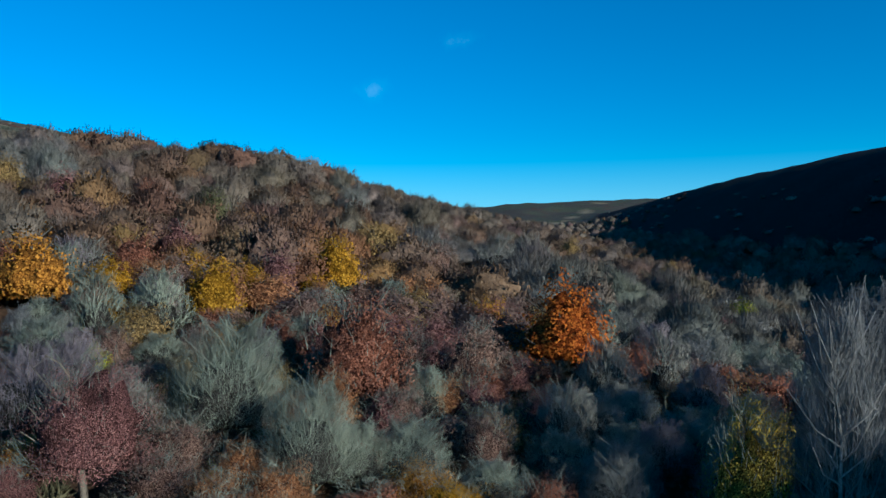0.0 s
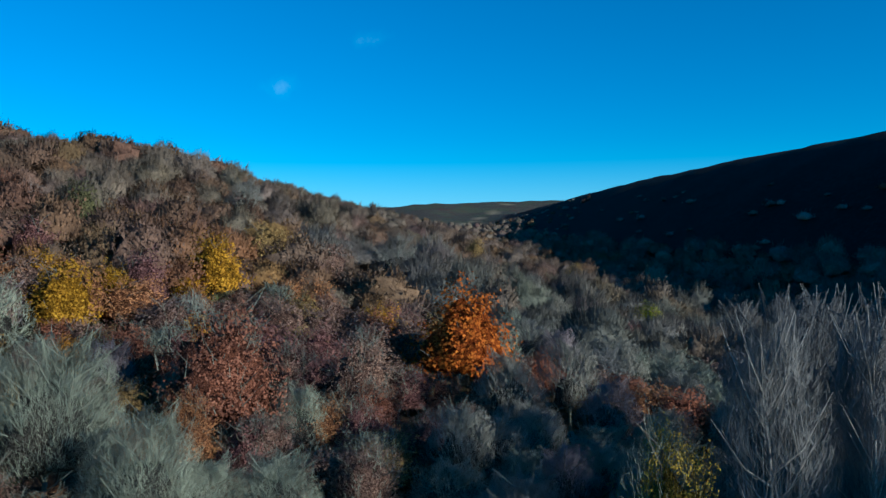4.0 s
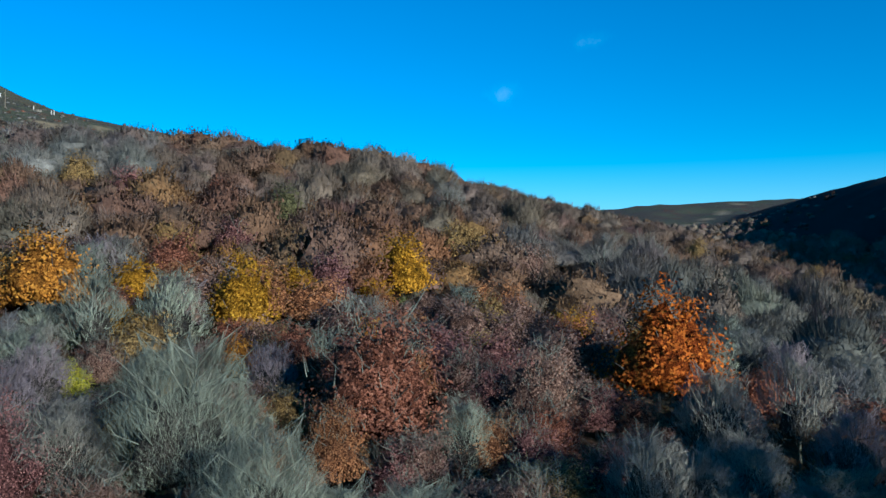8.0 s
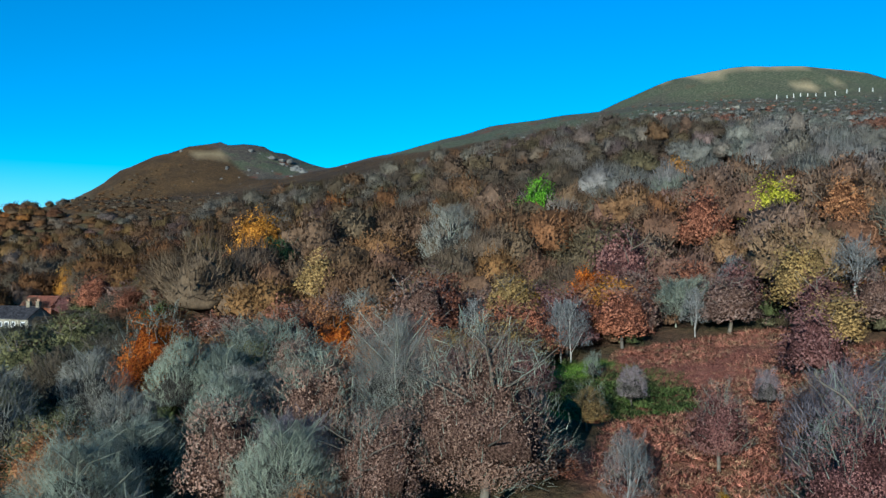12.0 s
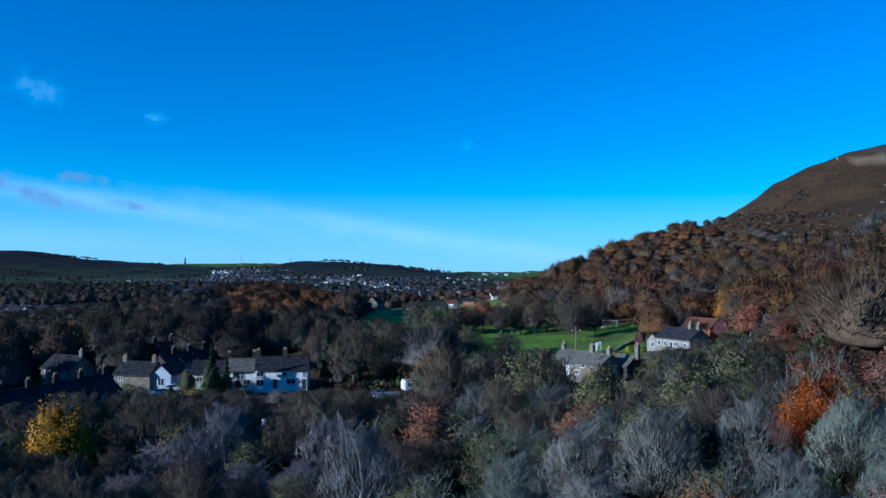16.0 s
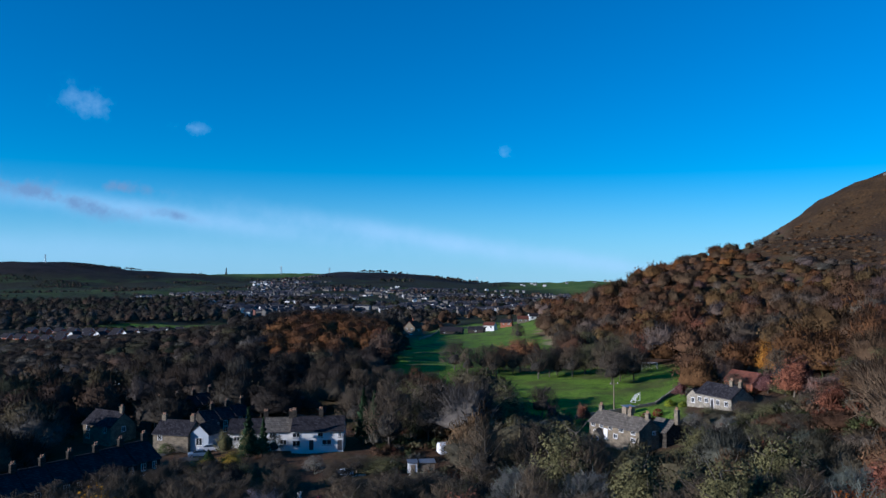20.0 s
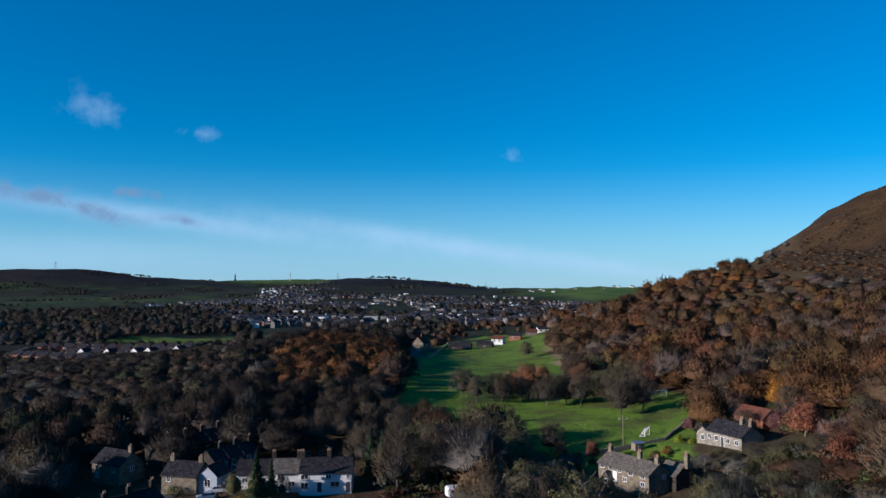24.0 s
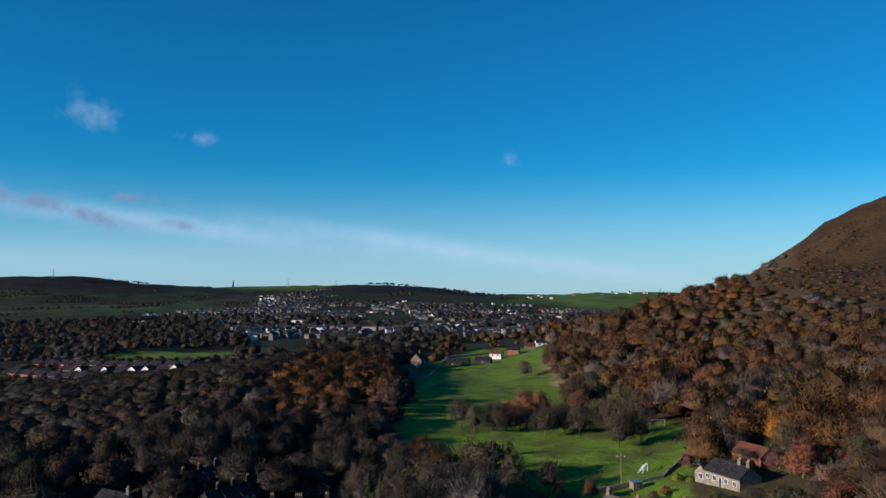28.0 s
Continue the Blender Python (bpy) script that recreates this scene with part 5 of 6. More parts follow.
# ---------------------------------------------------------------- houses
def box(bm, x0, y0, z0, x1, y1, z1):
    v = [bm.verts.new(p) for p in ((x0, y0, z0), (x1, y0, z0), (x1, y1, z0), (x0, y1, z0), (x0, y0, z1), (x1, y0, z1), (x1, y1, z1), (x0, y1, z1))]
    for f in ((3, 2, 1, 0), (4, 5, 6, 7), (0, 1, 5, 4), (1, 2, 6, 5), (2, 3, 7, 6), (3, 0, 4, 7)):
        bm.faces.new([v[k] for k in f])
    return bm


def boxed(*c):
    return box(bmesh.new(), *c)


def gable_body(w, d, eave, ridge):
    """Walls with a gable at each end; the ridge runs along x, from a footing below the ground."""
    bm = bmesh.new()
    prof = [(-d / 2, -1.5), (d / 2, -1.5), (d / 2, eave), (0, ridge), (-d / 2, eave)]
    a = [bm.verts.new((-w / 2, y, z)) for y, z in prof]
    b = [bm.verts.new((w / 2, y, z)) for y, z in prof]
    bm.faces.new(a[::-1])
    bm.faces.new(b)
    for k in range(5):
        bm.faces.new((a[k], a[(k + 1) % 5], b[(k + 1) % 5], b[k]))
    bmesh.ops.recalc_face_normals(bm, faces=bm.faces)
    return bm


def gable_roof(w, d, eave, ridge, over=0.3, thick=0.16):
    """Two roof slopes with thickness and overhanging eaves and verges."""
    bm = bmesh.new()
    run = d / 2 + over
    drop = (ridge - eave) * over / (d / 2)
    for s in (-1, 1):
        p = [(0, ridge + 0.02), (s * run, eave - drop + 0.02), (s * run, eave - drop + 0.02 + thick), (0, ridge + 0.02 + thick * 1.15)]
        a = [bm.verts.new((-w / 2 - over * 0.6, y, z)) for y, z in p]
        b = [bm.verts.new((w / 2 + over * 0.6, y, z)) for y, z in p]
        bm.faces.new(a)
        bm.faces.new(b[::-1])
        for k in range(4):
            bm.faces.new((a[k], b[k], b[(k + 1) % 4], a[(k + 1) % 4]))
    bmesh.ops.recalc_face_normals(bm, faces=bm.faces)
    return bm


def add_window(house, x, y, z, w, h, side, frame_mat=None):
    """A framed window on a wall; side: -y 'f', +y 'b', +x 'r', -x 'l'."""
    bm = bmesh.new()
    t = 0.09
    for x0, z0, x1, z1 in ((-w / 2, -h / 2, -w / 2 + t, h / 2), (w / 2 - t, -h / 2, w / 2, h / 2), (-w / 2 + t, h / 2 - t, w / 2 - t, h / 2),
                           (-w / 2 + t, -h / 2, w / 2 - t, -h / 2 + t), (-t / 3, -h / 2 + t, t / 3, h / 2 - t)):
        box(bm, x0, -0.07, z0, x1, 0.02, z1)
    win = part("window", bm, frame_mat or PAINT, house, "")
    turn = {"f": 0, "b": 180, "r": 90, "l": -90}[side]
    win.matrix_local = pose(x, y, z, 0, 0, turn)
    part("pane", boxed(-w / 2 + t, -0.03, -h / 2 + t, w / 2 - t, 0.01, h / 2 - t), GLASS, win, "dark glass pane")
    part("sill", boxed(-w / 2 - 0.08, -0.14, -h / 2 - 0.1, w / 2 + 0.08, 0.01, -h / 2), STONE, win, "stone sill")
    return win


def add_door(house, x, y, z, side, mat):
    door = part("door", boxed(-0.45, -0.06, 0, 0.45, 0.02, 2.0), mat, house, "painted door")
    door.matrix_local = pose(x, y, z, 0, 0, {"f": 0, "b": 180, "r": 90, "l": -90}[side])
    bm = boxed(-0.55, -0.04, 0, -0.45, 0.02, 2.1)
    box(bm, 0.45, -0.04, 0, 0.55, 0.02, 2.1)
    box(bm, -0.45, -0.04, 2.0, 0.45, 0.02, 2.1)
    part("door_frame", bm, PAINT, door)
    return door


def add_chimney(house, x, y, z0, z1, mat, pots=2, wide=0.9):
    st = part("chimney", boxed(x - wide / 2, y - 0.3, z0, x + wide / 2, y + 0.3, z1), mat, house, "stone chimney stack")
    cap = part("chimney_cap", boxed(x - wide / 2 - 0.08, y - 0.38, z1, x + wide / 2 + 0.08, y + 0.38, z1 + 0.12), mat, st)
    for k in range(pots):
        bm = bmesh.new()
        bmesh.ops.create_cone(bm, cap_ends=True, segments=10, radius1=0.15, radius2=0.11, depth=0.5,
                              matrix=pose(x + (k - (pots - 1) / 2) * 0.38, y, z1 + 0.36))
        part("chimney_pot", bm, POT, st, "clay chimney pot")
    return st


def house(name, x, y, turn, w, d, eave, ridge, wall, roof, label, category="house", group="", front=(), back=(), right=(), left=(), chimneys=(),
          doors=(), bargeboard=False, z=None):
    """A gabled house; its front faces -y before it is turned. Openings: (along, height, width, height of window)."""
    h = new(name)
    base = float(land(x, y)) if z is None else z
    h.matrix_world = pose(x, y, base, 0, 0, turn)
    part("wall", gable_body(w, d, eave, ridge), wall, h)
    part("roof", gable_roof(w, d, eave, ridge), roof, h)
    ridge_tile = part("ridge_tile", boxed(-w / 2 - 0.1, -0.14, ridge + 0.14, w / 2 + 0.1, 0.14, ridge + 0.28), roof, h)
    for u, zz, ww, hh in front:
        add_window(h, u, -d / 2 - 0.01, zz, ww, hh, "f")
    for u, zz, ww, hh in back:
        add_window(h, -u, d / 2 + 0.01, zz, ww, hh, "b")
    for u, zz, ww, hh in right:
        add_window(h, w / 2 + 0.01, u, zz, ww, hh, "r")
    for u, zz, ww, hh in left:
        add_window(h, -w / 2 - 0.01, -u, zz, ww, hh, "l")
    for u, side, mat in doors:
        spot = {"f": (u, -d / 2 - 0.01), "b": (-u, d / 2 + 0.01), "r": (w / 2 + 0.01, u), "l": (-w / 2 - 0.01, -u)}[side]
        add_door(h, *spot, 0.05, side, mat)
    for u, top, mat in chimneys:
        add_chimney(h, u, 0, ridge - 0.5, ridge + top, mat)
    for s in (-1, 1):
        g = boxed(-w / 2 - 0.1, s * (d / 2 + 0.42) - 0.06, eave - 0.2, w / 2 + 0.1, s * (d / 2 + 0.42) + 0.06, eave - 0.08)
        part("gutter", g, DARKPAINT, h, "dark rain gutter")
    if bargeboard:
        for e in (-1, 1):
            bm = bmesh.new()
            for s in (-1, 1):
                p = [(0, ridge + 0.05), (s * (d / 2 + 0.3), eave - 0.3 * (ridge - eave) / (d / 2) + 0.05)]
                q = [(yy, zz - 0.28) for yy, zz in p]
                xo = e * (w / 2 + 0.19)
                vs = [bm.verts.new((xo, *a)) for a in (p[0], p[1], q[1], q[0])] + [bm.verts.new((xo + e * 0.05, *a)) for a in (p[0], p[1], q[1], q[0])]
                for f in ((0, 1, 2, 3), (7, 6, 5, 4), (0, 4, 5, 1), (1, 5, 6, 2), (2, 6, 7, 3), (3, 7, 4, 0)):
                    bm.faces.new([vs[k] for k in f])
            bmesh.ops.recalc_face_normals(bm, faces=bm.faces)
            part("bargeboard", bm, PAINT, h, "white bargeboards")
    return tagged(h, label, category, group)


PALESTONE = coursed("pale_gritstone", (0.24, 0.215, 0.17), (0.34, 0.305, 0.25), (0.2, 0.18, 0.14), 0.5, 0.2)
DARKPAINT = plain("dark_paint", (0.03, 0.03, 0.034), (0.06, 0.06, 0.065), 3.0, 0.5)
# Pale render; the blue of the gable's shade is put into its colour.
BLUE_SHADE_RENDER = plain("pale_render_blue_shade", (0.3, 0.34, 0.38), (0.4, 0.44, 0.48), 1.0, 0.8)
REDPAINT = plain("red_paint", (0.45, 0.03, 0.025), (0.55, 0.05, 0.04), 3.0, 0.5)

# The whitewashed row and its neighbours
house("white_house", -29.3, 166.0, 4, 10.4, 6.4, 3.9, 6.1, WHITEWASH, SLATE, "whitewashed two storey stone house with slate roof", front=(
    (-4.2, 3.05, 1.6, 1.0), (-4.2, 1.4, 1.6, 1.2), (0.6, 3.1, 1.1, 0.9), (1.9, 1.6, 1.9, 1.1), (4.5, 3.1, 0.7, 0.9)), chimneys=((-5.0, 1.3, DARKSTONE), (0.4, 1.5, DARKSTONE)),
    doors=((-1.2, "f", DARKPAINT), (4.5, "f", DARKPAINT)), right=((0, 3.1, 0.8, 1.0),))
house("white_house", -37.6, 167.2, 6, 5.8, 6.2, 3.6, 5.7, WHITEWASH, STONESLATE, "whitewashed cottage with brown stone slate roof", front=((-1.2, 2.9, 1.2, 0.9), (1.0, 1.4, 1.4, 1.1)), chimneys=((2.2, 1.4, DARKSTONE),))
house("white_house", -44.6, 169.0, 6, 7.6, 6.0, 3.0, 5.2, WHITEWASH, SLATE, "low whitewashed cottage with grey slate roof", front=((-2.0, 1.8, 1.2, 1.0), (1.6, 1.8, 1.4, 1.0)), chimneys=((3.5, 1.6, DARKSTONE),), doors=((0, "f", DARKPAINT),))
house("brick_house", -37.5, 196.0, 96, 7.4, 7.6, 4.6, 7.0, BRICK, SLATE, "red brick house with white bargeboards on its gable", left=((-1.5, 3.4, 1.3, 1.1), (1.4, 1.5, 1.6, 1.2), (1.5, 3.4, 1.0, 1.0)), bargeboard=True, chimneys=((1.0, 1.0, BRICK),), z=2.0)
house("stone_house", -78.0, 177.5, -30, 9.6, 6.4, 3.8, 6.3, STONE, SLATE, "detached stone house with grey slate roof", front=((-3, 2.9, 1.1, 1.2), (2.8, 2.9, 1.1, 1.2), (-3, 1.2, 1.2, 1.2)), right=((0, 2.9, 1.0, 1.2),), chimneys=((4.2, 1.3, STONE),))
house("stone_house", -59.0, 167.5, -12, 8.0, 6.0, 3.5, 5.7, STONE, SLATE, "stone house with slate roof and ivy on its front", front=((-2.4, 2.7, 1.0, 1.1),), chimneys=((3.3, 1.1, STONE), (-3.3, 1.1, STONE)))
house("gabled_extension", -53.0, 167.0, 78, 5.6, 4.2, 3.4, 5.2, BLUE_SHADE_RENDER, SLATE, "pale rendered gabled house end with dark window", left=((0, 1.9, 1.5, 1.6),))
house("stone_house", -101.5, 176.0, -20, 8.0, 6.5, 4.4, 7.0, DARKSTONE, SLATE, "dark stone house with white framed window among trees", front=((-1, 3.2, 1.5, 1.2), (2.4, 3.2, 1.0, 1.1)), chimneys=((3.4, 1.2, DARKSTONE),))
house("stone_house", -112.0, 180.0, -14, 14.0, 7.0, 4.0, 6.4, DARKSTONE, SLATE, "long low dark roofed house among bare trees", front=((-3, 2.0, 1.4, 1.2), (3, 2.0, 1.4, 1.2)), chimneys=((2.0, 1.2, DARKSTONE),))


def terrace(x, y, heading, n, w, d, eave, ridge, words, group):
    """A row of joined stone houses, each a thing of its own, stepping along a heading."""
    a = radians(heading)
    first = None
    for k in range(n):
        px, py = x + math.sin(a) * w * (k + 0.5), y + math.cos(a) * w * (k + 0.5)
        if first is None:
            first = house("terraced_house", px, py, 90 - heading, w, d, eave, ridge, DARKSTONE, SLATE, words, "house", group,
                          front=((-w * 0.22, eave - 1.1, 1.0, 1.3), (w * 0.25, eave - 1.1, 0.8, 1.3), (-w * 0.22, 1.5, 1.1, 1.4)),
                          back=((-w * 0.22, eave - 1.1, 1.0, 1.3), (w * 0.25, 1.5, 1.0, 1.3)), chimneys=((w / 2 - 0.5, 1.4, DARKSTONE),), doors=((w * 0.27, "f", DARKPAINT),))
        else:
            copy_thing(first, pose(px, py, float(land(px, py)), 0, 0, 90 - heading))


terrace(-73.0, 184.0, 40, 6, 4.4, 7.0, 4.0, 6.0, "dark stone terraced house with slate roof and chimney", "houses of the back terrace")
terrace(-57.5, 175.5, 41, 3, 3.8, 6.0, 3.8, 5.6, "dark stone terraced house with small white framed windows", "houses of the short terrace")
terrace(-75.0, 118.0, 33, 7, 4.7, 8.2, 4.6, 7.0, "dark stone terraced house with a roof light and chimney", "houses of the front terrace")

# Flat roofed outbuildings between the rows
for fx, fy, fw, fd in ((-46.5, 198.0, 6.0, 4.0), (-41.0, 203.0, 7.0, 4.5)):
    shed = new("garage")
    shed.matrix_world = pose(fx, fy, float(land(fx, fy)), 0, 0, 20)
    part("wall", boxed(-fw / 2, -fd / 2, -1, fw / 2, fd / 2, 2.6), DARKSTONE, shed)
    part("roof", boxed(-fw / 2 - 0.2, -fd / 2 - 0.2, 2.6, fw / 2 + 0.2, fd / 2 + 0.2, 2.8), SLATE, shed, "flat felt roof")
    part("garage_door", boxed(-1.2, -fd / 2 - 0.08, 0, 1.2, -fd / 2 - 0.01, 2.1), PAINT, shed, "pale up and over door")
    tagged(shed, "small flat roofed stone garage behind the houses", "garage", "garages between the rows")

# Farmhouse and cottage by the pasture
house("farmhouse", 31.8, 159.6, -58, 14.0, 5.6, 3.0, 4.8, STONE, STONESLATE, "long stone farmhouse with mossy stone slate roof", front=(
    (-5.8, 2.45, 1.2, 0.7), (-3.4, 2.45, 1.0, 0.7), (-0.8, 2.45, 1.0, 0.7), (2.2, 2.45, 1.2, 0.7), (5.4, 2.45, 1.2, 0.7), (5.4, 1.1, 1.2, 0.9), (-5.0, 1.1, 1.2, 0.9), (0.6, 1.1, 1.1, 0.9)),
    right=((1.0, 2.4, 0.8, 0.8),), chimneys=((-6.5, 1.1, STONE), (1.8, 1.4, STONE), (6.4, 1.2, STONE)), doors=((-2.2, "f", PAINT),), z=float(land(31.8, 159.6)) + 0.9)
house("porch", 27.6, 161.2, 32, 2.2, 2.0, 2.0, 3.1, STONE, STONESLATE, "small stone gabled porch on the farmhouse front", "porch", left=((0, 1.4, 0.9, 0.9),))
house("stone_barn", 39.2, 156.6, -58, 4.6, 4.6, 2.6, 4.4, DARKSTONE, STONESLATE, "dark stone outbuilding with a chimney", "barn", chimneys=((2.8, 2.2, STONE),))
house("cottage", 57.6, 179.4, -66, 11.0, 6.0, 2.9, 5.0, PALESTONE, SLATE, "pale stone cottage with purple slate roof under the wood", front=(
    (-4.4, 1.6, 1.1, 1.1), (-2.2, 1.6, 1.1, 1.1), (1.4, 1.6, 1.1, 1.1), (4.0, 1.6, 1.1, 1.1)), chimneys=((2.4, 1.2, STONE), (5.0, 1.2, STONE)), doors=((-0.4, "f", DARKPAINT),))
house("cottage_wing", 54.4, 186.0, 24, 4.4, 4.2, 2.4, 4.0, PALESTONE, SLATE, "pale gabled wing of the cottage", left=((0, 1.6, 1.2, 1.2),), front=((0, 1.6, 1.2, 1.1),))
house("brick_outbuilding", 66.6, 191.5, -66, 9.0, 5.0, 3.0, 5.0, BRICK, REDTILE, "low red brick outbuilding behind the cottage", "outbuilding", front=((0, 1.6, 1.2, 1.0),))

# At the top of the pasture
house("gable_house", -33.0, 524.0, 65, 10.0, 8.0, 5.0, 9.0, STONE, REDTILE, "tall stone house with red tiled roof by the lane", left=((-1.8, 4.2, 1.2, 1.4), (1.8, 4.2, 1.2, 1.4), (0, 1.5, 1.6, 1.4)), front=((0, 3.5, 1.4, 1.3),), chimneys=((0, 1.6, BRICK),))
house("barn", -8.0, 545.0, -8, 15.0, 8.0, 2.8, 5.2, DARKSTONE, SLATE, "long dark barn at the top of the pasture", "barn", front=((-4, 2.2, 1.6, 1.4), (4, 2.2, 1.6, 1.4)))
house("barn", 9.0, 560.0, -14, 11.0, 7.0, 2.6, 4.6, DARKSTONE, SLATE, "low dark stone farm building by the pasture", "barn", front=((0, 1.8, 1.6, 1.2),))
for k, (bx, by) in enumerate(((20, 620), (34, 640), (48, 655), (58, 668), (74, 675))):
    house("bungalow", bx, by, -20 + 9 * k, 9.0, 7.0, 2.8, 5.0, (WHITEWASH, BRICK, STONE)[k % 3], (REDTILE, SLATE)[k % 2], "small house at the edge of the pasture", "house", "houses along the ridge", front=((-2, 1.6, 1.5, 1.2), (2, 1.6, 1.5, 1.2)))


# The estate of white gabled houses on the valley side
def estate():
    first = {}
    for row, (x0, y0, x1, y1, n) in enumerate(((-290, 505, -228, 468, 6), (-262, 520, -178, 486, 9), (-310, 570, -190, 535, 11))):
        for k in range(n):
            x, y = x0 + (x1 - x0) * k / (n - 1), y0 + (y1 - y0) * k / (n - 1)
            kind = 1 if row == 1 and k in (1, 3, 5, 6, 8) else 0
            turn = -22 if kind == 0 else 68
            if kind not in first:
                first[kind] = house("estate_house", x, y, turn, 6.8, 6.4, 3.6, 6.0, WHITEWASH if kind else BRICK, SLATE,
                                    "detached house with white gable and dark roof" if kind else "detached brick house with dark roof", "house", "houses of the estate",
                                    front=((-1.6, 2.7, 1.3, 1.1), (1.6, 1.2, 1.5, 1.2)), left=((-1.3, 2.7, 1.3, 1.1), (1.2, 1.2, 1.6, 1.2)), bargeboard=True)
            else:
                copy_thing(first[kind], pose(x, y, float(land(x, y)), 0, 0, turn))


estate()


# ---------------------------------------------------------------- the town in the distance
def town():
    r = np.random.RandomState(5)
    vs, fs4, fs5, ts, n = [], [], [], [], 0
    tones = [(0.62, 0.6, 0.57), (0.33, 0.31, 0.28), (0.15, 0.13, 0.11), (0.16, 0.135, 0.11), (0.24, 0.11, 0.08), (0.12, 0.11, 0.1)]

    def one(x, y, turn, w, d, e, h, tone):
        nonlocal n
        z = float(land(x, y)) - 1.0
        c, s = math.cos(turn), math.sin(turn)
        p = np.array([(-w, -d, 0), (w, -d, 0), (w, d, 0), (-w, d, 0), (-w, -d, e), (w, -d, e), (w, d, e), (-w, d, e), (-w, 0, h), (w, 0, h)], float)
        p[4:8, 2] += 1.0
        wall = np.stack([p[:, 0] * c - p[:, 1] * s + x, p[:, 0] * s + p[:, 1] * c + y, p[:, 2] + z], 1)
        vs.append(wall)
        ts.append(np.broadcast_to(tone, (10, 3)))
        fs4.extend([(n, n + 1, n + 5, n + 4), (n + 2, n + 3, n + 7, n + 6)])
        fs5.extend([(n + 1, n + 2, n + 6, n + 9, n + 5), (n + 3, n, n + 4, n + 8, n + 7)])
        n += 10
        o = 0.5
        q = np.array([(-w - o, -d - o, e + 0.9), (w + o, -d - o, e + 0.9), (w + o, 0, h + 0.25), (-w - o, 0, h + 0.25), (w + o, d + o, e + 0.9), (-w - o, d + o, e + 0.9)])
        vs.append(np.stack([q[:, 0] * c - q[:, 1] * s + x, q[:, 0] * s + q[:, 1] * c + y, q[:, 2] + z], 1))
        g = r.uniform(0.7, 1.3)
        ts.append(np.broadcast_to(np.array((0.04, 0.038, 0.044)) * g, (6, 3)))
        fs4.extend([(n, n + 1, n + 2, n + 3), (n + 3, n + 2, n + 4, n + 5)])
        n += 6

    streets = 0
    while streets < 310:
        h, dist = radians(r.uniform(-23, 9)), r.uniform(0.0, 1.0) ** 0.85 * 2050 + 900
        x, y = dist * math.sin(h), dist * math.cos(h)
        if wave(x, y, 420, 61) < -0.25 or (math.degrees(h) > 3.2 and 1750 < dist) or (math.degrees(h) < -15 and dist > 1900) or (dist > 2050 and math.degrees(h) > -12):
            continue
        streets += 1
        turn = r.uniform(-0.7, 0.7) + (1.5 if r.uniform() < 0.3 else 0)
        tone = tones[r.choice(6, p=(0.13, 0.07, 0.24, 0.2, 0.06, 0.3))]
        for k in range(r.randint(4, 13)):
            if r.uniform() < 0.35:
                tone = tones[r.choice(6, p=(0.13, 0.07, 0.24, 0.2, 0.06, 0.3))]
            if r.uniform() < 0.3:
                continue
            one(x + math.cos(turn) * k * 12 + r.normal(0, 3), y + math.sin(turn) * k * 12 + r.normal(0, 3), turn + r.normal(0, 0.2), r.uniform(3.0, 4.6), r.uniform(3.0, 3.8), r.uniform(3.6, 5.4), r.uniform(6.5, 8.4), tone)
    for k in range(6):  # works and sheds by the river
        h, dist = radians(r.uniform(-13, -6)), r.uniform(960, 1300)
        one(dist * math.sin(h), dist * math.cos(h), r.uniform(-0.6, 0.6), r.uniform(7, 13), r.uniform(5, 8), r.uniform(4, 7), r.uniform(7, 9), tones[r.choice(3)])
    for k in range(30):  # farms and houses on the far hills
        a, dist = ((10.5 + r.normal(0, 1.6), r.uniform(2500, 2850)), (-9 + r.normal(0, 1.5), r.uniform(3300, 4000)), (5 + r.normal(0, 1.2), r.uniform(2400, 2900)))[k % 3]
        one(dist * math.sin(radians(a)), dist * math.cos(radians(a)), r.uniform(-0.6, 0.6), r.uniform(3, 5), 3.2, 4, 6.5, tones[k % 2])
    me = bpy.data.meshes.new("town_houses")
    me.from_pydata(np.concatenate(vs).tolist(), [], fs4 + fs5)
    at = me.attributes.new("tint", "FLOAT_COLOR", "POINT")
    t = np.concatenate(ts)
    at.data.foreach_set("color", np.concatenate([t, np.ones((len(t), 1))], 1).astype(np.float32).ravel())
    m = Nodes("town_walls")
    nz = m.noise(0.6, 3.0)
    c = m.mix(1.0, m.attr("tint", "Color"), m.ramp(nz, (0.3, 0.75), (0.7, 1.15)), "MULTIPLY")
    me.materials.append(m.done(c, 0.8, spec=0.3))
    tagged(new("town_houses", me), "distant town of white and stone houses with slate roofs", "town", kind="stuff")


town()


# ---------------------------------------------------------------- hilltop posts, crag and far landmarks
def on_land(x, y, turn=0.0, up=0.0):
    return pose(x, y, float(rough_land(np.array(x), np.array(y))) + up, 0, 0, turn)


def post(x, y, tall, turn):
    """A pale timber straining post with a weathered cap."""
    ob = new("fence_post")
    ob.matrix_world = on_land(x, y, turn, -0.3)
    bm = bmesh.new()
    bmesh.ops.create_cone(bm, cap_ends=True, segments=8, radius1=0.32, radius2=0.26, depth=tall + 0.3, matrix=pose(0, 0, tall / 2 + 0.15))
    part("shaft", bm, PALEWOOD, ob)
    bm = bmesh.new()
    bmesh.ops.create_cone(bm, cap_ends=True, segments=8, radius1=0.36, radius2=0.1, depth=0.25, matrix=pose(0, 0, tall + 0.4))
    part("cap", bm, PALEWOOD, ob)
    return tagged(ob, "pale weathered timber post on the hilltop fence line", "post", "hilltop posts")


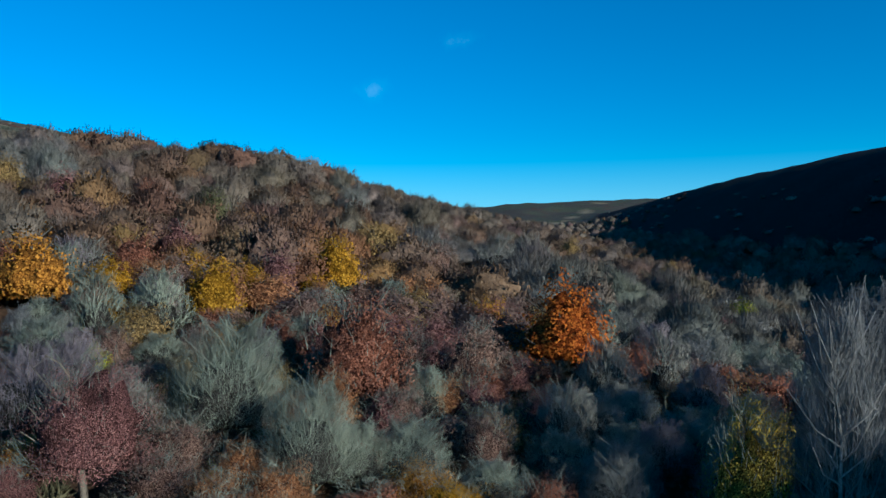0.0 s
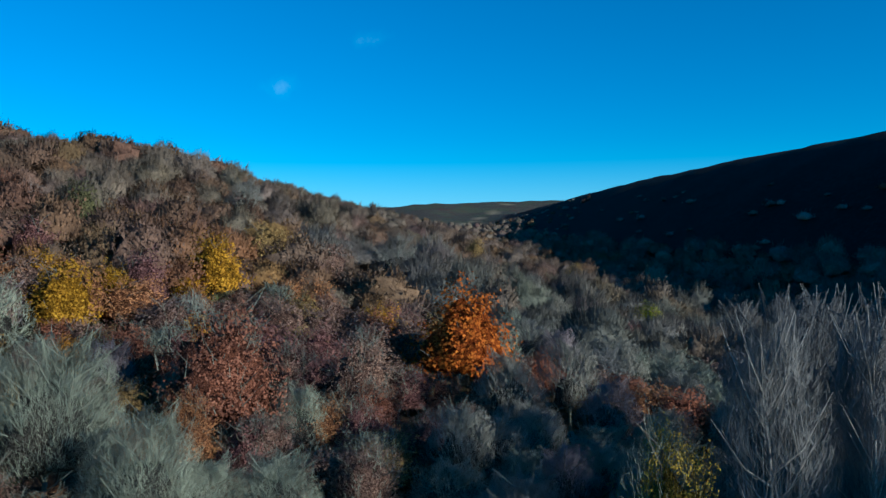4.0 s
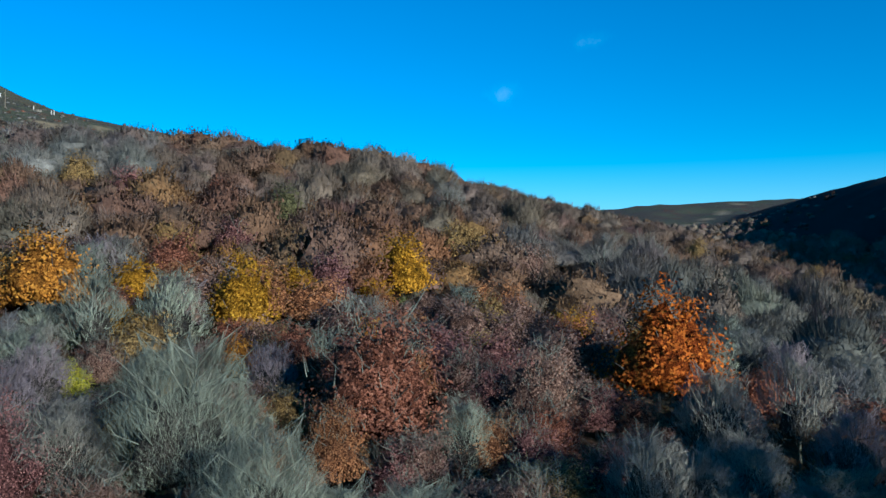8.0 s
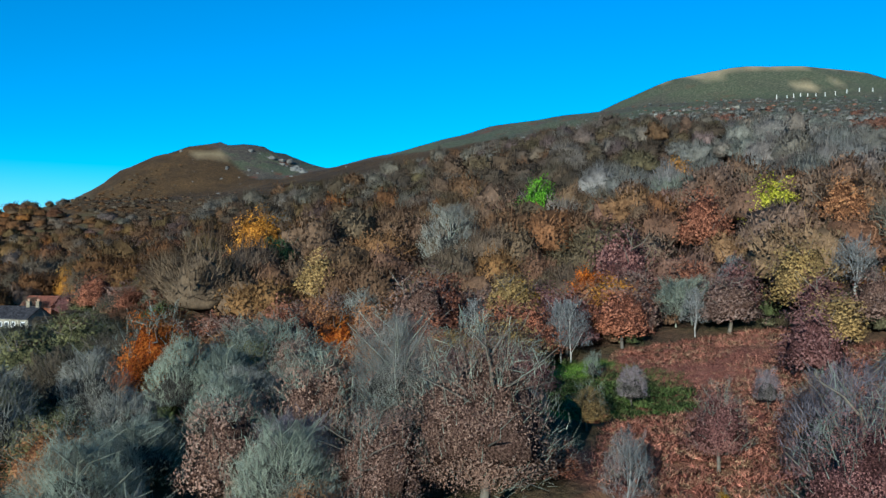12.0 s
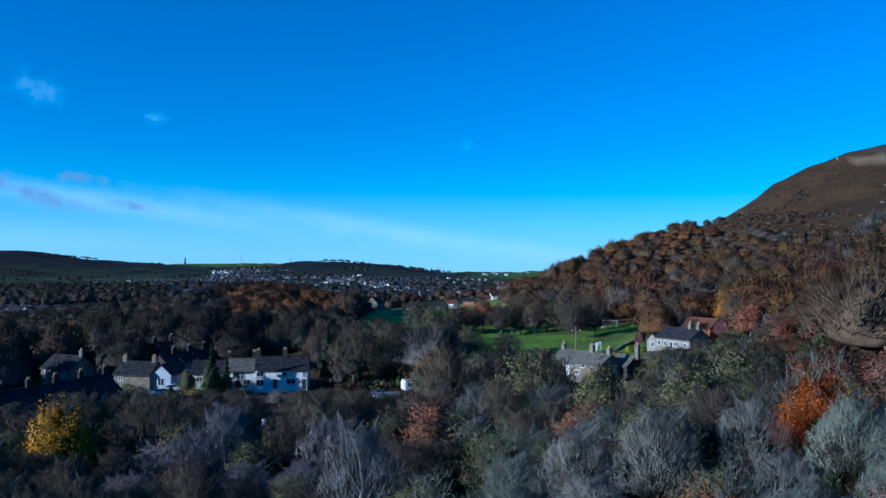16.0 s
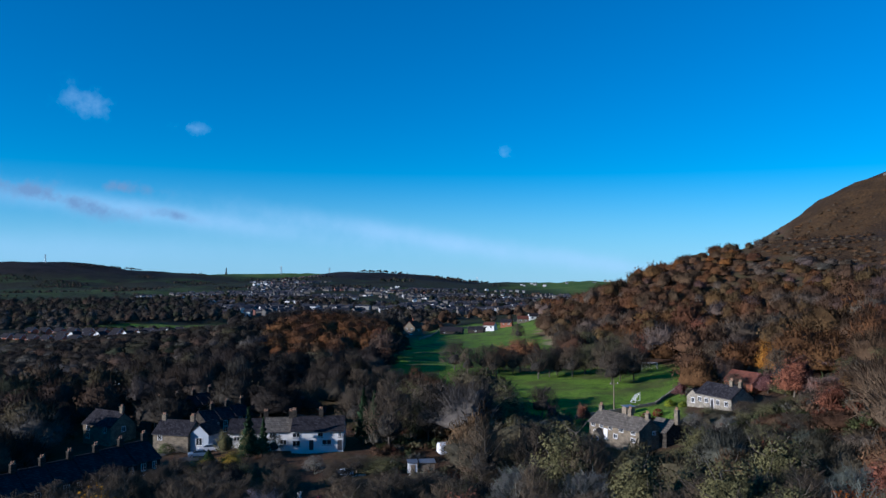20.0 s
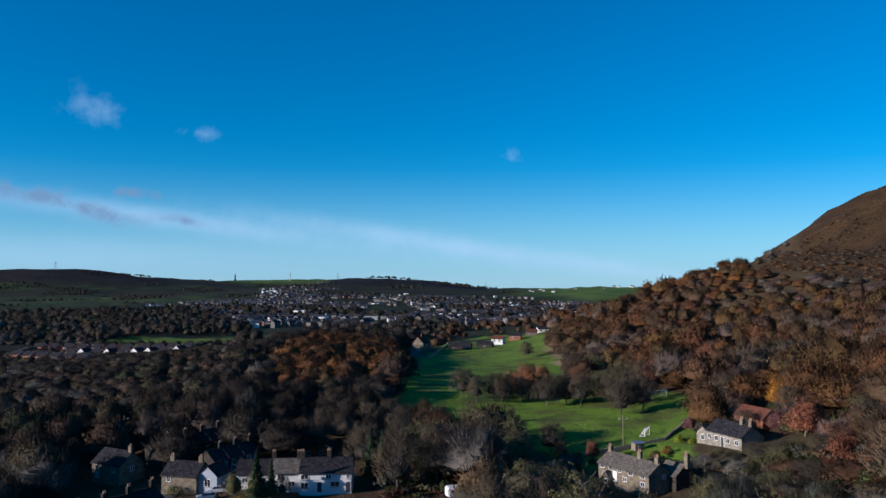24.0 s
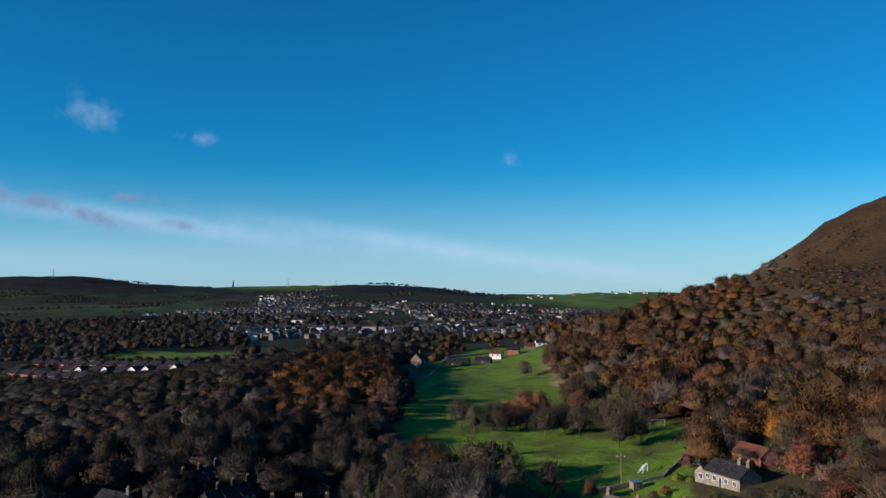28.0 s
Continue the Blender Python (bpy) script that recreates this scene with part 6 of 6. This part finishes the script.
def fence_line():
    first = None
    for k in range(13):
        f = k / 12
        x, y = 560 + 130 * f ** 0.7, 222 - 45 * f ** 1.6 + 10 * math.sin(f * 3.1)
        if first is None:
            first = post(x, y, 3.0, 0)
        else:
            copy_thing(first, on_land(x, y, k * 37, -0.3))
    for x, y in ((565, 125), (540, 109), (523, 104)):
        copy_thing(first, on_land(x, y, 20, -0.3))


fence_line()


def stone_trough(x, y, turn, w):
    ob = new("stone_wall_piece")
    ob.matrix_world = on_land(x, y, turn, -0.3)
    r = random.Random(int(x))
    bm = bmesh.new()
    u = -w / 2
    while u < w / 2:
        n = r.uniform(0.6, 1.1)
        box(bm, u, -0.5, 0, u + n - 0.03, 0.5, r.uniform(1.2, 1.7))
        u += n
    part("stones", bm, PALESTONE, ob)
    part("coping", boxed(-w / 2, -0.35, 1.7, w / 2, 0.35, 1.85), PALESTONE, ob)
    return tagged(ob, "short pale stone wall on the hilltop", "wall", "hilltop walls")


stone_trough(436, 197, 70, 9)
stone_trough(560, 122, 60, 7)


def utility_pole(x, y, tall, turn):
    ob = new("utility_pole")
    ob.matrix_world = on_land(x, y, turn, -0.5)
    bm = bmesh.new()
    bmesh.ops.create_cone(bm, cap_ends=True, segments=8, radius1=0.17, radius2=0.11, depth=tall + 0.5, matrix=pose(0, 0, (tall + 0.5) / 2))
    part("pole", bm, WOOD, ob)
    arm = part("crossarm", boxed(-1.1, -0.07, tall - 0.6, 1.1, 0.07, tall - 0.45), WOOD, ob)
    for u in (-0.95, 0, 0.95):
        bm = bmesh.new()
        bmesh.ops.create_cone(bm, cap_ends=True, segments=8, radius1=0.07, radius2=0.05, depth=0.25, matrix=pose(u, 0, tall - 0.32))
        part("insulator", bm, PAINT, arm, "white insulator")
    return tagged(ob, "weathered wooden utility pole with crossarm", "utility pole", "utility poles")


utility_pole(484, 121, 10, 30)
utility_pole(-88, 203, 9, 50)
utility_pole(63, 216, 9, 20)
utility_pole(36, 193, 7.5, 10)
utility_pole(95, 640, 12, 10)
utility_pole(78, 610, 12, 10)


def rock(x, y, size, seed, flat=0.7):
    """A broken gritstone block, sunk in the slope."""
    r = np.random.RandomState(seed)
    bm = bmesh.new()
    bmesh.ops.create_icosphere(bm, subdivisions=2, radius=1.0)
    k = units(r, 9)
    d = r.uniform(0.55, 0.85, 9)
    for v in bm.verts:
        c = np.array(v.co)
        for a, b in zip(k, d):
            over = c @ a - b
            if over > 0:
                c = c - a * over
        v.co = c * np.array([size, size * 0.8, size * flat])
    me = bpy.data.meshes.new("rock")
    bm.to_mesh(me)
    bm.free()
    me.materials.append(CRAGSTONE)
    ob = new("rock", me)
    ob.matrix_world = on_land(x, y, seed * 40, size * 0.1)
    return tagged(ob, "pale broken gritstone outcrop on the heather crag", "rock", "rocks of the crag")


CRAGSTONE = plain("crag_gritstone", (0.06, 0.055, 0.05), (0.19, 0.175, 0.155), 0.35, 0.9, 0.3)
rk = np.random.RandomState(14)
for k in range(46):
    u = rk.uniform(0, 1)
    x, y = (452 + 7 * rk.normal(), 690 - 60 * u + 7 * rk.normal()) if k < 24 else (392 + 18 * rk.normal(), 640 + 16 * rk.normal()) if k < 34 else (400 + 40 * rk.normal(), 610 + 45 * rk.normal())
    rock(float(x), float(y), float(rk.uniform(1.6, 5.5) if k < 24 else rk.uniform(0.8, 2.2)), k)


def moor_scrub():
    """Heather, bilberry and low thorn bushes on the open hill."""
    r = np.random.RandomState(91)
    x, y = r.uniform(150, 850, 26000), r.uniform(-60, 860, 26000)
    edge = x - moor_edge(y)
    k = is_moor(x, y) & (r.uniform(size=x.size) < np.clip(1.15 - edge / np.where(y < 330, 170, 90), np.where(y < 330, 0.12, 0.0), 1)) & (bump(x, y, 768, 348, 150, 190, 0, 1.0, 2.0) < 0.4) & (tracks(x, y) < 0.1)
    k &= in_sight(x, y, 5.0, 0.93, 1.0) & ((y < 330) | (edge < 95)) & (y < 700)
    x, y = x[k][:7200], y[k][:7200]
    x2, y2 = r.uniform(-100, 900, 9000), r.uniform(-750, -150, 9000)
    dark = bump(x2, y2, 155, -477, 191, 771, 69.9, 94.2, 2.0)
    k = (dark > 20) & (dark < 62) & in_sight(x2, y2, 3.0, 0.93, 1.0)
    x, y = np.concatenate([x, x2[k][:110]]), np.concatenate([y, y2[k][:110]])
    shapes = [far_shape(700 + s, s % 2, 40, 0.09, 1, 0.72) for s in range(6)]
    shades = [(0.17, 0.158, 0.14), (0.11, 0.085, 0.066), (0.16, 0.15, 0.13), (0.15, 0.142, 0.125), (0.16, 0.075, 0.05)]
    vs, fs, ts, ds, n = [], [], [], [], 0
    for a, b, c in zip(x, y, rough_land(x, y)):
        v, f, d = shapes[r.randint(6)]
        w, t = r.uniform(1.4, 3.6) * min(2.0, max(0.7, 2.0 - (a - moor_edge(b)) / 70)) * (1 if b < 335 else 0.75), r.uniform(0, 6.28)
        rot = np.array([[math.cos(t), -math.sin(t), 0], [math.sin(t), math.cos(t), 0], [0, 0, 1]])
        vs.append(v @ rot.T * [w, w, w * r.uniform(0.6, 1.15) * (1 if b < 335 else 0.8)] + [a, b, c - 0.1 - 0.22 * w])
        ds.append(d @ rot.T)
        fs.append(f + n)
        n += len(v)
        ts.append(np.broadcast_to((np.array(shades[r.randint(5)]) if b < 335 else np.array(((0.1, 0.052, 0.024), (0.075, 0.05, 0.03), (0.09, 0.07, 0.05))[r.randint(3)])) * r.uniform(0.7, 1.2), (len(v), 3)))
    me = mesh_of("moor_scrub", np.concatenate(vs), np.concatenate(fs), CANOPY, np.concatenate(ts), np.concatenate(ds))
    tagged(new("moor_scrub", me), "dark heather and low thorn bushes on the open hill", "heather", kind="stuff")


moor_scrub()


def far_place(heading, dist):
    x, y = dist * math.sin(radians(heading)), dist * math.cos(radians(heading))
    return x, y, float(rough_land(np.array(x), np.array(y)))


def monument():
    x, y, z = far_place(-16.64, 4260)
    ob = new("stone_monument")
    ob.matrix_world = pose(x, y, z - 2)
    part("plinth", boxed(-5, -5, 0, 5, 5, 9), DARKSTONE, ob)
    bm = bmesh.new()
    bmesh.ops.create_cone(bm, cap_ends=True, segments=8, radius1=4.2, radius2=2.6, depth=24, matrix=pose(0, 0, 21))
    part("shaft", bm, DARKSTONE, ob)
    bm = bmesh.new()
    bmesh.ops.create_cone(bm, cap_ends=True, segments=8, radius1=3.4, radius2=0.3, depth=6, matrix=pose(0, 0, 36))
    part("top", bm, DARKSTONE, ob)
    tagged(ob, "dark stone tower monument on the far green hill", "monument")


monument()


def pylon(heading, dist, tall):
    x, y, z = far_place(heading, dist)
    ob = new("pylon")
    ob.matrix_world = pose(x, y, z - 1)
    p, q = [], []
    for k in range(6):
        a, b = 1 - k / 6, 1 - (k + 1) / 6
        za, zb = tall * k / 6, tall * (k + 1) / 6
        wa, wb = 3.5 * a + 0.4, 3.5 * b + 0.4
        for sx, sy in ((1, 1), (1, -1), (-1, -1), (-1, 1)):
            p.append((sx * wa, sy * wa, za)), q.append((sx * wb, sy * wb, zb))
            p.append((sx * wa, sy * wa, za)), q.append((-sy * wb, sx * wb, zb))
    v, f = rods(p, q, 0.35, 0.35, 4)
    t = new("tower", mesh_of("tower", v, f, STEEL))
    t.parent = ob
    for k, (h, w) in enumerate(((0.62, 8), (0.76, 7), (0.9, 6))):
        part("arm", boxed(-w, -0.4, tall * h, w, 0.4, tall * h + 0.8), STEEL, ob)
    tagged(ob, "grey steel lattice pylon on the far skyline", "pylon", "pylons on the far hill")


for hd, ds, tl in ((-12.92, 4200, 46), (-9.58, 4200, 44), (0.92, 4280, 46), (-27.9, 4000, 40)):
    pylon(hd, ds, tl)


# ---------------------------------------------------------------- lane, walls and garden things
def dry_wall(name, x0, y0, x1, y1, tall, words):
    """A dry stone wall that follows the ground, laid stone by stone in courses."""
    n = max(2, int(math.hypot(x1 - x0, y1 - y0) / 1.1))
    r = random.Random(int(abs(x0 * 7 + y1)))
    a = math.atan2(y1 - y0, x1 - x0)
    bm = bmesh.new()
    for k in range(n):
        x, y = x0 + (x1 - x0) * (k + 0.5) / n, y0 + (y1 - y0) * (k + 0.5) / n
        z = float(land(x, y)) - 0.2
        for c in range(2):
            w, h = 0.55 + r.uniform(-0.06, 0.04), tall / 2 + r.uniform(-0.05, 0.08)
            start = len(bm.verts)
            box(bm, -w, -0.28 + 0.05 * c, 0, w, 0.28 - 0.05 * c, h)
            bm.verts.ensure_lookup_table()
            bmesh.ops.transform(bm, matrix=pose(x, y, z + c * tall / 2, 0, r.uniform(-2, 2), math.degrees(a) + r.uniform(-3, 3)), verts=bm.verts[start:])
    me = bpy.data.meshes.new(name)
    bm.to_mesh(me)
    bm.free()
    me.materials.append(DRYSTONE)
    tagged(new(name, me), words, "wall", "dry stone walls")


dry_wall("dry_stone_wall", -21.5, 395, -21, 520, 1.3, "grey dry stone wall beside the lane and pasture")
dry_wall("dry_stone_wall", -21, 520, -18, 640, 1.3, "grey dry stone wall beside the lane and pasture")
dry_wall("dry_stone_wall", 26, 187, 46, 194, 1.2, "mossy garden wall of loose stones")
dry_wall("dry_stone_wall", 46, 194, 58, 215, 1.2, "mossy garden wall of loose stones")
dry_wall("dry_stone_wall", -20, 640, 66, 702, 1.2, "grey dry stone wall at the top of the pasture")


def goal(x, y, turn, w, h):
    ob = new("goal_frame")
    ob.matrix_world = pose(x, y, float(land(x, y)) + 0.05, 0, 0, turn)
    for u in (-w / 2, w / 2):
        v, f = rods([(u, 0, -0.2)], [(u, 0, h)], 0.08, 0.08, 8)
        t = new("goal_post", mesh_of("goal_post", v, f, PAINT))
        t.parent = ob
        v, f = rods([(u, 0, h), (u, 1.3, 0.0)], [(u, 1.3, 0.0), (u, 0, 0.05)], 0.04, 0.04, 6)
        t = new("stay", mesh_of("stay", v, f, PAINT))
        t.parent = ob
    v, f = rods([(-w / 2 - 0.08, 0, h)], [(w / 2 + 0.08, 0, h)], 0.08, 0.08, 8)
    t = new("crossbar", mesh_of("crossbar", v, f, PAINT))
    t.parent = ob
    n = 14
    p = [(-w / 2 + w * k / n, 0, h) for k in range(n + 1)] + [(-w / 2, 1.3 * k / 6, h * (1 - k / 6)) for k in range(1, 7)]
    q = [(-w / 2 + w * k / n, 1.3, 0.0) for k in range(n + 1)] + [(w / 2, 1.3 * k / 6, h * (1 - k / 6)) for k in range(1, 7)]
    v, f = rods(p, q, 0.012, 0.012, 3)
    t = new("net", mesh_of("net", v, f, PAINT))
    t.parent = ob
    return tagged(ob, "white football goal frame with net on the grass", "goal", "goals on the grass")


goal(58, 252.5, 8, 5.0, 2.2)
goal(43.5, 202, 60, 3.6, 2.0)


def bush(name, x, y, wide, tall, tint, words):
    """A rounded garden shrub of many small leaves."""
    r = np.random.RandomState(int(abs(x * 3 + y)))
    d = aims(r, 900)
    form = Crown(r)
    v, f = leaf_sheet(r, form.at(d, r.uniform(0.7, 1.05, 900), wide / 2, tall), 0.11, 3, d, 0.8)
    ob = new(name)
    ob.matrix_world = pose(x, y, float(land(x, y)) - 0.1)
    t = new("foliage", mesh_of("foliage", v, f, CANOPY, np.broadcast_to(tint, (len(v), 3)), form.swell(v, wide / 2, tall)))
    t.parent = ob
    v, f = rods([(0, 0, -0.2)] * 4, [(0.3, 0.2, tall * 0.6), (-0.3, 0.1, tall * 0.6), (0.1, -0.3, tall * 0.6), (0, 0, tall * 0.7)], 0.05, 0.02, 5)
    t = new("stem", mesh_of("stem", v, f, BARK))
    t.parent = ob
    return tagged(ob, words, "bush", "garden bushes")


bush("garden_bush", 48.5, 190.5, 3.4, 2.2, (0.22, 0.26, 0.02), "yellow green garden shrub by the wall")
bush("garden_bush", 50.8, 187.5, 2.6, 1.8, (0.16, 0.2, 0.025), "yellow green garden shrub by the wall")
bush("garden_bush", 43.5, 181.0, 3.0, 2.4, (0.2, 0.06, 0.03), "russet garden shrub behind the farmhouse")
bush("garden_bush", 40.0, 178.0, 3.4, 2.6, (0.13, 0.06, 0.04), "brown garden shrub behind the farmhouse")
bush("garden_bush", -60.0, 163.0, 4.0, 2.6, (0.07, 0.1, 0.03), "green ivy and shrub against the stone house")
bush("garden_bush", -20.0, 139.0, 3.0, 2.0, (0.1, 0.1, 0.05), "rough garden shrub on the allotment")
bush("garden_bush", 26.2, 161.8, 2.4, 2.0, (0.42, 0.16, 0.02), "orange shrub against the farmhouse wall")


def car(x, y, turn, paint, words):
    """A small parked car: shaped body, glasshouse, wheels and lamps."""
    ob = new("car")
    ob.matrix_world = pose(x, y, float(land(x, y)) + 0.02, 0, 0, turn)
    side = [(-2.05, 0.35), (-2.1, 0.75), (-1.95, 0.92), (-1.0, 0.98), (1.3, 1.0), (1.95, 0.92), (2.08, 0.7), (2.05, 0.35)]
    top = [(-1.15, 0.97), (-0.55, 1.42), (0.75, 1.46), (1.55, 0.99)]

    def prism(profile, half, pinch=0.0):
        bm = bmesh.new()
        a = [bm.verts.new((u, -half + pinch * (w > 1.2), w)) for u, w in profile]
        b = [bm.verts.new((u, half - pinch * (w > 1.2), w)) for u, w in profile]
        bm.faces.new(a[::-1]), bm.faces.new(b)
        for k in range(len(profile)):
            bm.faces.new((a[k], a[(k + 1) % len(a)], b[(k + 1) % len(a)], b[k]))
        bmesh.ops.recalc_face_normals(bm, faces=bm.faces)
        bmesh.ops.bevel(bm, geom=bm.edges[:], offset=0.04, segments=2, affect="EDGES")
        return bm

    part("body", prism(side, 0.86), paint, ob)
    part("glasshouse", prism(top, 0.78, 0.14), GLASS, ob, "dark car windows")
    part("roof_panel", prism([(-0.5, 1.43), (-0.45, 1.49), (0.7, 1.52), (0.75, 1.46)], 0.66), paint, ob)
    for u in (-1.3, 1.3):
        for s in (-1, 1):
            bm = bmesh.new()
            bmesh.ops.create_cone(bm, cap_ends=True, segments=16, radius1=0.32, radius2=0.32, depth=0.2, matrix=pose(u, s * 0.8, 0.32, 90))
            wheel = part("wheel", bm, RUBBER, ob, "black tyre")
            bm = bmesh.new()
            bmesh.ops.create_cone(bm, cap_ends=True, segments=12, radius1=0.2, radius2=0.18, depth=0.04, matrix=pose(u, s * 0.91, 0.32, 90))
            part("rim", bm, STEEL, wheel, "silver wheel rim")
    for s in (-1, 1):
        part("headlight", boxed(-2.13, s * 0.6 - 0.17, 0.66, -2.06, s * 0.6 + 0.17, 0.8), STEEL, ob, "clear headlight")
        part("tail_light", boxed(2.04, s * 0.62 - 0.14, 0.7, 2.11, s * 0.62 + 0.14, 0.84), REDPAINT, ob, "red tail light")
    return tagged(ob, words, "car", "parked cars")


CARWHITE = plain("white_car_paint", (0.7, 0.7, 0.71), (0.78, 0.78, 0.79), 1.0, 0.25, spec=0.6)
CARBLUE = plain("pale_blue_car_paint", (0.25, 0.33, 0.42), (0.32, 0.4, 0.48), 1.0, 0.25, spec=0.6)
CARDARK = plain("dark_car_paint", (0.03, 0.03, 0.035), (0.05, 0.05, 0.055), 1.0, 0.25, spec=0.6)
car(-52.2, 160.0, 20, CARBLUE, "pale blue car parked beside the houses")
car(-51.5, 164.3, 15, CARWHITE, "white car parked beside the houses")
car(-57.5, 143.5, 40, CARWHITE, "white car parked on the terrace street")
car(-61.0, 147.5, 38, CARDARK, "dark car parked on the terrace street")
car(-33.5, 512.0, 88, CARWHITE, "white car on the lane by the gable house")
car(-21.0, 144.0, 65, CARWHITE, "white car standing on the rough garden")


def caravan(x, y, turn):
    ob = new("static_caravan")
    ob.matrix_world = pose(x, y, float(land(x, y)) + 0.1, 0, 0, turn)
    bm = boxed(-3.2, -1.3, 0.45, 3.2, 1.3, 2.4)
    bmesh.ops.bevel(bm, geom=bm.edges[:], offset=0.22, segments=3, affect="EDGES")
    part("body", bm, PAINT, ob)
    for u in (-2.0, 0.2, 2.1):
        part("window", boxed(u - 0.5, -1.33, 1.3, u + 0.5, -1.29, 1.95), GLASS, ob, "dark caravan window")
    part("door", boxed(0.95, -1.33, 0.6, 1.5, -1.29, 2.1), STEEL, ob, "grey caravan door")
    for u in (-1.6, 1.6):
        for s in (-1, 1):
            bm = bmesh.new()
            bmesh.ops.create_cone(bm, cap_ends=True, segments=14, radius1=0.34, radius2=0.34, depth=0.2, matrix=pose(u, s * 1.1, 0.3, 90))
            part("wheel", bm, RUBBER, ob)
    tagged(ob, "long white caravan parked among bare trees", "caravan")


caravan(-1.5, 158.0, 18)


def shed(x, y, turn, w, d, h, mat, words):
    ob = new("garden_shed")
    ob.matrix_world = pose(x, y, float(land(x, y)) - 0.05, 0, 0, turn)
    n = int(w / 0.22)
    bm = bmesh.new()
    for k in range(n):
        box(bm, -w / 2 + k * w / n, -d / 2, 0, -w / 2 + (k + 0.94) * w / n, d / 2, h)
    part("boards", bm, mat, ob)
    bm = boxed(-w / 2 - 0.15, -d / 2 - 0.2, 0, w / 2 + 0.15, d / 2 + 0.2, 0.08)
    r = part("roof", bm, STEEL, ob, "sloping sheet roof")
    r.matrix_local = pose(0, 0, h + 0.12, 5, 0, 0)
    part("door", boxed(-0.4, -d / 2 - 0.05, 0.05, 0.4, -d / 2 - 0.005, 1.8), WOOD, ob, "board door")
    tagged(ob, words, "shed", "garden sheds")


shed(-8.8, 146.0, 10, 1.6, 1.8, 2.1, PAINT, "narrow white painted garden shed")
shed(-6.2, 146.8, 10, 2.6, 2.0, 1.9, WOOD, "brown timber garden shed")
shed(-104, 264, 0, 2.2, 2.2, 2.6, PAINT, "small white hut among bare trees")
shed(38.5, 188.5, 20, 2.4, 1.8, 1.7, WOOD, "low dark hutch beside the garden wall")


def barrel(x, y, mat, words):
    ob = new("oil_drum")
    ob.matrix_world = pose(x, y, float(land(x, y)))
    bm = bmesh.new()
    bmesh.ops.create_cone(bm, cap_ends=True, segments=16, radius1=0.32, radius2=0.32, depth=0.95, matrix=pose(0, 0, 0.45))
    part("drum", bm, mat, ob)
    for h in (0.3, 0.62, 0.92):
        bm = bmesh.new()
        bmesh.ops.create_cone(bm, cap_ends=True, segments=16, radius1=0.345, radius2=0.345, depth=0.05, matrix=pose(0, 0, h))
        part("rib", bm, mat, ob)
    tagged(ob, words, "drum")


barrel(-22.8, 130.5, REDPAINT, "red drum on the rough garden")
barrel(-26.5, 133.0, PAINT, "white drum on the rough garden")


def plank_pile(x, y, turn):
    ob = new("timber_pile")
    ob.matrix_world = pose(x, y, float(land(x, y)), 0, 0, turn)
    for k in range(7):
        t = part("plank", boxed(-1.4, -0.12, 0, 1.4, 0.12, 0.05), PALEWOOD, ob)
        t.matrix_local = pose(0.1 * (k % 3), 0.26 * (k % 3) - 0.26, 0.02 + 0.06 * (k // 3), 0, 0, k * 5 - 15)
    tagged(ob, "pile of pale weathered planks on rough ground", "timber pile")


plank_pile(-18.5, 145.0, 30)
plank_pile(-16.8, 142.0, 75)


def hut_rows():
    """Garden paths of the village street."""
    for x0, y0, x1, y1 in ((-78, 136, -54, 176), (-54, 160, -46, 152)):
        n = 24
        v = []
        dx, dy = x1 - x0, y1 - y0
        ln = math.hypot(dx, dy)
        for k in range(n + 1):
            x, y = x0 + dx * k / n, y0 + dy * k / n
            for s in (-2.4, 2.4):
                px, py = x - dy / ln * s, y + dx / ln * s
                v.append((px, py, float(rough_land(np.array(px), np.array(py))) + 0.12))
        f = [(2 * k, 2 * k + 1, 2 * k + 3, 2 * k + 2) for k in range(n)]
        me = bpy.data.meshes.new("street")
        me.from_pydata(v, [], f)
        me.materials.append(TARMAC)
        tagged(new("street", me), "narrow tarmac street between the terraces", "road", kind="structure")


TARMAC = plain("tarmac", (0.045, 0.045, 0.047), (0.075, 0.075, 0.075), 0.8, 0.9)
hut_rows()
